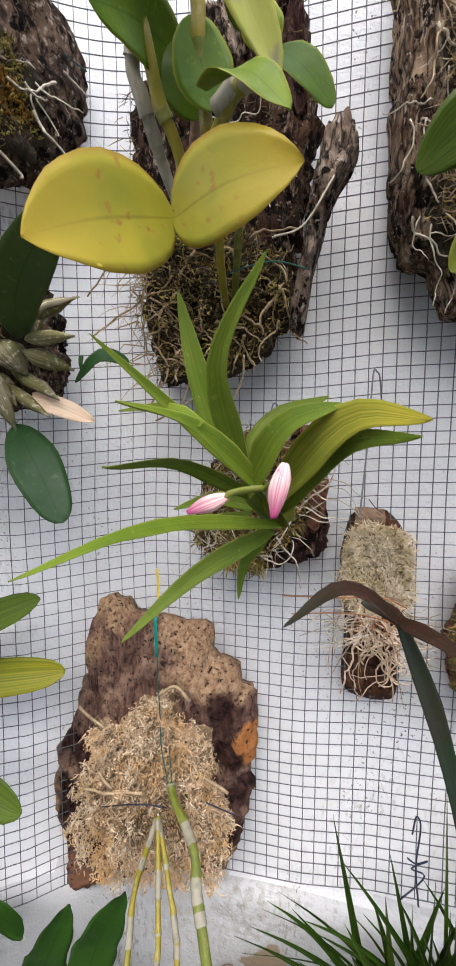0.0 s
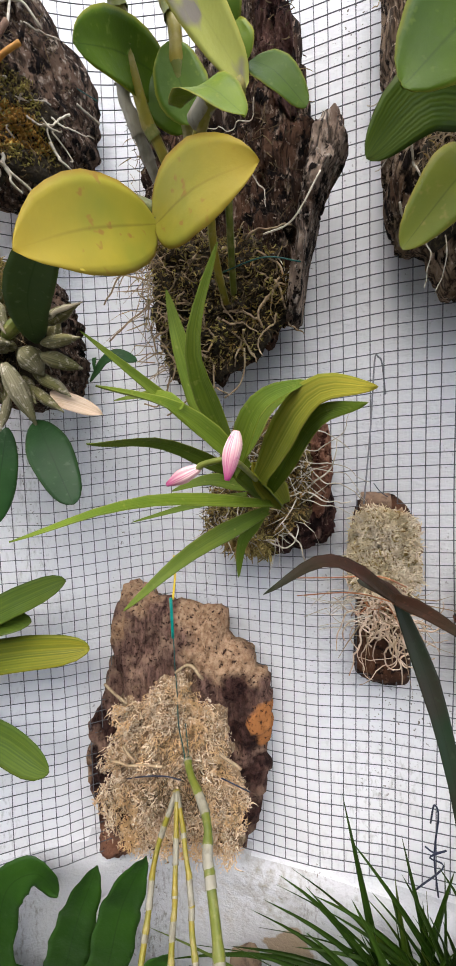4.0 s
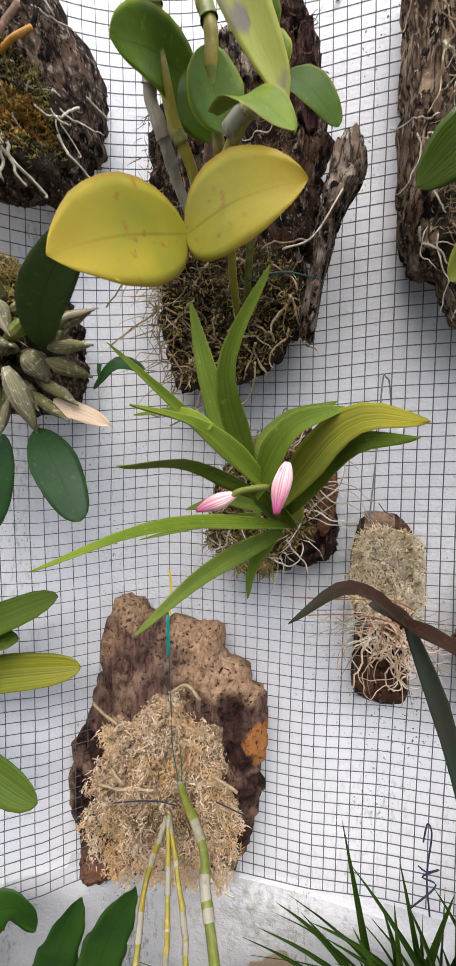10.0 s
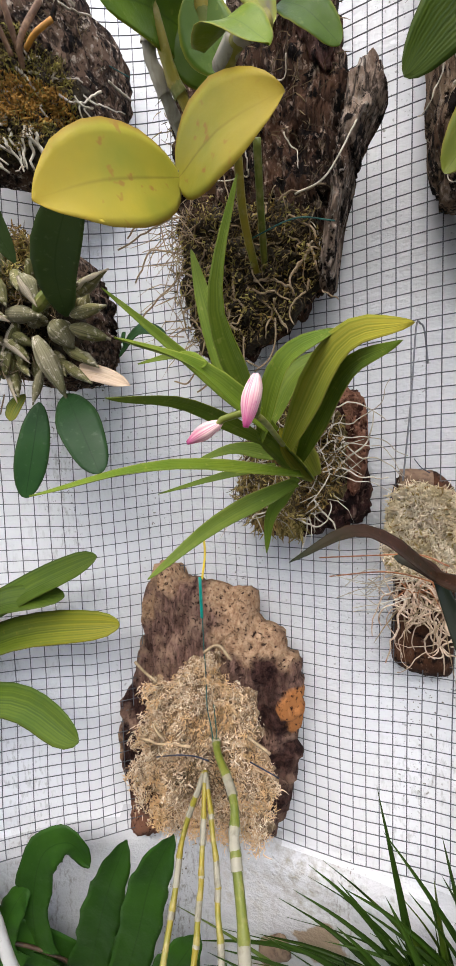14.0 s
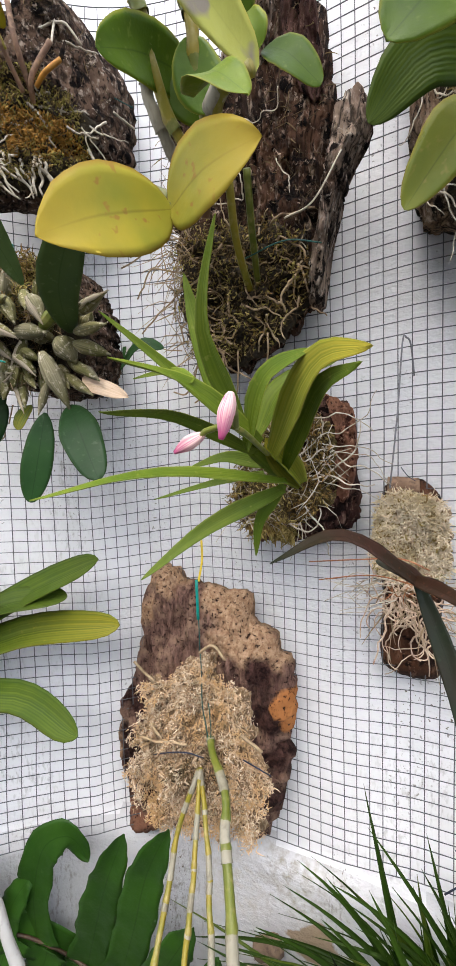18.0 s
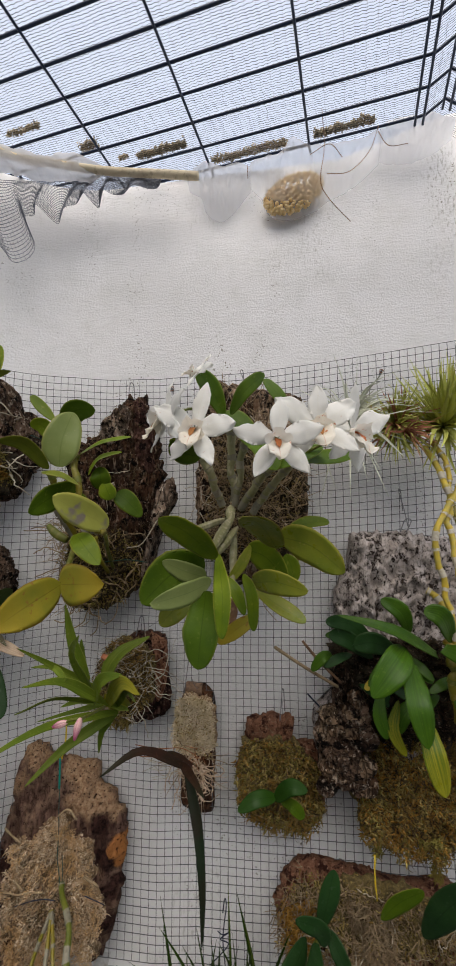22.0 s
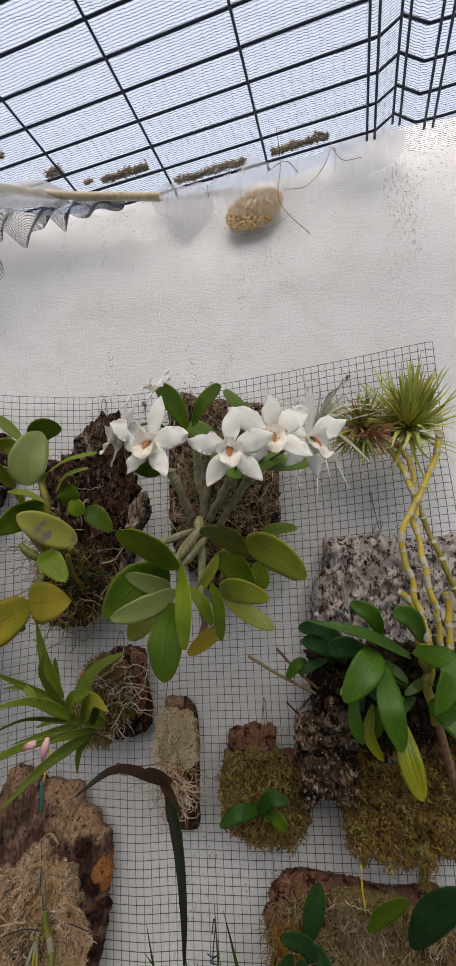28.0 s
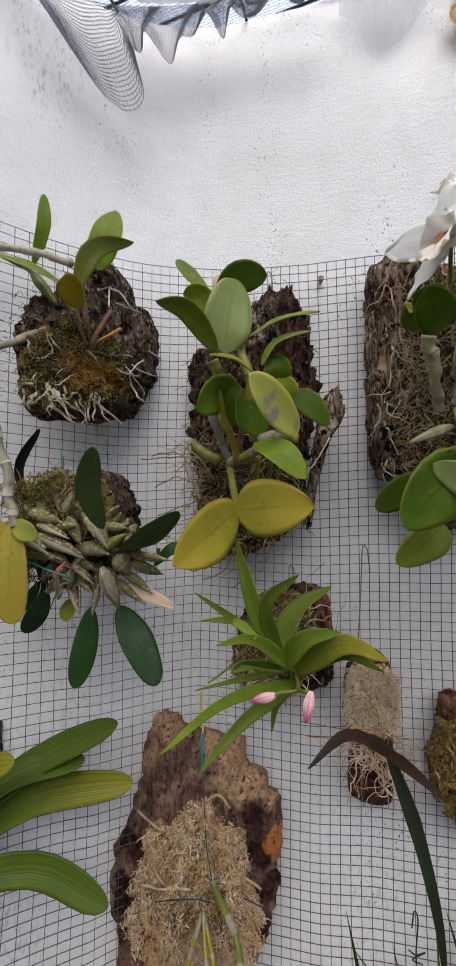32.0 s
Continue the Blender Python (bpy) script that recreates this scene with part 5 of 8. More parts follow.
# a hanging cane with two yellowing leaves before the clump
hc = thing("orchid_cane", (-0.216, -0.200, 1.637), "pale jointed orchid cane with yellowing leaves", "orchid cane")
cane(hc, [(-0.284, -0.200, 1.747), (-0.232, -0.200, 1.657), (-0.210, -0.200, 1.593), (-0.201, -0.200, 1.552)], 0.006, 6, STEM_P, CANE_W)
blade(hc, [(-0.204, -0.200, 1.558), (-0.193, -0.215, 1.508), (-0.182, -0.220, 1.462)], 0.0382, L_YELLOW, "oval", (0.2, -1, 0.1))
blade(hc, [(-0.205, -0.200, 1.555), (-0.168, -0.210, 1.543)], 0.0209, L_OLIVE, "oval")
blade(hc, [(-0.212, -0.200, 1.555), (-0.255, -0.200, 1.522)], 0.0318, L_YELLOW, "oval")

# ---------------------------------------------------------------- orchid with the two yellow leaves on tall dark bark
c = thing("mounted_orchid", (0.018, -0.040, 1.513), "broad-leaved orchid with two yellow leaves on tall dark bark", "orchid", "mounted orchids")
C_OUT = [(-0.010, 1.818), (0.021, 1.862), (0.036, 1.879), (0.058, 1.877), (0.066, 1.873), (0.070, 1.839), (0.089, 1.829), (0.095, 1.785), (0.098, 1.760), (0.098, 1.718), (0.092, 1.686), (0.088, 1.639), (0.086, 1.600), (0.084, 1.570), (0.072, 1.562), (0.058, 1.545), (0.035, 1.523), (-0.006, 1.509), (-0.030, 1.512), (-0.049, 1.520), (-0.056, 1.586), (-0.069, 1.630), (-0.078, 1.688), (-0.081, 1.750), (-0.075, 1.789), (-0.045, 1.802)]
sc = Slab(c, C_OUT, -0.035, 0.0, BARK_DARK, 0.015, (46, 14), 0.009, 0.5, 9, label="dark furrowed bark slab")
C_ARM = [(0.103, 1.700), (0.112, 1.716), (0.126, 1.719), (0.135, 1.702), (0.131, 1.684), (0.117, 1.664), (0.108, 1.631), (0.098, 1.596), (0.092, 1.551), (0.080, 1.550), (0.086, 1.597), (0.092, 1.633), (0.097, 1.669)]
Slab(c, C_ARM, -0.072, -0.03, BARK_WORN, 0.012, (60, 18), 0.006, 0.8, 53, "bark_branch", "pale weathered bark splinter")
C_MOSS = [(-0.057, 1.640), (-0.028, 1.648), (0.037, 1.640), (0.077, 1.613), (0.086, 1.589), (0.077, 1.560), (0.042, 1.524), (0.004, 1.512), (-0.036, 1.516), (-0.050, 1.560)]
pad(c, sc, [(-0.006, 1.822), (0.022, 1.856), (0.040, 1.852), (0.049, 1.838), (0.041, 1.805), (0.018, 1.785), (-0.004, 1.796)], 0.003, BARK_WORN, 61, "bark_flake", 60)
pad(c, sc, [(0.052, 1.868), (0.064, 1.864), (0.086, 1.820), (0.091, 1.776), (0.088, 1.736), (0.067, 1.754), (0.055, 1.804)], 0.003, CORK_DK, 62, "bark_flake", 60)
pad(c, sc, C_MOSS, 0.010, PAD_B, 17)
rnd = random.Random(31)
fibres(c, area_points(sc, C_MOSS, 1500, rnd, 0.008), 0.010, 0.0004, MOSS_B, 32)
fibres(c, area_points(sc, C_MOSS, 700, rnd, 0.009), 0.009, 0.0004, MOSS_G, 33)
fibres(c, area_points(sc, C_MOSS, 700, rnd, 0.009), 0.009, 0.0004, MOSS_Y, 37)
fibres(c, area_points(sc, [(-0.076, 1.667), (-0.033, 1.658), (-0.031, 1.519), (-0.048, 1.519), (-0.068, 1.592)], 90, rnd, 0.01), 0.05, 0.0005, ROOT_T, 38, 0.3, 0.3)
fibres(c, area_points(sc, C_OUT, 700, rnd, -0.03), 0.012, 0.0004, MOSS_B, 36, 0.3, 0.3)
roots(c, sc, C_MOSS, 48, 0.05, 0.0011, ROOT_T, 34, -1.57, 1.3, 0.012)
roots(c, sc, [(-0.051, 1.760), (0.065, 1.752), (0.088, 1.608), (-0.049, 1.609)], 10, 0.05, 0.0008, ROOT_W, 35, -1.57, 1.0, 0.004)
for k, pts in enumerate(([(-0.043, -0.060, 1.599), (-0.077, -0.060, 1.611), (-0.119, -0.030, 1.601)], [(-0.044, -0.060, 1.635), (-0.081, -0.050, 1.639), (-0.143, -0.030, 1.639)], [(-0.039, -0.060, 1.587), (-0.071, -0.050, 1.575), (-0.118, -0.030, 1.560)], [(-0.004, -0.050, 1.521), (-0.022, -0.040, 1.488), (-0.050, -0.030, 1.478)], [(0.043, -0.050, 1.530), (0.034, -0.040, 1.502), (0.018, -0.040, 1.489)], [(-0.049, -0.070, 1.630), (-0.081, -0.060, 1.644), (-0.124, -0.040, 1.645)], [(-0.035, -0.040, 1.519), (-0.059, -0.030, 1.488), (-0.076, -0.030, 1.492)], [(0.012, -0.050, 1.518), (0.006, -0.040, 1.485), (-0.006, -0.040, 1.469)])):
    tube("root", pts, 0.0009, ROOT_T, c, 14, 5, lumpy=0.003)
tube("root", [(0.068, -0.080, 1.613), (0.092, -0.080, 1.620), (0.114, -0.075, 1.656)], 0.0008, ROOT_W, c, 18, 5)
tube("tie_wire", [(0.030, -0.075, 1.591), (0.068, -0.080, 1.595), (0.097, -0.070, 1.591)], 0.0006, GREENW, c)
blade(c, [(0.027, -0.190, 1.571), (0.008, -0.234, 1.549), (-0.010, -0.262, 1.529)], 0.0500, L_YELLOW, "acute", (0.42, -0.85, -0.25), 0.16, label="yellow leaf")
blade(c, [(0.027, -0.190, 1.571), (0.060, -0.207, 1.574), (0.096, -0.213, 1.576)], 0.0530, L_YELLOW, "acute", (0.1, -0.95, 0.0), 0.14, label="yellow leaf")
blade(c, [(0.081, -0.176, 1.645), (0.062, -0.215, 1.662), (0.045, -0.247, 1.678)], 0.0370, L_MOTTLE, "egg", (0.45, -0.9, 0.12), 0.14, label="pale leaf with grey stains")
blade(c, [(0.013, -0.132, 1.702), (0.002, -0.180, 1.684), (-0.007, -0.215, 1.661)], 0.0373, L_MID, "egg", None)
blade(c, [(0.074, -0.139, 1.693), (0.090, -0.140, 1.681), (0.110, -0.133, 1.659)], 0.0291, L_MID, "egg", (0.3, -1, 0.3))
blade(c, [(0.044, -0.188, 1.634), (0.067, -0.210, 1.621), (0.089, -0.213, 1.598)], 0.0286, L_GREEN, "egg", (0.1, -0.75, 0.65))
blade(c, [(0.045, -0.160, 1.647), (0.035, -0.165, 1.668), (0.031, -0.170, 1.691)], 0.0343, L_MID, "egg", None)
blade(c, [(0.029, -0.140, 1.660), (0.014, -0.150, 1.682), (0.011, -0.150, 1.705)], 0.0321, L_MID, "egg", None)
blade(c, [(0.011, -0.182, 1.724), (0.015, -0.185, 1.760), (0.020, -0.170, 1.803)], 0.0480, L_PALEG, "egg", None)
blade(c, [(0.007, -0.199, 1.719), (-0.014, -0.222, 1.748), (-0.035, -0.246, 1.747)], 0.0210, L_OLIVED, "acute", (0.3, -0.7, -0.5), 0.2)
blade(c, [(0.042, -0.186, 1.699), (0.024, -0.200, 1.709), (0.002, -0.207, 1.713)], 0.0159, L_OLIVE, "oval", (0.2, -0.5, 0.8), 0.25)
blade(c, [(0.030, -0.166, 1.743), (0.064, -0.168, 1.758), (0.102, -0.160, 1.767)], 0.0170, L_GREEN, "oval", (-0.1, -0.6, 0.8), 0.25)
blade(c, [(0.045, -0.166, 1.715), (0.061, -0.168, 1.736), (0.092, -0.166, 1.745)], 0.0157, L_GREEN, "oval", (-0.2, -0.6, 0.7), 0.25)
blade(c, [(-0.001, -0.160, 1.795), (0.023, -0.165, 1.808), (0.050, -0.165, 1.807)], 0.0330, L_UP, "egg", None)
blade(c, [(-0.010, -0.165, 1.793), (-0.027, -0.170, 1.811), (-0.043, -0.174, 1.829)], 0.0166, L_GREEN, "oval", (0.5, -0.8, 0.1))
blade(c, [(0.002, -0.178, 1.760), (-0.014, -0.185, 1.781), (-0.029, -0.192, 1.782)], 0.0231, L_GREEN, "egg", None)
blade(c, [(0.056, -0.150, 1.696), (0.060, -0.160, 1.711), (0.056, -0.160, 1.726)], 0.0283, L_MID, "egg", None)
blade(c, [(0.072, -0.150, 1.682), (0.063, -0.155, 1.706)], 0.0249, L_GREEN, "egg", None)
blade(c, [(-0.005, -0.150, 1.803), (-0.004, -0.150, 1.823)], 0.0106, DRY, "strap")
cane(c, [(-0.010, -0.160, 1.690), (-0.008, -0.148, 1.666), (0.004, -0.116, 1.624)], 0.0052, 3, STEM_P, STEM_P, "stem")
cane(c, [(-0.000, -0.185, 1.716), (0.002, -0.165, 1.675), (0.014, -0.132, 1.626)], 0.0052, 3, STEM_Y, STEM_G, "stem")
cane(c, [(0.026, -0.166, 1.743), (0.032, -0.170, 1.697), (0.035, -0.150, 1.642)], 0.0055, 3, STEM_Y, STEM_G, "stem")
cane(c, [(0.004, -0.118, 1.623), (0.034, -0.150, 1.630), (0.057, -0.178, 1.639), (0.081, -0.186, 1.637)], 0.0052, 3, STEM_Y, STEM_P, "stem")
tube("stem", [(-0.040, -0.120, 1.647), (-0.027, -0.120, 1.635), (-0.008, -0.120, 1.625)], lambda u: 0.0055 * (0.7 + 0.5 * math.sin(2.6 * u)), STEM_G, c)
tube("stem", [(0.001, -0.110, 1.623), (0.014, -0.150, 1.595), (0.027, -0.190, 1.571)], 0.004, STEM_G, c)
tube("stem", [(0.036, -0.120, 1.629), (0.029, -0.090, 1.598), (0.024, -0.040, 1.568)], 0.0034, STEM_Y, c)
tube("stem", [(0.051, -0.120, 1.633), (0.043, -0.090, 1.605), (0.030, -0.040, 1.576)], 0.003, STEM_G, c)
tube("stem", [(0.046, -0.170, 1.639), (0.059, -0.180, 1.641)], 0.006, STEM_P, c)
tube("stem", [(0.024, -0.130, 1.697), (0.017, -0.120, 1.658), (0.005, -0.100, 1.619)], 0.004, STEM_BR, c)
hook(c, (0.033, 0.000, 1.910), (0.035, -0.030, 1.825))

# ---------------------------------------------------------------- fan of strap leaves with two pink buds
p = thing("mounted_orchid", (0.055, -0.010, 1.342), "strap-leaved orchid with two pink buds on a small mossy bark", "orchid", "mounted orchids")
P_OUT = [(0.024, 1.455), (0.036, 1.461), (0.071, 1.473), (0.101, 1.470), (0.112, 1.453), (0.111, 1.424), (0.118, 1.395), (0.116, 1.350), (0.095, 1.339), (0.038, 1.323), (0.004, 1.331), (-0.012, 1.360), (-0.012, 1.392), (0.002, 1.432)]
sp = Slab(p, P_OUT, -0.024, 0.003, CORK_DK, 0.008, (40, 24), 0.004, 0.4, 12)
P_MOSS = [(0.028, 1.463), (0.072, 1.467), (0.095, 1.436), (0.099, 1.383), (0.064, 1.349), (0.013, 1.344), (-0.011, 1.361), (-0.000, 1.406)]
pad(p, sp, [(0.088, 1.473), (0.112, 1.463), (0.118, 1.430), (0.118, 1.400), (0.104, 1.370), (0.097, 1.405), (0.098, 1.444)], 0.002, CORK_RED, 38, "cork_face", 60)
pad(p, sp, P_MOSS, 0.009, PAD_M, 8)
rnd = random.Random(41)
fibres(p, area_points(sp, P_MOSS, 1500, rnd, 0.006), 0.011, 0.0004, MOSS_B, 42)
fibres(p, area_points(sp, P_MOSS, 2400, rnd, 0.007), 0.012, 0.0004, MOSS_Y, 43)
fibres(p, area_points(sp, P_MOSS, 160, rnd, 0.009), 0.03, 0.00045, ROOT_W, 44, 0.3, 0.1)
roots(p, sp, P_MOSS, 34, 0.065, 0.0008, ROOT_W, 45, 0.1, 0.5, 0.014)
fibres(p, area_points(sp, [(0.010, 1.350), (0.060, 1.348), (0.060, 1.332), (0.012, 1.338)], 420, rnd, 0.008), 0.016, 0.0005, MOSS_Y, 46, 0.3, 0.9)
tube("clay_shard", [(0.022, -0.050, 1.443), (0.036, -0.055, 1.439)], 0.005, CLAY, p, 6, 5, lumpy=0.002, label="orange clay shard")
blade(p, [(0.062, -0.140, 1.426), (0.026, -0.185, 1.468), (-0.003, -0.226, 1.502)], 0.0110, L_STRAP, "lance", (0, -0.9, 0.5), 0.5)
blade(p, [(0.048, -0.150, 1.443), (0.033, -0.163, 1.493), (0.021, -0.167, 1.543)], 0.0190, L_STRAP, "lance", (0.25, -1, 0), 0.35)
blade(p, [(0.034, -0.140, 1.453), (0.032, -0.140, 1.492)], 0.0146, L_STRAP, "lance", (0.4, -1, 0), 0.3)
blade(p, [(0.063, -0.160, 1.432), (0.055, -0.200, 1.489), (0.084, -0.244, 1.524)], 0.0178, L_STRAP, "lance", (-0.2, -1, 0), 0.4)
blade(p, [(0.073, -0.160, 1.423), (0.044, -0.200, 1.457), (0.021, -0.247, 1.467)], 0.0158, L_STRAP, "lance", (0, -0.8, 0.5), 0.45)
blade(p, [(0.066, -0.150, 1.418), (0.035, -0.200, 1.440), (0.015, -0.248, 1.439)], 0.0136, L_STRAP, "lance", (0, -0.8, -0.4), 0.35)
blade(p, [(0.046, -0.200, 1.460), (0.023, -0.190, 1.470), (-0.007, -0.190, 1.469)], 0.0092, L_STRAP, "lance", (0, -0.8, 0.5), 0.4)
blade(p, [(0.081, -0.125, 1.395), (0.022, -0.200, 1.404), (-0.016, -0.268, 1.393)], 0.0147, L_STRAP, "lance", (0, -0.75, 0.65), 0.4)
blade(p, [(0.075, -0.115, 1.389), (0.027, -0.150, 1.362), (-0.010, -0.185, 1.328)], 0.0165, L_STRAP, "lance", (0.2, -0.9, 0.4), 0.4)
blade(p, [(0.075, -0.115, 1.393), (0.055, -0.115, 1.365), (0.050, -0.112, 1.334)], 0.0126, L_STRAP, "lance", (0.6, -0.8, 0.2), 0.4)
blade(p, [(0.060, -0.130, 1.431), (0.078, -0.120, 1.468), (0.114, -0.095, 1.488)], 0.0260, L_STRAP, "lance", (-0.3, -0.9, 0.3), 0.3)
blade(p, [(0.064, -0.160, 1.421), (0.088, -0.190, 1.459), (0.117, -0.200, 1.470)], 0.0220, L_STRAP, "lance", (-0.3, -0.9, 0.3), 0.3)
blade(p, [(0.078, -0.150, 1.416), (0.117, -0.200, 1.461), (0.150, -0.228, 1.460)], 0.0250, L_STRAPY, "lance", (-0.35, -0.95, 0.05), 0.18)
blade(p, [(0.082, -0.130, 1.407), (0.117, -0.185, 1.449), (0.146, -0.230, 1.453)], 0.0172, L_STRAP, "lance", (-0.2, -0.9, -0.1), 0.35)
blade(p, [(0.065, -0.130, 1.408), (0.039, -0.140, 1.414), (0.012, -0.150, 1.407)], 0.0137, L_STRAP, "lance", (0, -0.8, 0.5), 0.4)
blade(p, [(0.061, -0.120, 1.402), (0.021, -0.130, 1.394), (-0.029, -0.140, 1.381)], 0.0082, L_STRAP, "lance", (0, -0.8, 0.5), 0.4)
blade(p, [(0.084, -0.100, 1.391), (0.074, -0.140, 1.415), (0.066, -0.170, 1.430)], 0.0220, L_STRAP, "strap", (-0.3, -1, 0), 0.6)
blade(p, [(0.085, -0.100, 1.393), (0.077, -0.130, 1.414), (0.073, -0.150, 1.427)], 0.0216, L_STRAPY, "strap", (0.4, -1, 0), 0.6)
tube("flower_stem", [(0.078, -0.160, 1.416), (0.082, -0.220, 1.429), (0.069, -0.226, 1.428), (0.064, -0.226, 1.425)], 0.0017, STEM_G, p)
tube("flower_stem", [(0.082, -0.220, 1.429), (0.090, -0.240, 1.436), (0.091, -0.245, 1.439)], 0.0017, STEM_G, p)
for q0, q1 in (((0.066, -0.226, 1.426), (0.045, -0.222, 1.417)), ((0.093, -0.250, 1.442), (0.089, -0.253, 1.421))):
    bulb(p, q0, q1, 0.0037, BUDM, "flower_bud", 3, 2, "closed pink and cream flower bud")
hook(p, (0.064, 0.000, 1.495), (0.061, -0.020, 1.457))
tube("root", [(0.086, -0.020, 1.483), (0.098, -0.010, 1.491), (0.109, 0.000, 1.501)], 0.0004, BLUEW, p, 8, 4)

# ---------------------------------------------------------------- short log with pale moss and dark leaves
s = thing("mounted_orchid", (0.169, -0.020, 1.208), "dark-leaved orchid tied to a short log with pale moss", "orchid", "mounted orchids")
S_OUT = [(0.141, 1.385), (0.156, 1.392), (0.180, 1.387), (0.192, 1.364), (0.194, 1.315), (0.191, 1.241), (0.190, 1.204), (0.168, 1.196), (0.144, 1.202), (0.137, 1.219), (0.139, 1.265), (0.137, 1.310), (0.133, 1.345)]
ss = Slab(s, S_OUT, -0.018, 0.012, LOG, 0.003, (40, 8), 0.0012, 1.0, 15, "log", "short dark log")
tube("cut_end", [(0.145, 0.000, 1.385), (0.171, 0.000, 1.384)], 0.010, WOODC, s, 8, 7, lumpy=0.003)
S_MOSS = [(0.139, 1.375), (0.162, 1.381), (0.191, 1.370), (0.196, 1.310), (0.175, 1.298), (0.139, 1.302), (0.131, 1.330)]
pad(s, ss, S_MOSS, 0.007, PAD_T, 4, bumps=120)
rnd = random.Random(51)
fibres(s, area_points(ss, S_MOSS, 6000, rnd, 0.003), 0.0068, 0.00055, SPHAG_P, 52, 0.7, 0.0, curl=2.2)
fibres(s, area_points(ss, S_MOSS, 700, rnd, 0.007), 0.008, 0.0004, MOSS_Y, 53)
fibres(s, area_points(ss, [(0.142, 1.312), (0.186, 1.308), (0.186, 1.262), (0.148, 1.270)], 50, rnd, 0.012), 0.036, 0.0007, ROOT_T, 57, 0.35, 0.9, "root_mass", curl=0.9)
fibres(s, area_points(ss, [(0.142, 1.312), (0.186, 1.308), (0.186, 1.285), (0.148, 1.285)], 16, rnd, 0.014), 0.03, 0.0008, ROOT_R, 58, 0.35, 0.9, "root_mass", curl=0.9)
roots(s, ss, [(0.145, 1.305), (0.181, 1.302), (0.185, 1.258), (0.149, 1.280)], 46, 0.062, 0.0009, ROOT_P, 54, -1.5, 0.4, 0.014, 0.75)
for k in range(14):
    q = Vector((0.152, -0.060, 1.303)) + Vector((rnd.uniform(-0.02, 0.01), 0, rnd.uniform(-0.01, 0.012)))
    tube("root", [q, q + Vector((-0.02, -0.004, rnd.uniform(-0.01, 0.004))), q + Vector((rnd.uniform(-0.05, -0.03), 0.0, rnd.uniform(-0.02, 0.004)))], 0.0004, ROOT_W, s, 10, 4, lumpy=0.002)
for pts in ([(0.178, -0.080, 1.326), (0.158, -0.080, 1.333), (0.126, -0.080, 1.330), (0.079, -0.050, 1.317)], [(0.174, -0.080, 1.312), (0.137, -0.080, 1.318), (0.088, -0.050, 1.301)]):
    tube("root", pts, 0.0006, ROOT_R, s, 16, 5)
blade(s, [(0.172, -0.100, 1.319), (0.126, -0.150, 1.361), (0.089, -0.190, 1.350)], 0.0150, L_RED, "lance", (0, -0.7, 0.7), 0.4)
blade(s, [(0.170, -0.096, 1.320), (0.191, -0.116, 1.262), (0.203, -0.138, 1.205), (0.206, -0.152, 1.152)], 0.0160, L_BLACK, "lance", (0.2, -1, 0.2), 0.3)
blade(s, [(0.165, -0.100, 1.324), (0.188, -0.130, 1.323), (0.208, -0.155, 1.317)], 0.0135, L_RED, "lance", (0, -0.8, 0.6), 0.4)
blade(s, [(0.177, -0.090, 1.316), (0.156, -0.100, 1.331), (0.141, -0.100, 1.335)], 0.0123, L_RED, "strap", (0, -0.8, 0.6), 0.4)
hook(s, (0.159, 0.000, 1.523), (0.147, -0.020, 1.384), 0.005)
tube("tie_wire", [(0.156, -0.010, 1.403), (0.162, -0.015, 1.395), (0.168, -0.020, 1.391)], 0.0005, BLUEW, s, 8, 4)

# ---------------------------------------------------------------- big cork slab with dry moss and hanging canes
d = thing("mounted_orchid", (-0.056, -0.020, 0.965), "bare canes hanging from dry moss on a big cork slab", "orchid", "mounted orchids")
D_OUT = [(-0.124, 1.273), (-0.116, 1.283), (-0.095, 1.287), (-0.079, 1.276), (-0.047, 1.267), (-0.012, 1.267), (0.003, 1.261), (0.013, 1.236), (0.029, 1.220), (0.047, 1.196), (0.055, 1.172), (0.053, 1.135), (0.047, 1.108), (0.049, 1.082), (0.040, 1.050), (0.034, 1.022), (0.015, 0.991), (-0.018, 0.993), (-0.088, 0.962), (-0.114, 0.959), (-0.141, 0.938), (-0.169, 0.926), (-0.170, 0.956), (-0.173, 0.994), (-0.186, 1.026), (-0.180, 1.082), (-0.170, 1.121), (-0.153, 1.157), (-0.141, 1.199), (-0.136, 1.239)]
sd = Slab(d, D_OUT, -0.034, 0.0, CORK_BIG, 0.012, (40, 16), 0.006, 0.25, 19, label="large red-brown cork bark slab")
D_MOSS = [(-0.050, 1.192), (-0.040, 1.204), (-0.030, 1.200), (-0.030, 1.180), (-0.002, 1.176), (0.008, 1.162), (0.014, 1.142), (0.012, 1.122), (0.019, 1.104), (0.032, 1.080), (0.036, 1.066), (0.026, 1.044), (0.020, 1.012), (-0.006, 1.004), (-0.040, 1.008), (-0.078, 0.990), (-0.104, 0.978), (-0.112, 0.996), (-0.136, 1.020), (-0.146, 1.046), (-0.130, 1.068), (-0.134, 1.092), (-0.122, 1.118), (-0.122, 1.146), (-0.110, 1.164), (-0.088, 1.160), (-0.074, 1.180)]
pad(d, sd, D_MOSS, 0.014, PAD_T, 2, bumps=85)
rnd = random.Random(61)
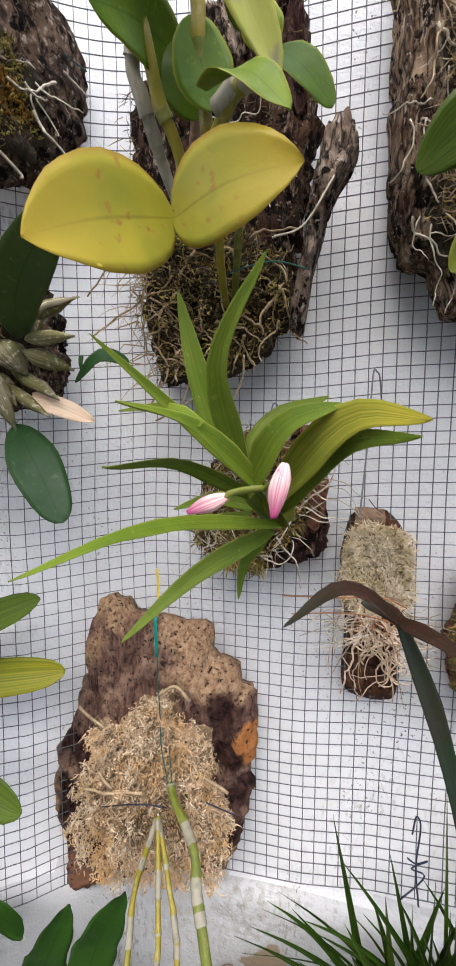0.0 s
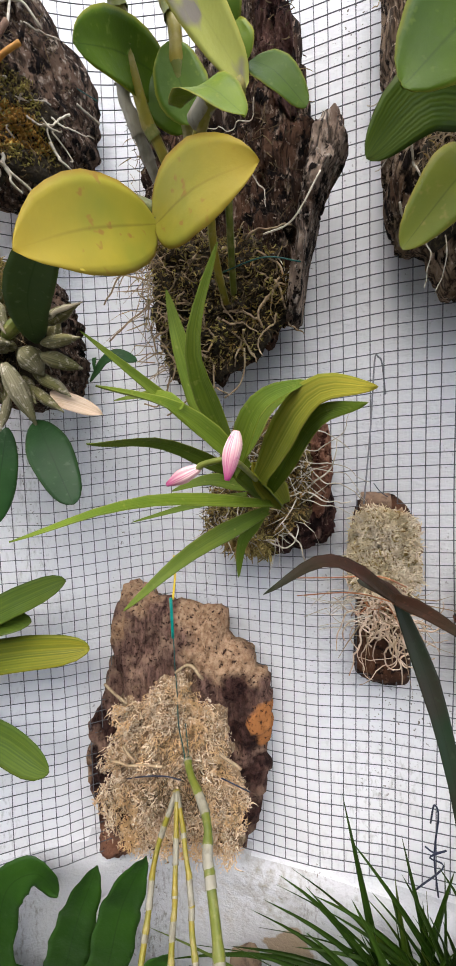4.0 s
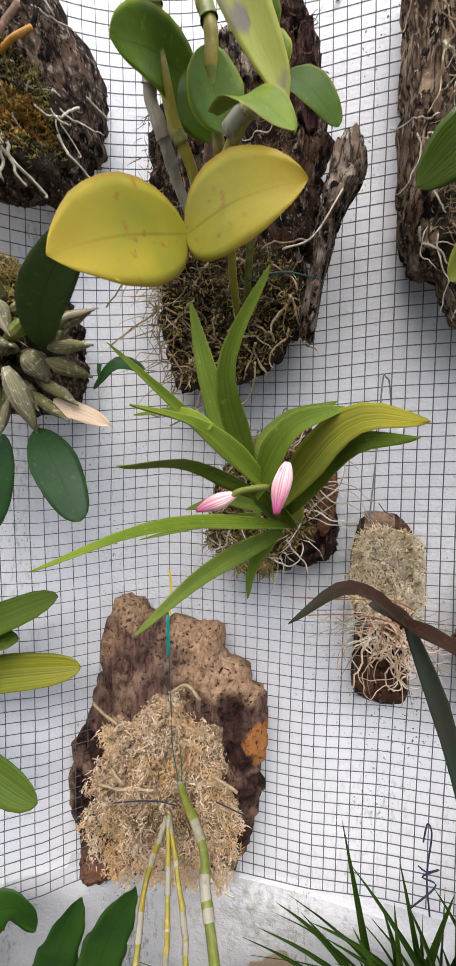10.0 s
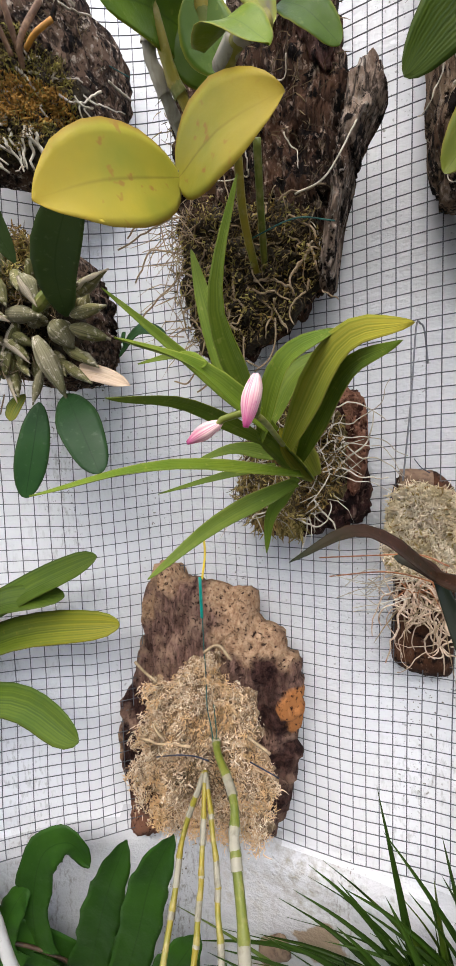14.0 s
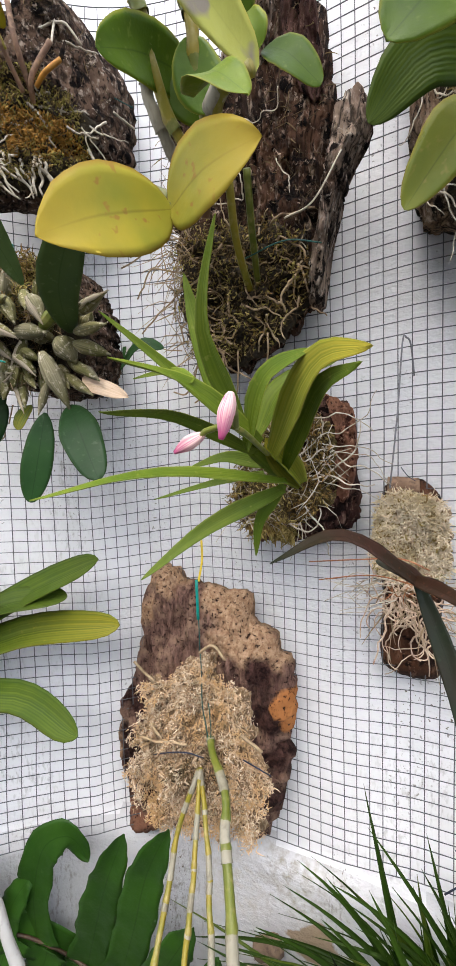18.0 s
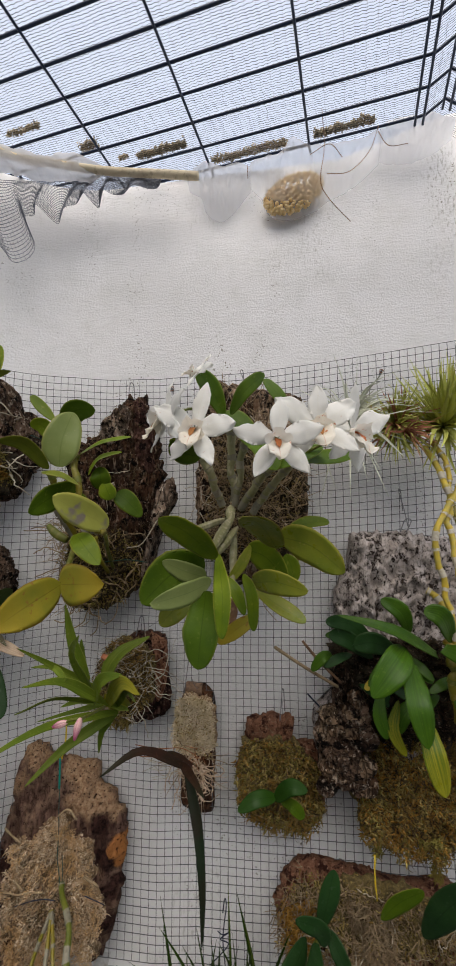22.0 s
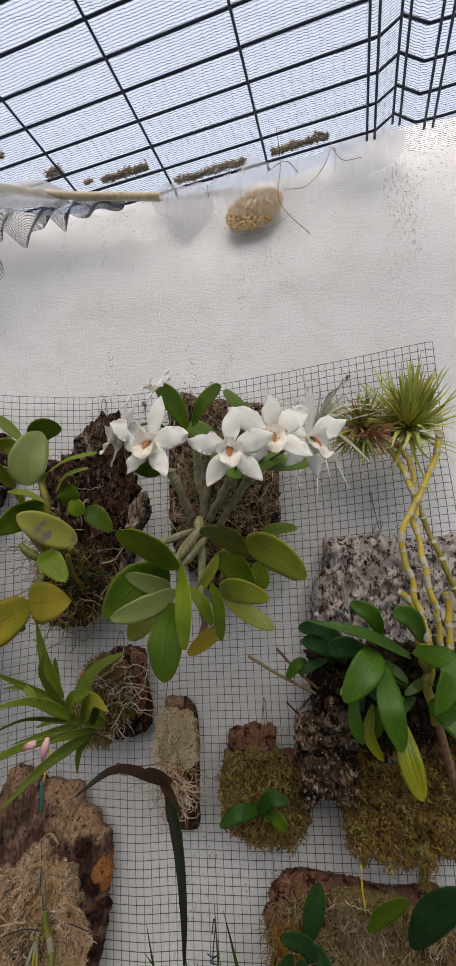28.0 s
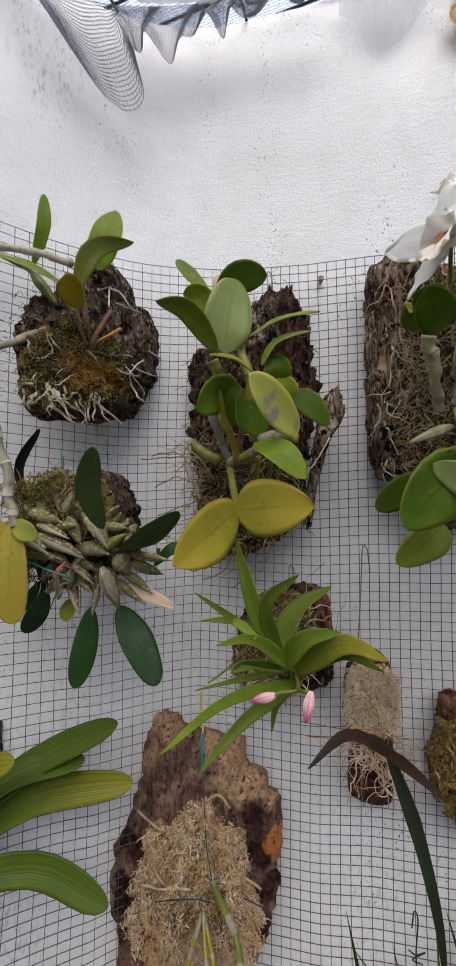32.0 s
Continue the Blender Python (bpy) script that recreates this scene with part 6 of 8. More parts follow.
fibres(d, area_points(sd, D_MOSS, 14000, rnd, 0.003), 0.0060, 0.0005, SPHAG, 62, 0.7, 0.0, curl=3.2)
fibres(d, area_points(sd, D_MOSS, 900, rnd, 0.012), 0.009, 0.0007, SPHAG, 65, 0.5, 0.0, curl=2.4)
fibres(d, area_points(sd, [(-0.083, 1.089), (-0.008, 1.104), (-0.008, 1.068), (-0.075, 1.053)], 500, rnd, 0.011), 0.009, 0.0004, MOSS_B, 63)
for pts in ([(-0.128, -0.050, 1.182), (-0.096, -0.055, 1.167)], [(-0.101, -0.060, 1.122), (-0.086, -0.060, 1.107)], [(-0.120, -0.055, 1.095), (-0.094, -0.060, 1.100), (-0.053, -0.060, 1.110)], [(0.011, -0.060, 1.137), (0.034, -0.060, 1.126)], [(-0.034, -0.060, 1.214), (-0.020, -0.060, 1.223), (-0.003, -0.060, 1.212)]):
    tube("root", pts, 0.0016, ROOT_T, d, 12, 6, lumpy=0.002)
tube("wire", [(-0.101, -0.055, 1.080), (-0.053, -0.075, 1.111), (-0.025, -0.075, 1.114)], 0.0007, BLUEW, d, 14, 5, lumpy=0.001)
tube("wire", [(0.012, -0.060, 1.112), (0.040, -0.055, 1.100)], 0.0007, BLUEW, d, 8, 5)
tube("wire", [(-0.043, -0.046, 1.242), (-0.039, -0.050, 1.187), (-0.032, -0.060, 1.153), (-0.022, -0.065, 1.110)], 0.0006, GREENW, d, 20, 5, lumpy=0.001)
tube("wire", [(-0.025, -0.060, 1.161), (-0.023, -0.062, 1.142), (-0.022, -0.065, 1.113)], 0.0005, GREENW, d, 12, 5, lumpy=0.001)
tube("tag_stake", [(-0.045, -0.045, 1.285), (-0.044, -0.045, 1.242)], 0.0017, TAG_T, d, 5, 7, label="teal plastic label stake")
tube("tag_stake", [(-0.057, -0.010, 1.321), (-0.054, -0.015, 1.299), (-0.045, -0.040, 1.282)], 0.0013, TAG_Y, d, 8, 6, label="yellow wire tie")
cane(d, [(-0.038, -0.062, 1.088), (-0.049, -0.090, 1.035), (-0.040, -0.130, 0.995), (-0.032, -0.170, 0.964)], 0.0028, 5, STEM_Y, STEM_P, taper=-0.2, long=(0, 2, 4))
cane(d, [(-0.036, -0.062, 1.090), (-0.017, -0.110, 1.043), (-0.008, -0.140, 1.003), (0.010, -0.190, 0.962)], 0.0026, 6, STEM_Y, STEM_P, taper=-0.2, long=(1, 3, 5))
cane(d, [(-0.036, -0.062, 1.088), (-0.008, -0.100, 1.052), (0.015, -0.140, 1.011), (0.038, -0.190, 0.976)], 0.0026, 6, STEM_Y, STEM_P, taper=-0.2, long=(2, 4))
cane(d, [(-0.024, -0.060, 1.124), (0.010, -0.100, 1.106), (0.026, -0.130, 1.081), (0.045, -0.160, 1.044), (0.069, -0.200, 1.004)], 0.0042, 6, STEM_G, STEM_P, taper=-0.2, long=(2, 4, 5))
blade(d, [(-0.032, -0.170, 0.961), (-0.060, -0.180, 0.944), (-0.105, -0.188, 0.926), (-0.160, -0.190, 0.910)], 0.0250, L_CANE, "lance", (0.1, -0.6, 0.75), 0.35, wave=0.12)
blade(d, [(-0.031, -0.170, 0.960), (-0.008, -0.180, 0.955), (0.032, -0.182, 0.953)], 0.0190, L_CANE, "lance", (0, -0.6, 0.75), 0.35)
blade(d, [(0.074, -0.200, 0.960), (0.150, -0.222, 1.000), (0.213, -0.232, 1.068)], 0.0420, L_OLIVE, "oval", (0, -0.8, 0.5), 0.3)
blade(d, [(0.020, -0.196, 0.915), (-0.041, -0.205, 0.872), (-0.095, -0.205, 0.830)], 0.0300, L_OLIVE, "oval", (0, -0.7, 0.7), 0.3)
cane(d, [(0.010, -0.190, 0.962), (0.018, -0.198, 0.930), (0.022, -0.200, 0.900)], 0.0028, 3, STEM_Y, STEM_P, taper=0.1)
cane(d, [(0.038, -0.190, 0.976), (0.050, -0.200, 0.950), (0.058, -0.205, 0.915)], 0.0028, 3, STEM_Y, STEM_P, taper=0.1)
cane(d, [(0.069, -0.200, 1.004), (0.076, -0.205, 0.970), (0.080, -0.208, 0.925)], 0.0045, 3, STEM_G, STEM_P, taper=0.1)
bulb(d, (-0.032, -0.176, 0.958), (-0.026, -0.182, 0.936), 0.003, CANE_WHITE, "cane_tip")

# ---------------------------------------------------------------- broad ribbed leaves from the left
e = thing("mounted_orchid", (-0.408, -0.100, 0.872), "orchid with broad ribbed leaves on a rough bark mount", "orchid", "mounted orchids")
E_OUT = [(-0.400, 1.307), (-0.341, 1.320), (-0.294, 1.296), (-0.294, 1.203), (-0.313, 1.144), (-0.304, 1.081), (-0.315, 1.003), (-0.369, 0.947), (-0.446, 0.926)]
se = Slab(e, E_OUT, -0.15, -0.1, CORK_DK, 0.016, (34, 26), 0.008, 0.5, 23, label="dark crumbling bark mount")
pad(e, se, [(-0.40, 1.12), (-0.31, 1.12), (-0.305, 1.06), (-0.318, 1.0), (-0.37, 0.95), (-0.43, 0.95)], 0.010, PAD_B, 26)
rnd = random.Random(71)
fibres(e, area_points(se, E_OUT, 900, rnd, 0.004), 0.01, 0.0005, MOSS_B, 72)
fibres(e, area_points(se, E_OUT, 300, rnd, 0.004), 0.014, 0.0006, ROOT_T, 73)
fibres(e, area_points(se, E_OUT, 700, rnd, 0.006), 0.01, 0.0005, MOSS_Y, 74)
roots(e, se, E_OUT, 26, 0.05, 0.0013, ROOT_W, 76, -1.2, 1.2, 0.006)
E_CHIPS = [(-0.34, 1.31), (-0.290, 1.29), (-0.292, 1.20), (-0.310, 1.14), (-0.300, 1.08), (-0.312, 1.0), (-0.36, 1.0)]
for k in range(60):
    q = area_points(se, E_CHIPS, 1, rnd, 0.04)[0]
    dv = Vector((rnd.gauss(0, 1), -0.3, rnd.gauss(0, 0.5))).normalized() * rnd.uniform(0.009, 0.018)
    blade(e, [q - dv, q, q + dv], rnd.uniform(0.010, 0.019), (DRY, CORK_OR, CORK_TAN, BARK_WORN)[k % 4], "blunt", (rnd.gauss(0, 0.5), -1, 0.3), 0.1, thick=0.003, name="bark_chip")
blade(e, [(-0.316, -0.180, 1.202), (-0.233, -0.115, 1.264), (-0.139, -0.090, 1.310)], 0.0335, L_BROAD, "blunt", (0, -0.8, 0.5), 0.3)
blade(e, [(-0.319, -0.180, 1.182), (-0.233, -0.115, 1.223), (-0.122, -0.080, 1.237)], 0.0365, L_BROADY, "blunt", (0, -0.8, 0.5), 0.3)
blade(e, [(-0.301, -0.190, 1.213), (-0.249, -0.130, 1.256), (-0.176, -0.100, 1.268)], 0.0308, L_BROAD, "blunt", (0, -0.7, 0.7), 0.3)
blade(e, [(-0.321, -0.180, 1.156), (-0.212, -0.140, 1.170), (-0.114, -0.151, 1.161)], 0.0325, L_BROAD, "blunt", (0, -0.8, 0.5), 0.3)
blade(e, [(-0.312, -0.180, 1.248), (-0.267, -0.180, 1.287), (-0.208, -0.180, 1.309)], 0.0281, L_BROADY, "blunt", (0, -0.8, 0.5), 0.25)

# ---------------------------------------------------------------- fern, pale cane, grassy tuft and pink bract at the foot of the wall
f = thing("fern", (-0.204, -0.120, 0.573), "large deep green lobed fern frond before the wall", "fern")
RACHIS = [(-0.332, -0.191, 0.902), (-0.303, -0.164, 0.890), (-0.270, -0.137, 0.874), (-0.246, -0.118, 0.861), (-0.221, -0.102, 0.842), (-0.196, -0.087, 0.819), (-0.123, -0.085, 0.809), (-0.070, -0.085, 0.778), (-0.051, -0.085, 0.750)]
tube("rachis", [Vector(q) + Vector((0, -0.003, 0)) for q in RACHIS], 0.0019, RACHIS_M, f, 40, 8)
blade(f, RACHIS, 0.056, L_FERN, "strap", (0.25, -1, 0.2), 0.05, wave=0.06, name="frond_web", n=40)
for pts, wd in (
        ([(-0.282, -0.146, 0.876), (-0.276, -0.147, 0.927), (-0.276, -0.146, 0.975)], 0.046),
        ([(-0.236, -0.111, 0.849), (-0.231, -0.116, 0.916), (-0.217, -0.111, 0.973), (-0.191, -0.097, 0.984), (-0.172, -0.089, 0.954)], 0.040),
        ([(-0.185, -0.085, 0.812), (-0.160, -0.093, 0.887), (-0.138, -0.097, 0.952), (-0.112, -0.097, 1.017)], 0.044),
        ([(-0.139, -0.085, 0.813), (-0.106, -0.093, 0.908), (-0.084, -0.097, 0.983), (-0.055, -0.097, 1.045)], 0.042),
        ([(-0.102, -0.085, 0.794), (-0.070, -0.091, 0.877), (-0.034, -0.089, 0.941)], 0.042),
        ([(-0.079, -0.085, 0.778), (-0.037, -0.091, 0.858), (-0.005, -0.089, 0.922)], 0.038),
        ([(-0.265, -0.132, 0.866), (-0.251, -0.128, 0.908), (-0.235, -0.115, 0.936)], 0.030),
        ([(-0.293, -0.155, 0.882), (-0.299, -0.167, 0.835), (-0.318, -0.182, 0.787)], 0.046),
        ([(-0.260, -0.129, 0.864), (-0.269, -0.142, 0.818), (-0.289, -0.156, 0.764)], 0.046),
        ([(-0.225, -0.104, 0.841), (-0.234, -0.116, 0.798), (-0.256, -0.129, 0.740)], 0.044),
        ([(-0.190, -0.085, 0.814), (-0.201, -0.096, 0.773), (-0.220, -0.105, 0.720)], 0.042),
        ([(-0.140, -0.085, 0.811), (-0.154, -0.091, 0.770), (-0.179, -0.089, 0.709)], 0.038),
        ([(-0.097, -0.085, 0.793), (-0.106, -0.091, 0.762), (-0.122, -0.089, 0.719)], 0.036),
):
    blade(f, pts, wd * 1.07, L_FERN, "lobe", (0.3, -1, 0.2), 0.1, wave=0.12, scallop=0.06, name="lobe", n=32)

w = thing("bare_cane", (-0.112, -0.200, 0.743), "bare pale grey cane arching down", "cane")
tube("stem", [(-0.358, -0.200, 1.053), (-0.231, -0.210, 1.072), (-0.179, -0.210, 1.067), (-0.138, -0.210, 1.014), (-0.109, -0.210, 0.932), (-0.118, -0.200, 0.777)], lambda u: 0.0047 + 0.0004 * math.sin(u * 40), CANE_WHITE, w, 60, 12, lumpy=0.0012)

t = thing("grassy_plant", (0.250, -0.100, 0.846), "dense tuft of long dark green grassy leaves", "plant")
rnd = random.Random(81)
root = Vector((0.205, -0.070, 0.930))
for k in range(330):
    lean = rnd.gauss(-0.42, 0.8)  # most blades lean out over the ledge
    if k % 5 == 0:
        lean = rnd.uniform(-0.25, 0.4)
    ln = rnd.uniform(0.11, 0.245) * (1.0 if abs(lean) < 1.1 else 0.85)
    out = rnd.uniform(-0.45, 0.05)
    sag = rnd.uniform(0.2, 1.1) * min(1.0, abs(lean)) + rnd.uniform(0, 0.25)
    side = rnd.gauss(0, 0.10)
    b0 = root + Vector((rnd.gauss(0.022, 0.034), rnd.uniform(-0.03, 0.025), rnd.uniform(-0.045, 0.02)))
    d0 = Vector((math.sin(lean), out, math.cos(lean)))
    pts = [b0]
    for i in range(1, 5):
        u = i / 4
        q = b0 + d0 * ln * u + Vector((0.4 * math.sin(lean) + side, 0, -0.62)) * (sag * ln * u * u)
        q.y = min(q.y, -0.012)
        pts.append(q)
    mt = DRY if k % 43 == 0 else L_GRASSY if k % 6 == 0 else L_GRASS
    blade(t, pts, rnd.uniform(0.0055, 0.0135), mt, "blade", (-d0.x * 0.5 + rnd.gauss(0, 0.4), -0.8, 0.3), 0.6, thick=0.0003, twist=rnd.uniform(-70, 70))
for k in range(150):  # old brown sheaths round the crown; the near-black ones paint the tuft's inner shade
    b0 = root + Vector((rnd.gauss(0.024, 0.036), rnd.uniform(-0.03, 0.03), rnd.uniform(-0.12, 0.01)))
    d0 = Vector((rnd.gauss(-0.2, 0.7), rnd.uniform(-0.3, 0.0), rnd.uniform(0.1, 1.0))).normalized()
    blade(t, [b0, b0 + d0 * 0.035, b0 + d0 * rnd.uniform(0.05, 0.09)], rnd.uniform(0.009, 0.016), CORK_DK if k % 3 == 0 else L_BLACK, "blade", (0, -1, 0.2), 0.5, thick=0.0005, name="sheath")
tube("tie_wire", [(0.214, -0.020, 1.009), (0.210, -0.020, 1.049), (0.214, -0.015, 1.086), (0.211, -0.010, 1.092), (0.208, -0.010, 1.073)], 0.0009, BLUEW, t, 20, 5)
tube("tie_wire", [(0.202, -0.020, 1.057), (0.210, -0.020, 1.053), (0.220, -0.020, 1.058), (0.206, -0.020, 1.047), (0.218, -0.020, 1.041), (0.193, -0.030, 1.021)], 0.0008, BLUEW, t, 24, 5)

k_ = thing("bromeliad_flower", (0.308, -0.100, 0.989), "pink bromeliad bract behind the grassy tuft", "flower")
for pts, wd in (([(0.285, -0.130, 1.032), (0.299, -0.130, 1.064), (0.323, -0.130, 1.101)], 0.0278), ([(0.278, -0.130, 1.031), (0.285, -0.140, 1.064), (0.304, -0.150, 1.100)], 0.0275), ([(0.292, -0.130, 1.030), (0.312, -0.130, 1.053), (0.328, -0.130, 1.078)], 0.0249), ([(0.271, -0.130, 1.029), (0.279, -0.130, 1.049), (0.289, -0.130, 1.069)], 0.0211), ([(0.295, -0.130, 1.027), (0.318, -0.130, 1.043), (0.330, -0.130, 1.057)], 0.0207)):
    blade(k_, pts, wd, PINKB, "egg", name="bract")

# ---------------------------------------------------------------- low bark mount with dark leaves
h = thing("mounted_orchid", (0.416, -0.030, 1.030), "dark-leaved orchid on a wide mossy cork mount", "orchid", "mounted orchids")
H_OUT = [(0.286, 1.104), (0.295, 1.130), (0.312, 1.152), (0.340, 1.160), (0.369, 1.158), (0.403, 1.157), (0.430, 1.149), (0.467, 1.146), (0.531, 1.152), (0.553, 1.120), (0.547, 1.060), (0.500, 1.038), (0.423, 1.032), (0.384, 1.030), (0.346, 1.050), (0.300, 1.054), (0.288, 1.078)]
sh = Slab(h, H_OUT, -0.03, 0.0, CORK_RED, 0.014, (44, 34), 0.004, 0.5, 27)
rnd = random.Random(91)
pad(h, sh, [(0.309, 1.131), (0.386, 1.155), (0.505, 1.139), (0.518, 1.087), (0.422, 1.056), (0.320, 1.089)], 0.009, PAD_M, 14)
fibres(h, area_points(sh, H_OUT, 1500, rnd, 0.006), 0.016, 0.0006, ROOT_T, 92)
fibres(h, area_points(sh, [(0.385, 1.140), (0.440, 1.140), (0.450, 1.050), (0.395, 1.050)], 1300, rnd, 0.012), 0.016, 0.0007, ROOT_T, 96, curl=1.4)
fibres(h, area_points(sh, [(0.296, 1.120), (0.340, 1.130), (0.340, 1.070), (0.300, 1.066)], 700, rnd, 0.012), 0.014, 0.0006, MOSS_O, 97, curl=1.4)
fibres(h, area_points(sh, H_OUT, 1700, rnd, 0.006), 0.011, 0.0005, MOSS_Y, 95)
fibres(h, area_points(sh, H_OUT, 700, rnd, 0.006), 0.011, 0.0005, MOSS_B, 93)
roots(h, sh, H_OUT, 24, 0.06, 0.0009, ROOT_W, 94, -1.57, 0.5, 0.012)
blade(h, [(0.346, -0.090, 1.138), (0.356, -0.095, 1.178), (0.364, -0.096, 1.213)], 0.0259, L_DARK, "oval", (0.2, -1, 0))
blade(h, [(0.328, -0.100, 1.135), (0.303, -0.160, 1.135), (0.281, -0.200, 1.115)], 0.0348, L_DARK, "oval", (0.3, -0.9, 0.4))
blade(h, [(0.341, -0.100, 1.131), (0.334, -0.170, 1.137), (0.329, -0.220, 1.120)], 0.0361, L_DARK, "oval", (0.2, -0.9, 0.4))
blade(h, [(0.357, -0.090, 1.140), (0.367, -0.100, 1.124), (0.380, -0.110, 1.106)], 0.0193, L_DARK, "oval")
blade(h, [(0.467, -0.100, 1.155), (0.488, -0.130, 1.214), (0.515, -0.160, 1.261)], 0.0333, L_DARK, "oval", (-0.3, -0.9, 0.3))
blade(h, [(0.421, -0.090, 1.159), (0.440, -0.100, 1.188), (0.467, -0.110, 1.212)], 0.0208, L_MID, "oval")
blade(h, [(0.351, -0.100, 1.129), (0.344, -0.110, 1.156), (0.315, -0.120, 1.171)], 0.0220, L_DARK, "oval")
tube("stem", [(0.351, -0.080, 1.135), (0.346, -0.090, 1.131), (0.337, -0.100, 1.127)], 0.003, STEM_G, h)

# ---------------------------------------------------------------- small mossy mount with three leaves
m_ = thing("mounted_orchid", (0.296, -0.020, 1.201), "small orchid with three leaves on a square mossy mount", "orchid", "mounted orchids")
M_OUT = [(0.243, 1.349), (0.278, 1.356), (0.316, 1.354), (0.318, 1.324), (0.352, 1.314), (0.361, 1.278), (0.360, 1.230), (0.342, 1.205), (0.279, 1.200), (0.252, 1.213), (0.233, 1.235), (0.228, 1.268), (0.239, 1.311)]
sm = Slab(m_, M_OUT, -0.02, 0.0015, CORK_RED, 0.007, (40, 40), 0.004, 0.4, 31)
M_MOSS = [(0.240, 1.318), (0.278, 1.330), (0.314, 1.325), (0.350, 1.300), (0.357, 1.262), (0.355, 1.228), (0.340, 1.208), (0.279, 1.203), (0.254, 1.216), (0.236, 1.238), (0.230, 1.270)]
pad(m_, sm, M_MOSS, 0.009, PAD_M, 15)
rnd = random.Random(101)
fibres(m_, area_points(sm, M_MOSS, 2200, rnd, 0.004), 0.009, 0.00045, MOSS_G, 102)
fibres(m_, area_points(sm, M_MOSS, 1300, rnd, 0.004), 0.010, 0.00045, MOSS_B, 103)
fibres(m_, area_points(sm, M_MOSS, 1400, rnd, 0.006), 0.014, 0.0008, MOSS_Y, 105, 0.8, 0.3)
fibres(m_, area_points(sm, M_MOSS, 700, rnd, 0.006), 0.010, 0.0006, MOSS_O, 106, 0.8, 0.3)
fibres(m_, area_points(sm, M_OUT, 60, rnd, 0.009), 0.03, 0.0003, ROOT_T, 104)
blade(m_, [(0.291, -0.060, 1.269), (0.266, -0.080, 1.276), (0.240, -0.084, 1.261)], 0.0200, L_FERN, "egg", (0, -0.8, 0.5))
blade(m_, [(0.289, -0.060, 1.265), (0.311, -0.080, 1.295), (0.334, -0.078, 1.291)], 0.0200, L_FERN, "egg", (0, -0.8, 0.5))
blade(m_, [(0.298, -0.060, 1.264), (0.315, -0.070, 1.266), (0.328, -0.070, 1.251)], 0.0182, L_MID, "oval")
hook(m_, (0.301, 0.000, 1.392), (0.297, -0.025, 1.355), 0.002)

# ---------------------------------------------------------------- white-flowered orchid


def flower(parent, centre, face, up, size, seed, spread=1.0):
    """A white flower of three sepals, two broader petals and a ruffled lip with a russet throat."""
    rnd = random.Random(seed)
    c, f = Vector(centre), Vector(face).normalized()
    u = (Vector(up) - f * Vector(up).dot(f)).normalized()
    r = u.cross(f) * -1
    vs, fs, n, m = [], [], 9, 20
    axis = (f * 0.9 - u * 0.45).normalized()
    side = axis.cross(r).normalized()
    for i in range(n):
        t = i / (n - 1)
        rad = size * (0.05 + 0.07 * t + 0.16 * max(0, t - 0.5) ** 1.2)
        for k in range(m):
            g = math.tau * k / m
            ruffle = 1 + (0.16 * math.sin(5 * g + seed) + 0.1 * math.sin(9 * g)) * max(0, t - 0.55) * 2
            vs.append(c + axis * (size * 0.24 * t) + (r * math.cos(g) + side * math.sin(g)) * rad * ruffle + axis * (0.05 * size * math.sin(6 * g) * max(0, t - 0.7)))
    for i in range(n - 1):
        for k in range(m):
            j = (k + 1) % m
            fs.append((i * m + k, i * m + j, (i + 1) * m + j, (i + 1) * m + k))
    lip = part("flower", (vs, fs), LIP, parent, "white flower with a russet throat")
    blade(lip, [c + f * size * 0.04 - u * size * 0.04, c + axis * size * 0.3 - u * size * 0.1, c + axis * size * 0.42 - u * size * 0.22], size * 0.32, LIP, "egg", u * 0.6 + f, 0.2, wave=0.25, name="lip_lobe")
    blade(lip, [c + f * size * 0.02, c + axis * size * 0.2 - u * size * 0.0, c + axis * size * 0.3 - u * size * 0.08], size * 0.09, THROAT, "egg", u * 0.7 + f, 0.2, wave=0.2, name="throat", label="russet throat")
    for ang, ln, wd, nm in ((0, 0.7, 0.26, "sepal"), (66, 0.74, 0.34, "petal"), (-72, 0.7, 0.34, "petal"), (140, 0.68, 0.26, "sepal"), (-142, 0.66, 0.26, "sepal")):
        g = radians(ang * spread + rnd.uniform(-14, 14))
        dv = u * math.cos(g) + r * math.sin(g)
        l = ln * size * rnd.uniform(0.92, 1.08)
        bend = rnd.uniform(-0.22, 0.2)
        pts = [c + dv * size * 0.03, c + dv * l * 0.55 + f * size * (0.05 + bend * 0.4), c + dv * l + f * size * bend]
        blade(lip, pts, wd * size * 1.1, PETAL, "petal", f, -0.12, wave=0.2, name=nm, thick=0.0006, twist=rnd.uniform(-25, 25))
    return lip


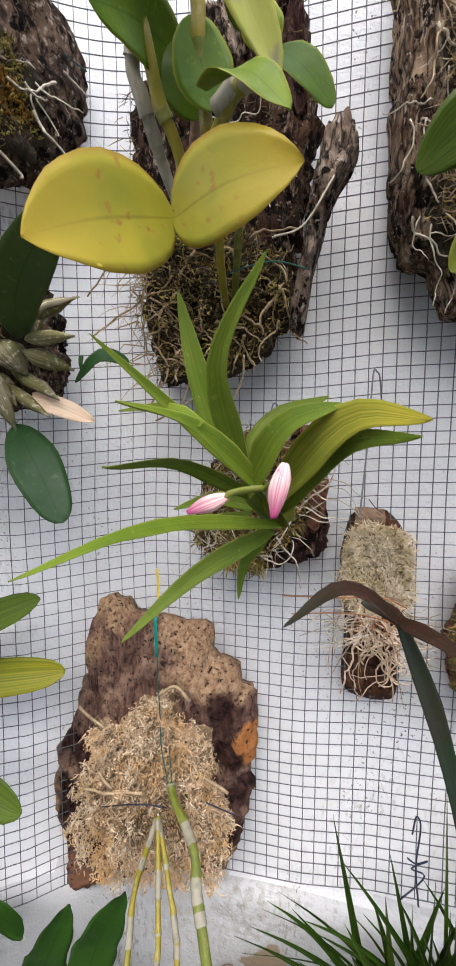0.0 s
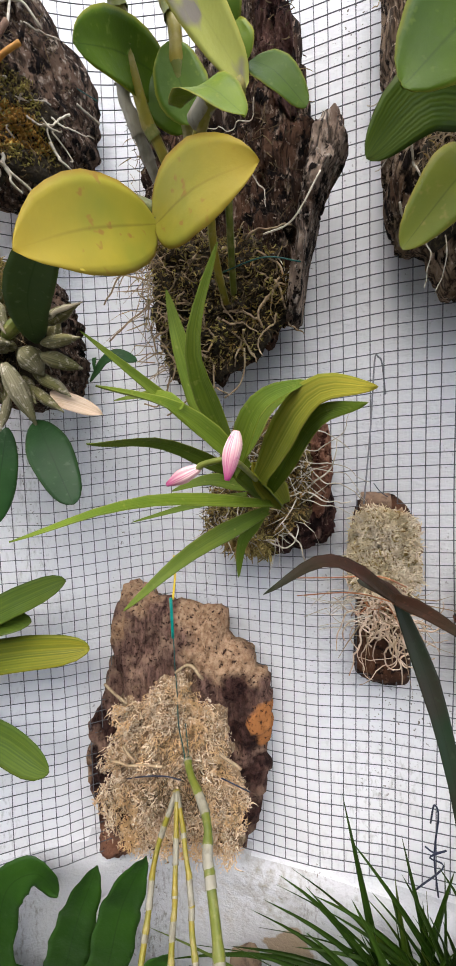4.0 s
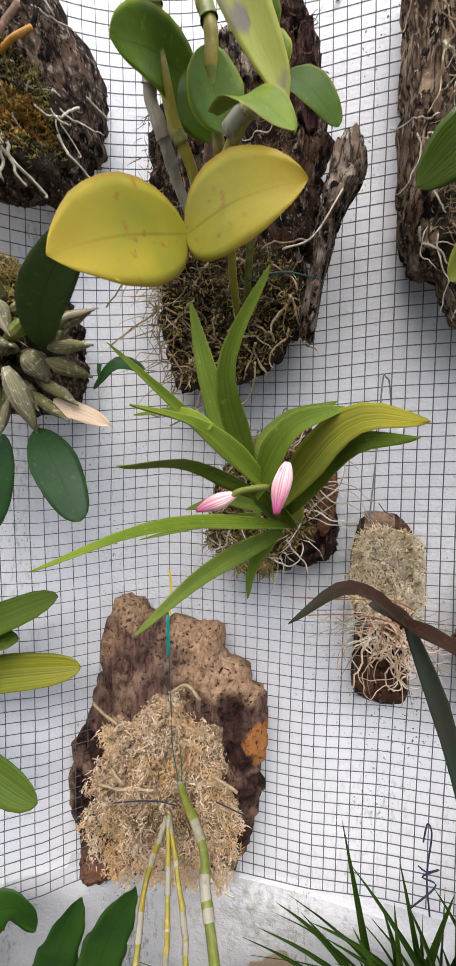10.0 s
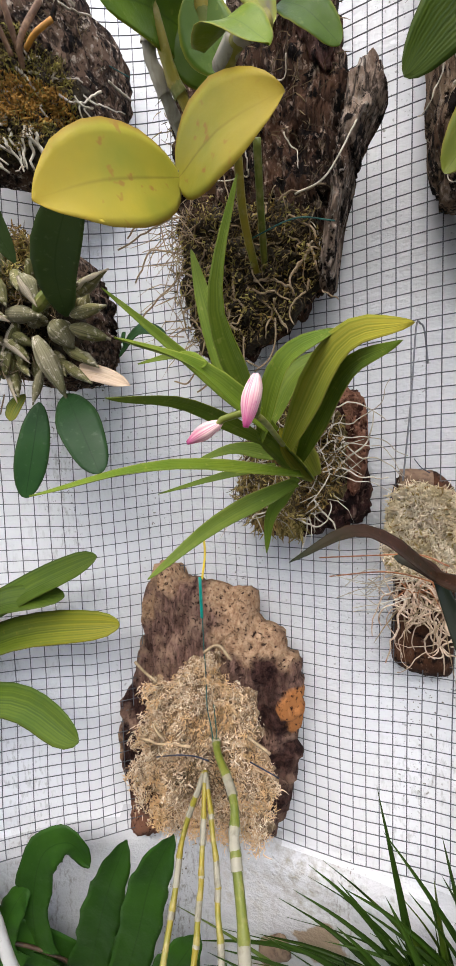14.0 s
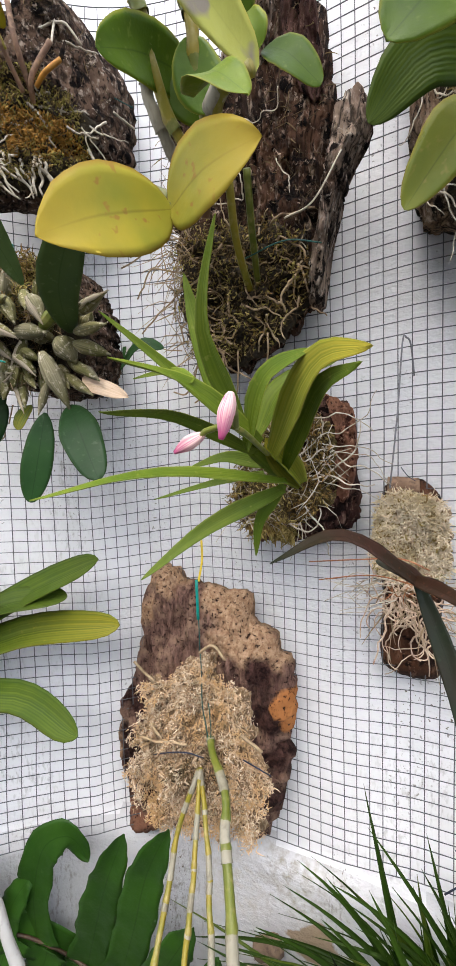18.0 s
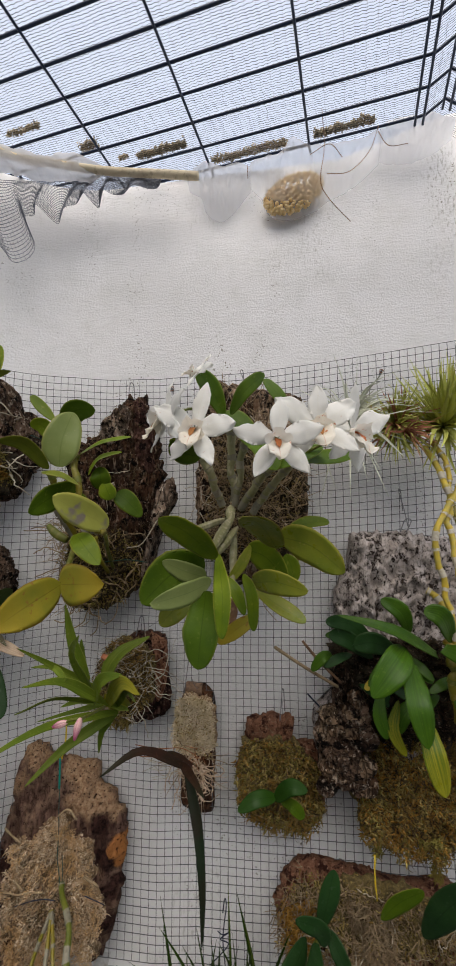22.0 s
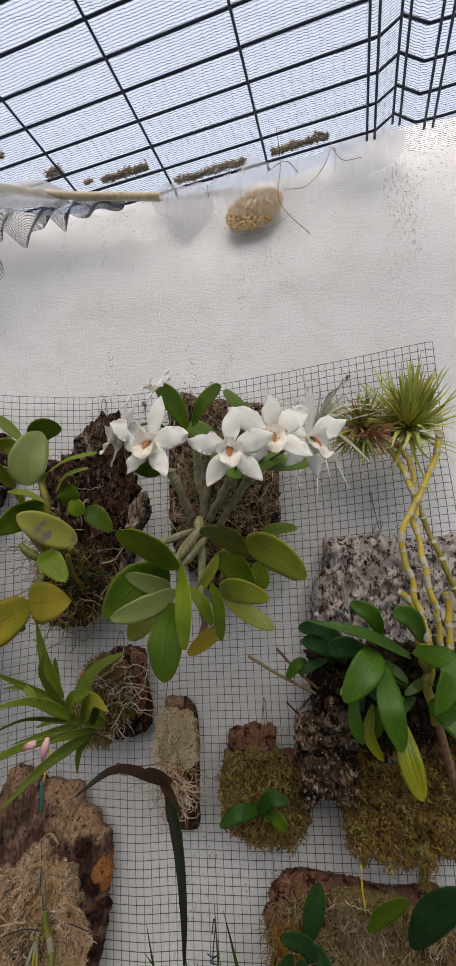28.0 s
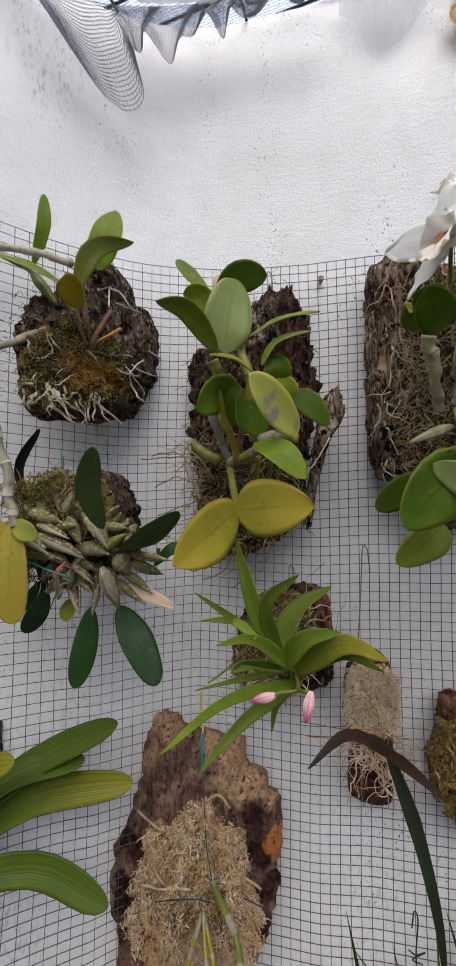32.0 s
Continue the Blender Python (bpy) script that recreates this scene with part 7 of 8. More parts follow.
o = thing("mounted_orchid", (0.254, -0.020, 1.580), "orchid with big white flowers and broad leaves on bark", "orchid", "mounted orchids")
O_OUT = [(0.166, 1.888), (0.186, 1.900), (0.200, 1.898), (0.221, 1.888), (0.262, 1.882), (0.301, 1.870), (0.336, 1.862), (0.346, 1.819), (0.346, 1.748), (0.345, 1.663), (0.330, 1.597), (0.285, 1.556), (0.239, 1.552), (0.216, 1.566), (0.205, 1.585), (0.199, 1.601), (0.176, 1.611), (0.166, 1.640), (0.163, 1.690), (0.162, 1.763), (0.162, 1.840)]
so = Slab(o, O_OUT, -0.052, 0.0, BARK_O, 0.013, (50, 10), 0.005, 0.4, 35, label="furrowed grey-brown bark slab")
O_MOSS = [(0.200, 1.807), (0.256, 1.811), (0.337, 1.785), (0.339, 1.681), (0.318, 1.614), (0.245, 1.598), (0.188, 1.624)]
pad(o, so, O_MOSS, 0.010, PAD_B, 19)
rnd = random.Random(111)
fibres(o, area_points(so, O_MOSS, 2200, rnd, 0.009), 0.012, 0.0004, ROOT_T, 112)
fibres(o, area_points(so, O_MOSS, 900, rnd, 0.009), 0.010, 0.0004, MOSS_B, 113)
fibres(o, area_points(so, O_MOSS, 900, rnd, 0.009), 0.010, 0.0004, MOSS_Y, 114)
fibres(o, area_points(so, O_MOSS, 420, rnd, 0.009), 0.032, 0.0006, ROOT_T, 117, 0.3, 0.2)
roots(o, so, O_OUT, 46, 0.07, 0.0008, ROOT_T, 115, -1.57, 0.7, 0.012, 0.3)
roots(o, so, O_OUT, 14, 0.06, 0.0007, ROOT_W, 118, -1.2, 1.0, 0.012, 0.25)
roots(o, so, [(0.168, 1.820), (0.204, 1.816), (0.196, 1.615), (0.162, 1.634)], 12, 0.06, 0.0009, ROOT_W, 116, -1.57, 0.5, 0.006)
for q0, q1, r in (((0.222, -0.110, 1.675), (0.203, -0.150, 1.738), 0.0085), ((0.238, -0.110, 1.680), (0.240, -0.150, 1.800), 0.0090), ((0.241, -0.120, 1.674), (0.262, -0.160, 1.766), 0.0075),
                  ((0.250, -0.120, 1.670), (0.296, -0.180, 1.725), 0.0085), ((0.266, -0.120, 1.664), (0.324, -0.170, 1.730), 0.008), ((0.237, -0.130, 1.657), (0.227, -0.240, 1.611), 0.0075),
                  ((0.247, -0.140, 1.644), (0.228, -0.220, 1.606), 0.0065), ((0.231, -0.120, 1.657), (0.174, -0.200, 1.629), 0.006), ((0.244, -0.120, 1.657), (0.300, -0.130, 1.620), 0.005), ((0.243, -0.140, 1.640), (0.245, -0.180, 1.560), 0.006),
                  ((0.235, -0.120, 1.674), (0.239, -0.150, 1.648), 0.008)):
    if r > 0.007 and q1[2] > q0[2]:
        q0, q1 = Vector(q0), Vector(q1)
        cane(o, [q0, q0.lerp(q1, 0.5) + Vector((0, -0.004, 0.002)), q1], r * 0.62, 4, STEM_GR, STEM_P, "pseudobulb", -0.25, long=(0,))
    else:
        bulb(o, q0, q1, r * 0.75, STEM_GR, seed=r * 1000)
blade(o, [(0.234, -0.241, 1.609), (0.214, -0.275, 1.636), (0.189, -0.295, 1.651)], 0.0375, L_GREEN, "egg", None, 0.12)
blade(o, [(0.218, -0.212, 1.598), (0.190, -0.236, 1.594), (0.157, -0.250, 1.561)], 0.0500, L_MID, "egg", None, 0.12)
blade(o, [(0.205, -0.185, 1.592), (0.172, -0.205, 1.590), (0.146, -0.200, 1.573)], 0.0300, L_BROAD, "egg", None, 0.12)
blade(o, [(0.226, -0.216, 1.581), (0.205, -0.255, 1.573), (0.180, -0.289, 1.568)], 0.0309, L_PALE, "egg", None, 0.12, label="pale leaf underside")
blade(o, [(0.222, -0.226, 1.588), (0.204, -0.238, 1.594), (0.178, -0.246, 1.606)], 0.0263, L_PALE, "egg", None, 0.12, label="pale leaf underside")
blade(o, [(0.223, -0.225, 1.572), (0.222, -0.246, 1.534), (0.218, -0.244, 1.495)], 0.0420, L_UP, "egg", None, 0.12)
blade(o, [(0.236, -0.228, 1.614), (0.247, -0.262, 1.575), (0.247, -0.266, 1.532)], 0.0199, L_GREEN, "oval", (-0.3, -0.9, 0.1), 0.2)
blade(o, [(0.300, -0.172, 1.618), (0.284, -0.215, 1.645), (0.265, -0.246, 1.654)], 0.0429, L_OLIVE, "egg", None, 0.12)
blade(o, [(0.304, -0.172, 1.632), (0.340, -0.208, 1.622), (0.373, -0.225, 1.595)], 0.0463, L_OLIVE, "egg", None, 0.12)
blade(o, [(0.304, -0.120, 1.632), (0.338, -0.120, 1.649), (0.369, -0.120, 1.651)], 0.0235, L_GREEN, "oval", (0, -0.7, 0.7), 0.2)
blade(o, [(0.270, -0.182, 1.577), (0.299, -0.220, 1.583), (0.333, -0.243, 1.577)], 0.0304, L_OLIVE, "egg", None, 0.12)
blade(o, [(0.273, -0.160, 1.565), (0.302, -0.172, 1.549), (0.333, -0.176, 1.532)], 0.0213, L_OLIVE, "oval", (0, -0.8, 0.6), 0.2)
blade(o, [(0.261, -0.150, 1.615), (0.286, -0.160, 1.606), (0.311, -0.160, 1.577)], 0.0388, L_GREEN, "egg", None, 0.12)
blade(o, [(0.266, -0.160, 1.621), (0.256, -0.170, 1.599), (0.240, -0.170, 1.576)], 0.0153, L_OLIVE, "oval", (0.6, -0.8, 0.2), 0.2)
blade(o, [(0.235, -0.200, 1.587), (0.252, -0.210, 1.572), (0.263, -0.200, 1.543)], 0.0154, L_GREEN, "oval", (0.5, -0.9, 0.2), 0.2)
blade(o, [(0.259, -0.180, 1.587), (0.272, -0.200, 1.564), (0.273, -0.200, 1.525)], 0.0170, L_GREEN, "oval", (-0.4, -0.9, 0.2), 0.2)
blade(o, [(0.274, -0.170, 1.536), (0.255, -0.180, 1.525), (0.228, -0.180, 1.505)], 0.0190, L_YELLOW, "oval", (0.3, -0.9, 0.3), 0.2)
blade(o, [(0.310, -0.140, 1.609), (0.317, -0.140, 1.594), (0.321, -0.140, 1.574)], 0.0224, L_GREEN, "oval")
blade(o, [(0.197, -0.200, 1.562), (0.184, -0.210, 1.550), (0.162, -0.200, 1.528)], 0.0295, L_OLIVE, "egg")
blade(o, [(0.238, -0.150, 1.555), (0.244, -0.150, 1.536), (0.235, -0.150, 1.514)], 0.0094, STEM_BR, "oval", name="bract")
blade(o, [(0.232, -0.165, 1.790), (0.220, -0.190, 1.818), (0.204, -0.204, 1.839)], 0.0278, L_UP, "oval", (0.3, -0.9, 0.1))
blade(o, [(0.244, -0.185, 1.786), (0.265, -0.212, 1.805), (0.290, -0.229, 1.818)], 0.0270, L_UP, "oval", (-0.3, -0.9, 0.2))
blade(o, [(0.317, -0.180, 1.789), (0.304, -0.185, 1.808), (0.287, -0.183, 1.831)], 0.0188, L_UP, "oval", (0.4, -0.9, 0.1))
blade(o, [(0.228, -0.160, 1.796), (0.253, -0.170, 1.780), (0.275, -0.180, 1.741)], 0.0308, L_UP, "oval", (0.2, -0.9, 0.3))
blade(o, [(0.262, -0.160, 1.760), (0.283, -0.180, 1.745), (0.301, -0.190, 1.712)], 0.0328, L_UP, "oval", (0.2, -0.9, 0.3))
blade(o, [(0.296, -0.180, 1.717), (0.326, -0.180, 1.729), (0.358, -0.170, 1.744)], 0.0277, L_UP, "oval", (0, -0.8, 0.6))
blade(o, [(0.298, -0.170, 1.767), (0.310, -0.180, 1.789), (0.321, -0.180, 1.805)], 0.0220, L_UP, "oval")
blade(o, [(0.324, -0.170, 1.728), (0.373, -0.160, 1.732), (0.406, -0.150, 1.745)], 0.0286, L_UP, "oval", (0, -0.8, 0.6))
blade(o, [(0.175, -0.180, 1.734), (0.189, -0.200, 1.746), (0.176, -0.220, 1.747)], 0.0337, L_GREEN, "egg", None)
blade(o, [(0.209, -0.190, 1.732), (0.193, -0.210, 1.732), (0.181, -0.230, 1.744)], 0.0343, L_MID, "egg", None)
for pts in ([(0.219, -0.160, 1.779), (0.219, -0.220, 1.770), (0.221, -0.278, 1.745)], [(0.219, -0.160, 1.779), (0.203, -0.215, 1.785), (0.188, -0.264, 1.762)], [(0.296, -0.180, 1.725), (0.306, -0.230, 1.732), (0.304, -0.282, 1.729)], [(0.324, -0.170, 1.730), (0.342, -0.205, 1.748), (0.346, -0.252, 1.749)], [(0.324, -0.170, 1.730), (0.368, -0.190, 1.748), (0.385, -0.214, 1.750)]):
    tube("flower_stem", pts, 0.0019, STEM_G, o, 14, 7)
flower(o, (0.221, -0.282, 1.743), (0.02, -1, 0.1), (0.08, 0, 1), 0.067, 1)
flower(o, (0.187, -0.268, 1.760), (-0.75, -0.65, 0.0), (0.0, 0, 1), 0.068, 2)
flower(o, (0.304, -0.286, 1.728), (0.15, -1, 0.1), (0.0, 0, 1), 0.067, 3)
flower(o, (0.346, -0.256, 1.748), (0.1, -1, 0.05), (-0.1, 0, 1), 0.072, 4)
flower(o, (0.386, -0.218, 1.750), (0.6, -0.75, 0.0), (0.1, 0, 1), 0.076, 5)
flower(o, (0.208, -0.212, 1.832), (-0.7, -0.5, 0.5), (0.3, 0, 1), 0.042, 6)
hook(o, (0.237, 0.000, 1.923), (0.246, -0.030, 1.878), 0.003)

# ---------------------------------------------------------------- air plants


def air_plant(name, label, centre, n, length, width, mats, seed, face=(0, -1, 0.3), spread=1.3, curl=0.5):
    ob = thing(name, centre, label, "air plant", "air plants")
    rnd = random.Random(seed)
    c, f = Vector(centre), Vector(face).normalized()
    for k in range(n):
        d = (f + Vector((rnd.gauss(0, 1), rnd.gauss(0, 0.6), rnd.gauss(0, 1))) * spread * 0.7).normalized()
        if d.y > 0.15:
            d.y = -d.y * 0.3
        ln = length * rnd.uniform(0.6, 1.2)
        sag = Vector((rnd.gauss(0, 0.25), rnd.gauss(0, 0.2), rnd.gauss(-curl, 0.4)))
        pts = [c, c + d * ln * 0.5 + sag * ln * 0.03, c + d * ln + sag * ln * 0.35]
        for q in pts[1:]:
            q.y = min(q.y, -0.008)
        blade(ob, pts, width * rnd.uniform(0.7, 1.3), mats[0] if (k % 4 or len(mats) == 1) else mats[1], "blade", f, 0.4, thick=0.0004)
    return ob


air_plant("air_plant", "spiky bright green air plant on the wire mesh", (0.545, -0.050, 1.795), 230, 0.085, 0.0095, (TIL_G, TIL_G), 121, (0.0, -0.6, 0.75), 1.5, -0.1)
air_plant("air_plant", "round air plant with a rosy brown heart", (0.481, -0.045, 1.800), 220, 0.06, 0.006, (TIL_G, TIL_R), 122, (0.0, -1, 0.0), 2.4, 0.2)
air_plant("air_plant", "rosy brown air plant heart with stiff leaves", (0.482, -0.080, 1.782), 40, 0.042, 0.004, (TIL_R,), 123, (0.5, -1, -0.1), 0.6, 0.3)
air_plant("air_plant", "silver-grey air plant with long curling leaves", (0.409, -0.050, 1.810), 60, 0.1, 0.0058, (TIL_S,), 124, (0.35, -0.6, 0.25), 1.6, 0.7)
air_plant("air_plant", "grey-green air plant behind the white flowers", (0.355, -0.060, 1.788), 14, 0.075, 0.004, (TIL_S,), 125, (0, -0.7, 0.3), 1.4, 0.5)

# ---------------------------------------------------------------- grey cork slab with golden canes, glossy leaves and hanging moss
g_ = thing("mounted_orchid", (0.474, -0.030, 1.200), "golden-caned orchid with glossy leaves on grey cork and moss", "orchid", "mounted orchids")
G_OUT = [(0.410, 1.637), (0.440, 1.638), (0.475, 1.640), (0.525, 1.634), (0.577, 1.630), (0.636, 1.626), (0.630, 1.467), (0.604, 1.349), (0.490, 1.311), (0.425, 1.320), (0.407, 1.300), (0.384, 1.282), (0.359, 1.298), (0.347, 1.329), (0.347, 1.369), (0.374, 1.396), (0.371, 1.446), (0.381, 1.510), (0.386, 1.557), (0.405, 1.598)]
sg = Slab(g_, G_OUT, -0.045, 0.0, CORK_GREY, 0.008, (80, 50), 0.005, 0.3, 41, label="silver-grey pitted cork slab", step=1.0)
G_BARK = [(0.374, 1.440), (0.395, 1.450), (0.425, 1.420), (0.425, 1.330), (0.407, 1.304), (0.384, 1.286), (0.361, 1.300), (0.350, 1.330), (0.350, 1.367), (0.374, 1.398)]
pad(g_, sg, G_BARK, 0.02, BARK_A, 22, "bark_base", 60)
rnd = random.Random(131)
for k in range(34):
    x, y = rnd.uniform(0, 1), rnd.uniform(0, 1)
    q = Vector((0.358, -0.075, 1.396)).lerp(Vector((0.412, -0.075, 1.415)), x) + Vector((0, 0, -0.11 * y))
    blade(g_, [q + Vector((0, 0.01, 0.008)), q, q + Vector((rnd.uniform(-0.006, 0.006), -0.006, -0.012))], rnd.uniform(0.026, 0.040), BARK_A if k % 3 else BARK_O, "egg", (rnd.uniform(-0.5, 0.5), -0.8, 0.6), -0.3, thick=0.003, wave=0.2, name="bark_scale")
G_MOSS = [(0.408, 1.353), (0.460, 1.363), (0.542, 1.360), (0.613, 1.357), (0.606, 1.235), (0.548, 1.216), (0.506, 1.199), (0.460, 1.202), (0.429, 1.210), (0.411, 1.216), (0.404, 1.274)]
sg2 = Slab(g_, G_MOSS, -0.04, 0.0, PAD_M, 0.020, (46, 46), 0.008, 0.4, 43, name="moss_pad")
fibres(g_, area_points(sg2, G_MOSS, 1500, rnd, 0.006), 0.011, 0.0005, MOSS_G, 136, 0.6, 0.7)
fibres(g_, area_points(sg2, G_MOSS, 5200, rnd, 0.006), 0.0105, 0.0007, MOSS_Y, 132, 0.9, 0.2, curl=1.6)
fibres(g_, area_points(sg2, G_MOSS, 3200, rnd, 0.006), 0.0105, 0.0007, MOSS_O, 133, 0.8, 0.3, curl=1.5)
fibres(g_, area_points(sg2, G_MOSS, 2500, rnd, 0.006), 0.012, 0.0005, MOSS_B, 137, 0.6, 0.5)
for pts, n in (([(0.429, -0.050, 1.240), (0.427, -0.040, 1.196)], 240), ([(0.503, -0.050, 1.231), (0.505, -0.040, 1.174)], 260), ([(0.553, -0.050, 1.235), (0.556, -0.040, 1.178)], 240), ([(0.414, -0.050, 1.298), (0.411, -0.040, 1.217)], 120), ([(0.486, -0.050, 1.230), (0.487, -0.040, 1.201)], 120)):
    fibres(g_, [Vector(pts[0]).lerp(Vector(pts[1]), rnd.random()) + Vector((rnd.gauss(0, 0.003), 0, 0)) for i in range(n)], 0.013, 0.00045, MOSS_G, 134, 0.2, 1.0)
# a dark pad and dark strands behind the leaf cluster
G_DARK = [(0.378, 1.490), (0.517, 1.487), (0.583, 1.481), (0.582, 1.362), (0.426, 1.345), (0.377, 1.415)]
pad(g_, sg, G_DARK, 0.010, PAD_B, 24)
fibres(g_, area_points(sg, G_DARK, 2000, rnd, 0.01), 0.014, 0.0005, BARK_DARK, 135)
cane(g_, [(0.583, -0.070, 1.782), (0.570, -0.080, 1.746), (0.542, -0.100, 1.700), (0.523, -0.110, 1.670), (0.504, -0.120, 1.644), (0.501, -0.120, 1.606), (0.509, -0.120, 1.572), (0.515, -0.120, 1.531), (0.521, -0.110, 1.485)], 0.0047, 12, CANE_Y, CANE_W)
cane(g_, [(0.515, -0.060, 1.762), (0.524, -0.080, 1.729), (0.526, -0.100, 1.696), (0.529, -0.100, 1.671), (0.523, -0.110, 1.638), (0.524, -0.120, 1.599), (0.531, -0.120, 1.554), (0.536, -0.110, 1.515), (0.539, -0.100, 1.476)], 0.0047, 12, CANE_Y, CANE_W)
cane(g_, [(0.524, -0.060, 1.772), (0.534, -0.080, 1.736), (0.535, -0.090, 1.701), (0.531, -0.100, 1.675)], 0.0042, 5, CANE_Y, CANE_W)
cane(g_, [(0.536, -0.090, 1.676), (0.541, -0.100, 1.638), (0.555, -0.110, 1.591), (0.568, -0.110, 1.524), (0.558, -0.100, 1.477)], 0.0042, 7, STEM_Y, CANE_W)
cane(g_, [(0.497, -0.090, 1.560), (0.510, -0.100, 1.548), (0.520, -0.110, 1.522), (0.530, -0.100, 1.483)], 0.0048, 4, CANE_Y, CANE_W)
cane(g_, [(0.553, -0.100, 1.559), (0.551, -0.100, 1.499), (0.549, -0.090, 1.444)], 0.005, 4, CANE_Y, CANE_W)
cane(g_, [(0.514, -0.110, 1.500), (0.516, -0.110, 1.456), (0.523, -0.100, 1.400)], 0.0075, 4, STEM_Y, STEM_G)
blade(g_, [(0.501, -0.100, 1.480), (0.438, -0.140, 1.518), (0.374, -0.140, 1.534)], 0.0221, L_GLOSS, "lance", (0, -0.7, 0.7), 0.25)
blade(g_, [(0.458, -0.120, 1.492), (0.437, -0.150, 1.479), (0.408, -0.160, 1.446)], 0.0368, L_GLOSS, "egg", (0.1, -0.9, 0.4), 0.15)
blade(g_, [(0.463, -0.120, 1.474), (0.459, -0.160, 1.440), (0.467, -0.160, 1.394)], 0.0298, L_GLOSS, "strap", (0.1, -0.9, 0.3), 0.15)
blade(g_, [(0.475, -0.120, 1.417), (0.475, -0.150, 1.384), (0.485, -0.150, 1.340)], 0.0269, L_GLOSSY, "oval", (0.1, -0.9, 0.3), 0.15)
blade(g_, [(0.503, -0.120, 1.494), (0.531, -0.160, 1.483), (0.504, -0.170, 1.437)], 0.0318, L_GLOSS, "strap", (0.1, -0.9, 0.4), 0.15)
blade(g_, [(0.426, -0.120, 1.443), (0.421, -0.130, 1.415), (0.429, -0.130, 1.388)], 0.0166, L_GLOSS, "oval")
blade(g_, [(0.446, -0.120, 1.430), (0.436, -0.130, 1.399), (0.450, -0.130, 1.370)], 0.0142, L_GLOSSY, "oval")
blade(g_, [(0.467, -0.110, 1.508), (0.452, -0.130, 1.539), (0.428, -0.130, 1.553)], 0.0210, L_GLOSS, "oval")
blade(g_, [(0.517, -0.110, 1.499), (0.497, -0.140, 1.535), (0.476, -0.140, 1.543)], 0.0242, L_GLOSS, "oval")
blade(g_, [(0.423, -0.090, 1.470), (0.389, -0.110, 1.498), (0.365, -0.110, 1.503)], 0.0227, L_DARK, "oval")
blade(g_, [(0.424, -0.090, 1.490), (0.393, -0.110, 1.517), (0.361, -0.110, 1.520)], 0.0212, L_DARK, "oval")
blade(g_, [(0.455, -0.090, 1.479), (0.420, -0.110, 1.495), (0.396, -0.110, 1.490)], 0.0274, L_DARK, "oval")
blade(g_, [(0.512, -0.120, 1.433), (0.532, -0.150, 1.426), (0.560, -0.160, 1.389)], 0.0376, L_GLOSS, "oval", (-0.1, -0.9, 0.4))
blade(g_, [(0.521, -0.120, 1.448), (0.545, -0.150, 1.473), (0.573, -0.160, 1.465)], 0.0287, L_GLOSS, "oval")
blade(g_, [(0.489, -0.100, 1.431), (0.453, -0.120, 1.416), (0.444, -0.120, 1.391)], 0.0206, L_GLOSS, "oval")
blade(g_, [(0.525, -0.100, 1.508), (0.519, -0.110, 1.480), (0.524, -0.110, 1.495)], 0.0204, L_DARK, "oval")
blade(g_, [(0.370, -0.090, 1.472), (0.357, -0.100, 1.471), (0.342, -0.100, 1.453)], 0.0148, L_GLOSS, "oval")
blade(g_, [(0.430, -0.090, 1.451), (0.420, -0.100, 1.443), (0.410, -0.100, 1.433)], 0.0113, CANE_Y, "oval", name="dry_leaf")
for k in range(16):
    q = Vector((0.425, -0.080, 1.475)) + Vector((rnd.uniform(-0.03, 0.14), 0, rnd.uniform(-0.06, 0.02)))
    dv = Vector((rnd.gauss(0, 1), -0.7, rnd.gauss(-0.2, 0.8))).normalized() * 0.045
    blade(g_, [q, q + dv * 0.5 + Vector((0, -0.005, 0.004)), q + dv], 0.013, L_DARK if k % 2 else L_GLOSS, "oval", (0, -0.8, 0.5))
tube("dead_stem", [(0.294, -0.120, 1.487), (0.332, -0.100, 1.458), (0.379, -0.070, 1.424)], 0.0022, ROOT_T, g_, 10, 6)
tube("dead_stem", [(0.331, -0.100, 1.491), (0.353, -0.090, 1.463), (0.383, -0.070, 1.430)], 0.002, STEM_BR, g_, 10, 6)
tube("dead_stem", [(0.338, -0.050, 1.405), (0.350, -0.050, 1.393), (0.360, -0.050, 1.383)], 0.0012, BLUEW, g_, 8, 6)
tube("dead_stem", [(0.529, -0.090, 1.396), (0.535, -0.090, 1.357), (0.545, -0.080, 1.311)], 0.005, STEM_BR, g_, 10, 8)
tube("tag_stake", [(0.423, -0.050, 1.203), (0.422, -0.050, 1.174), (0.424, -0.050, 1.148)], 0.0011, TAG_Y, g_, 8, 6, label="yellow wire tie")
hook(g_, (0.492, 0.000, 1.707), (0.494, -0.030, 1.647), 0.003, 0.0008)
tube("wire_hook", [(0.485, -0.020, 1.638), (0.496, -0.010, 1.657), (0.505, -0.010, 1.656), (0.494, -0.020, 1.638)], 0.0009, HOOKW, g_, 14, 6)

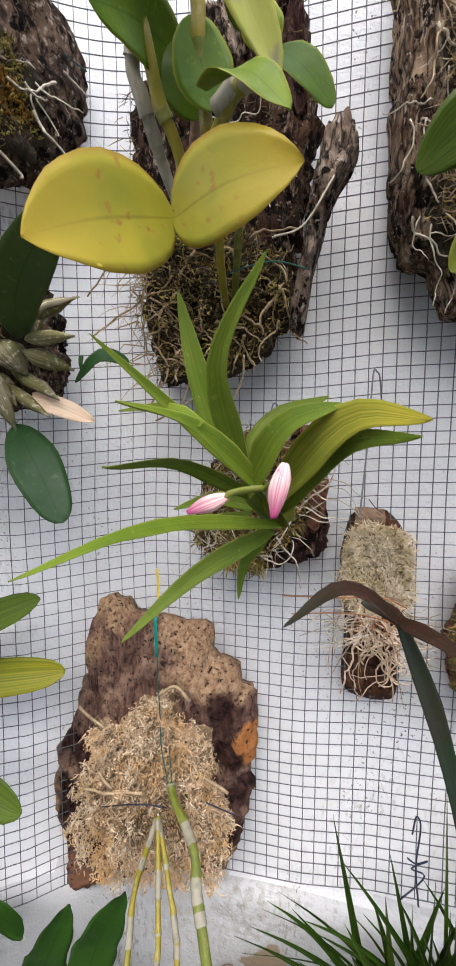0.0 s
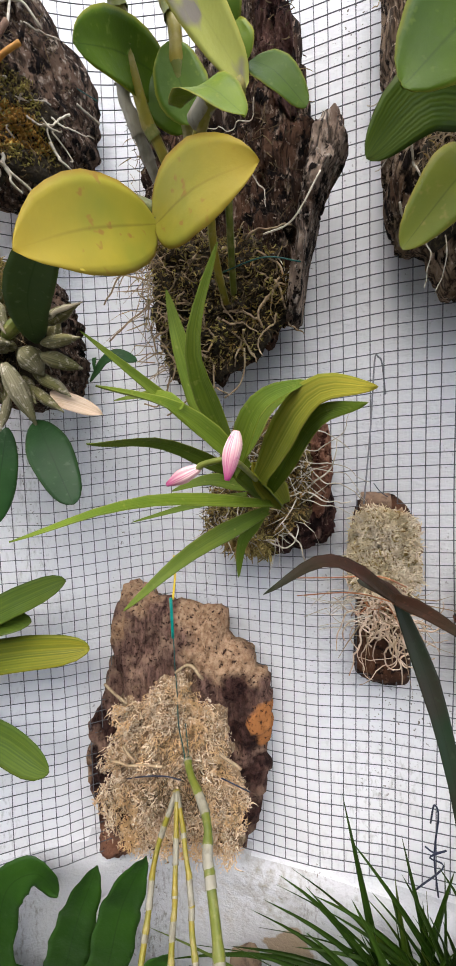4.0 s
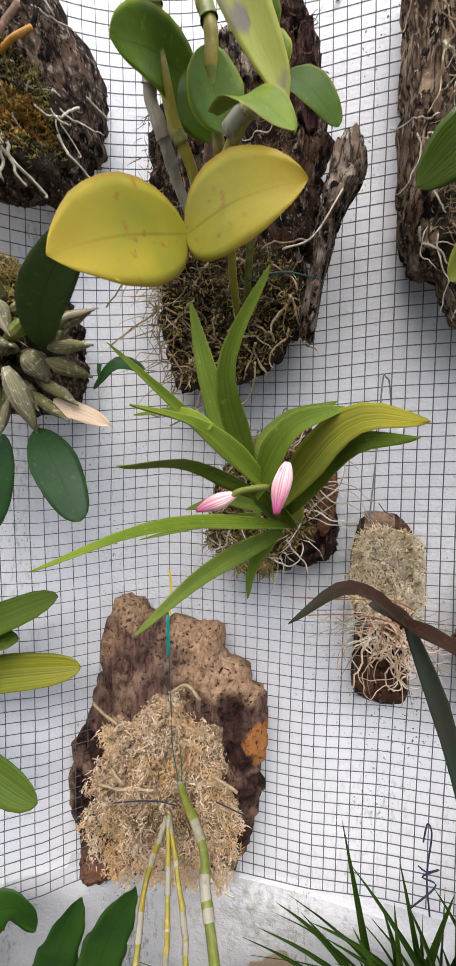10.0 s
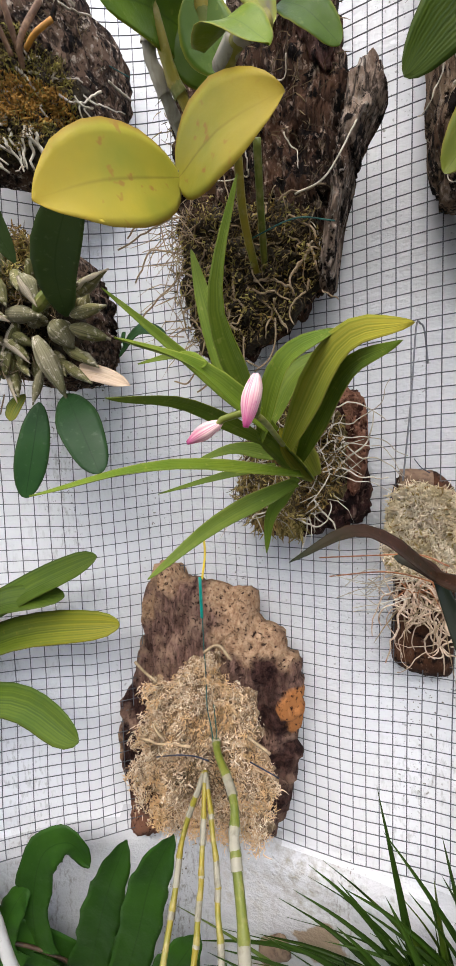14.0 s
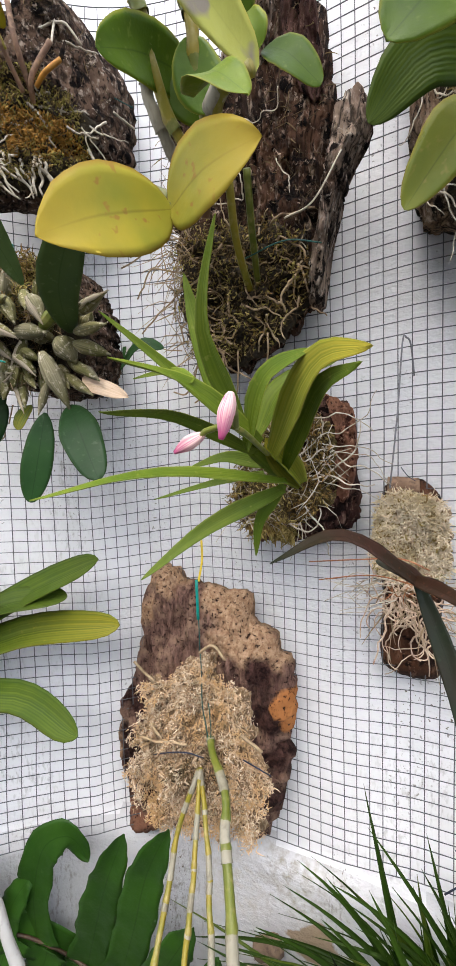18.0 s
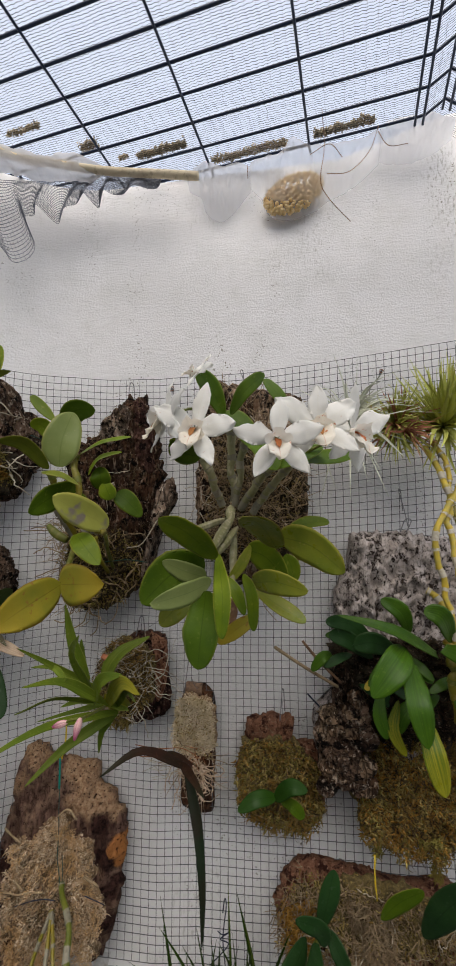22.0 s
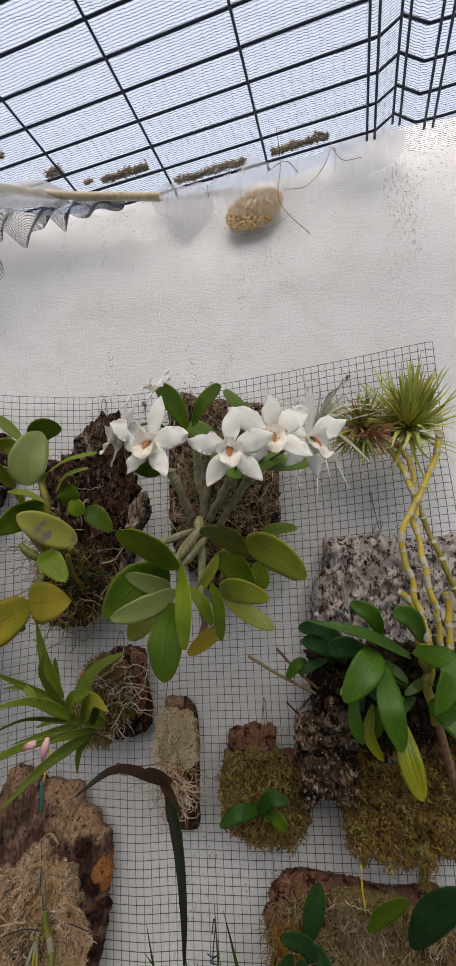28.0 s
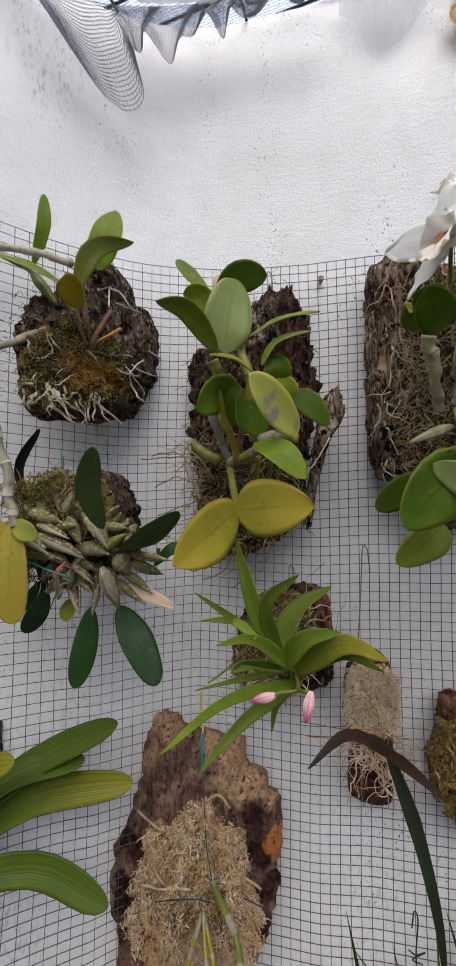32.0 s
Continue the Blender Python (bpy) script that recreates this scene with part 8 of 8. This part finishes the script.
# ---------------------------------------------------------------- wall fixings
for q, r in (((0.106, 0.016, 1.900), 0.0042), ((0.476, 0.012, 1.911), 0.003)):
    n_ = thing("wall_nail", q, "small round nail with a washer in the wall", "nail", "wall nails")
    q = Vector(q)
    part("head", tube_data([q + Vector((0, 0.01, 0)), q, q + Vector((0, -0.004, 0))], r * 0.6, 10), HOOKW, n_)
    part("washer", tube_data(spline([q + Vector((math.cos(k) * r, -0.002, math.sin(k) * r)) for k in (0, 1.05, 2.1, 3.14, 4.2, 5.25, 6.28)], 24), r * 0.2, 6), ROOT_R, n_)

# ---------------------------------------------------------------- the top of the wall: film, pole, foam, net, debris


def crumple(name, pts, radius, seed, material, label, category, flat=0.5, rough=0.45, crease=0.3):
    """A lumpy, creased roll along pts."""
    path = spline(pts, 60)
    vs, fs, m = [], [], 30
    for i, p in enumerate(path):
        t = (path[min(i + 1, 59)] - path[max(i - 1, 0)]).normalized()
        s_ = Vector((0, -1, 0))
        w_ = t.cross(s_).normalized()
        end = min(1, i / 4, (59 - i) / 4)
        for k in range(m):
            ang = math.tau * k / m
            dirv = s_ * math.cos(ang) * flat + w_ * math.sin(ang)
            q = p * 24 + dirv * 0.8 + Vector((seed, 0, 0))
            rr = radius * (0.72 + rough * noise.fractal(q, 0.9, 2.0, 4) + crease * abs(noise.noise(q * 2.1)))
            vs.append(p + dirv * rr * (0.35 + 0.65 * end))
    for i in range(59):
        for k in range(m):
            j = (k + 1) % m
            fs.append((i * m + k, i * m + j, (i + 1) * m + j, (i + 1) * m + k))
    fs += [tuple(reversed(range(m))), tuple(59 * m + k for k in range(m))]
    return tagged(part(name, (vs, fs), material), label, category)


crumple("plastic_film", [(-0.448, -0.290, 2.360), (-0.322, -0.175, 2.322), (-0.196, -0.100, 2.308), (-0.140, -0.076, 2.308), (-0.090, -0.058, 2.312), (-0.020, -0.044, 2.314)], 0.031, 1, FILM_W, "rolled milky white plastic film along the wall top", "plastic film", rough=0.25)


def drape(tops, lows, seed, material, label, belly=0.02):
    """A creased sheet of film draped from the line tops to the line lows, bellying off the wall."""
    n, m = 90, 22
    up, down = spline([(x, 0.004, z) for x, z in tops], n), spline([(x, 0.016, z) for x, z in lows], n)
    vs, fs = [], []
    for i in range(n):
        ends = math.sin(math.pi * i / (n - 1)) ** 0.5
        for k in range(m):
            v = k / (m - 1)
            q = up[i].lerp(down[i], v)
            c = Vector((q.x * 34 + seed, v * 1.1, q.z * 9))
            crease = abs(noise.noise(c)) + 0.7 * abs(noise.noise(c * 2.3 + Vector((0, 7, 0)))) + 0.4 * abs(noise.noise(c * 5.1))
            y = -belly * math.sin(math.pi * min(1, v + 0.04)) ** 0.6 * (0.35 + 0.65 * ends) - 0.011 * crease * (0.2 + 0.8 * math.sin(math.pi * v))
            vs.append(q + Vector((0.002 * noise.noise(c * 1.7), y, 0.003 * noise.noise(c * 3.1) * v)))
    for i in range(n - 1):
        for k in range(m - 1):
            a = i * m + k
            fs.append((a, a + 1, a + m + 1, a + m))
    return tagged(part("plastic_film", (vs, fs), material), label, "plastic film")


drape([(0.134, 2.325), (0.152, 2.337), (0.170, 2.346), (0.201, 2.330), (0.231, 2.334), (0.259, 2.320)], [(0.134, 2.299), (0.157, 2.283), (0.169, 2.247), (0.197, 2.226), (0.222, 2.242), (0.254, 2.282)], 2, FILM, "crumpled milky plastic film along the wall top")
drape([(0.254, 2.320), (0.279, 2.323), (0.320, 2.334), (0.332, 2.361), (0.367, 2.338), (0.412, 2.334), (0.458, 2.339), (0.490, 2.362)], [(0.254, 2.289), (0.273, 2.264), (0.287, 2.231), (0.320, 2.215), (0.365, 2.224), (0.399, 2.244), (0.444, 2.266), (0.490, 2.306)], 3, FILM_C, "milky plastic film sagging round an amber lump", 0.046)
drape([(0.485, 2.355), (0.504, 2.372), (0.548, 2.372), (0.597, 2.363), (0.613, 2.356)], [(0.486, 2.312), (0.514, 2.304), (0.550, 2.302), (0.578, 2.312), (0.616, 2.337)], 4, FILM, "puffed milky plastic film along the wall top", 0.03)
fm = thing("foam_lump", (0.327, -0.010, 2.225), "amber lump of packed round cells behind milky film", "foam lump")
c0 = Vector((0.334, 0.004, 2.258))
rnd = random.Random(141)
vs, fs = [], []
for k in range(210):  # rounded cells packed over an egg-shaped lump
    h = 1 - 2 * (k + 0.5) / 210
    g = k * 2.39996
    w_ = math.sqrt(1 - h * h)
    q = c0 + Vector((0.052 * w_ * math.cos(g), -0.013 * abs(h), 0.036 * w_ * math.sin(g))) + Vector((rnd.gauss(0, 0.0007), 0, rnd.gauss(0, 0.0007)))
    q.z += 0.25 * (q.x - c0.x)
    r = rnd.uniform(0.0036, 0.0044)
    a_, b_ = tube_data([q + Vector((0, r * j, 0)) for j in (-1, -0.8, -0.3, 0.5, 1)], lambda u: r * (0.35, 0.75, 1.0, 0.9, 0.2)[min(4, int(u * 4.01))], 7, len(vs))
    vs += a_
    fs += b_
bb = part("foam_mass", (vs, fs), FOAM, fm)
bb["kind"] = "stuff"
part("core", tube_data(spline([c0 + Vector((-0.042, 0.004, -0.012)), c0, c0 + Vector((0.044, 0.004, 0.014))], 10), lambda u: 0.003 + 0.01 * math.sin(math.pi * u), 12), FOAM, fm)
pl = part("pole", tube_data(spline([(-0.476, -0.330, 2.400), (-0.372, -0.230, 2.370), (-0.280, -0.165, 2.345), (-0.182, -0.096, 2.318), (-0.107, -0.064, 2.319), (-0.010, -0.050, 2.303), (0.082, -0.046, 2.288), (0.165, -0.048, 2.269)], 48), 0.0074, 14), POLE)
tagged(pl, "cream plastic pole lying along the wall top", "pole")

# the loose end of the shade net, hanging in folds
vs, fs = [], []
TOPN = spline([(-0.300, -0.150, 2.262), (-0.230, -0.109, 2.266), (-0.186, -0.077, 2.282), (-0.129, -0.051, 2.297), (-0.063, -0.036, 2.304), (-0.026, -0.034, 2.311), (0.023, -0.032, 2.305), (0.099, -0.030, 2.296)], 120)
LOWN = spline([(-0.282, -0.150, 2.252), (-0.251, -0.140, 2.223), (-0.213, -0.100, 2.176), (-0.175, -0.084, 2.130), (-0.154, -0.074, 2.110), (-0.140, -0.067, 2.157), (-0.142, -0.070, 2.190), (-0.146, -0.072, 2.215), (-0.138, -0.068, 2.228), (-0.126, -0.062, 2.227), (-0.104, -0.055, 2.212), (-0.088, -0.050, 2.220), (-0.077, -0.049, 2.250), (-0.060, -0.048, 2.265), (-0.040, -0.047, 2.249), (-0.027, -0.046, 2.244), (-0.017, -0.045, 2.258), (-0.004, -0.045, 2.269), (0.031, -0.044, 2.259), (0.060, -0.043, 2.264), (0.089, -0.042, 2.277), (0.104, -0.042, 2.288)], 120)
for k in range(26):
    path = []
    for i in range(120):
        q = TOPN[i].lerp(LOWN[i], k / 25)
        path.append(q + Vector((0, 0.012 * math.sin(i * 0.45 + k * 0.06) * k / 25, 0.0012 * noise.noise(Vector((i * 0.4, k * 0.2, 0))))))
    a_, b_ = tube_data(path, 0.00055, 3, len(vs))
    vs += a_
    fs += b_
for i in range(120):
    path = [TOPN[i].lerp(LOWN[i], k / 12) + Vector((0, 0.012 * math.sin(i * 0.45 + k * 0.15) * k / 12, 0)) for k in range(13)]
    a_, b_ = tube_data(path, 0.00022, 3, len(vs))
    vs += a_
    fs += b_
tagged(part("hanging_net", (vs, fs), NETG), "loose grey shade net hanging in folds from the wall top", "shade net", kind="stuff")

# dry debris caught on the roof edge, and thin stray twigs
rnd = random.Random(151)
for k, (u0, u1, v0, v1, n) in enumerate(((-0.52, -0.45, 0.145, 0.156, 320), (-0.41, -0.372, 0.084, 0.106, 260), (-0.350, -0.332, 0.052, 0.060, 90), (-0.315, -0.215, 0.042, 0.062, 900), (-0.180, -0.035, -0.006, 0.016, 1000), (0.015, 0.118, -0.004, 0.014, 900))):
    spots = []
    for i in range(n):
        u, h = rnd.uniform(u0, u1), rnd.random()
        v = v0 + (v1 - v0) * h * (0.55 + 0.9 * abs(noise.noise(Vector((u * 45, k, 0)))))
        spots.append(O + U * u + V * v + Vector((0, 0, 0.012 + rnd.uniform(0.0, 0.007))))
    ob = fibres(None, spots, 0.004, 0.0013, DEBRIS, 152 + k, 0.1, 0.0, name="dry_debris", curl=1.5)
    tagged(ob, "dry grey-brown plant debris caught on the roof net", "debris")
tw = thing("twigs", (0.385, -0.030, 2.247), "thin dry twigs stuck in the plastic film", "twig")
for pts in ([(0.481, -0.030, 2.338), (0.461, -0.040, 2.281), (0.427, -0.040, 2.248), (0.390, -0.040, 2.249)], [(0.384, -0.050, 2.367), (0.386, -0.050, 2.290), (0.378, -0.050, 2.228), (0.394, -0.040, 2.199), (0.430, -0.020, 2.171)], [(0.362, -0.050, 2.280), (0.395, -0.050, 2.295), (0.417, -0.040, 2.277)], [(0.480, -0.030, 2.328), (0.496, -0.030, 2.298), (0.531, -0.020, 2.307)], [(0.253, -0.040, 2.285), (0.254, -0.040, 2.259)]):
    tube("twig", pts, 0.0006, STEM_BR, tw, 18, 4)

# stones at the foot of the wall
for nm, lab, pts, r, mt in (("stone_block", "pale beige cut stone at the foot of the wall", [(0.005, -0.025, 0.829), (0.005, -0.025, 0.692)], 0.024, STONE), ("stone", "small brown stone on the pale stone block", [(0.006, -0.020, 0.856), (0.036, -0.018, 0.874)], 0.011, STONE_B)):
    path = spline(pts, 14)
    v_, f_ = tube_data(path, lambda u: r * min(1.0, 0.55 + 5 * u, 0.55 + 5 * (1 - u)), 4 if mt is STONE else 9)
    v_ = [q + Vector(noise.noise_vector(q * 45)) * r * 0.3 for q in v_]
    tagged(part(nm, (v_, f_), mt), lab, "stone")
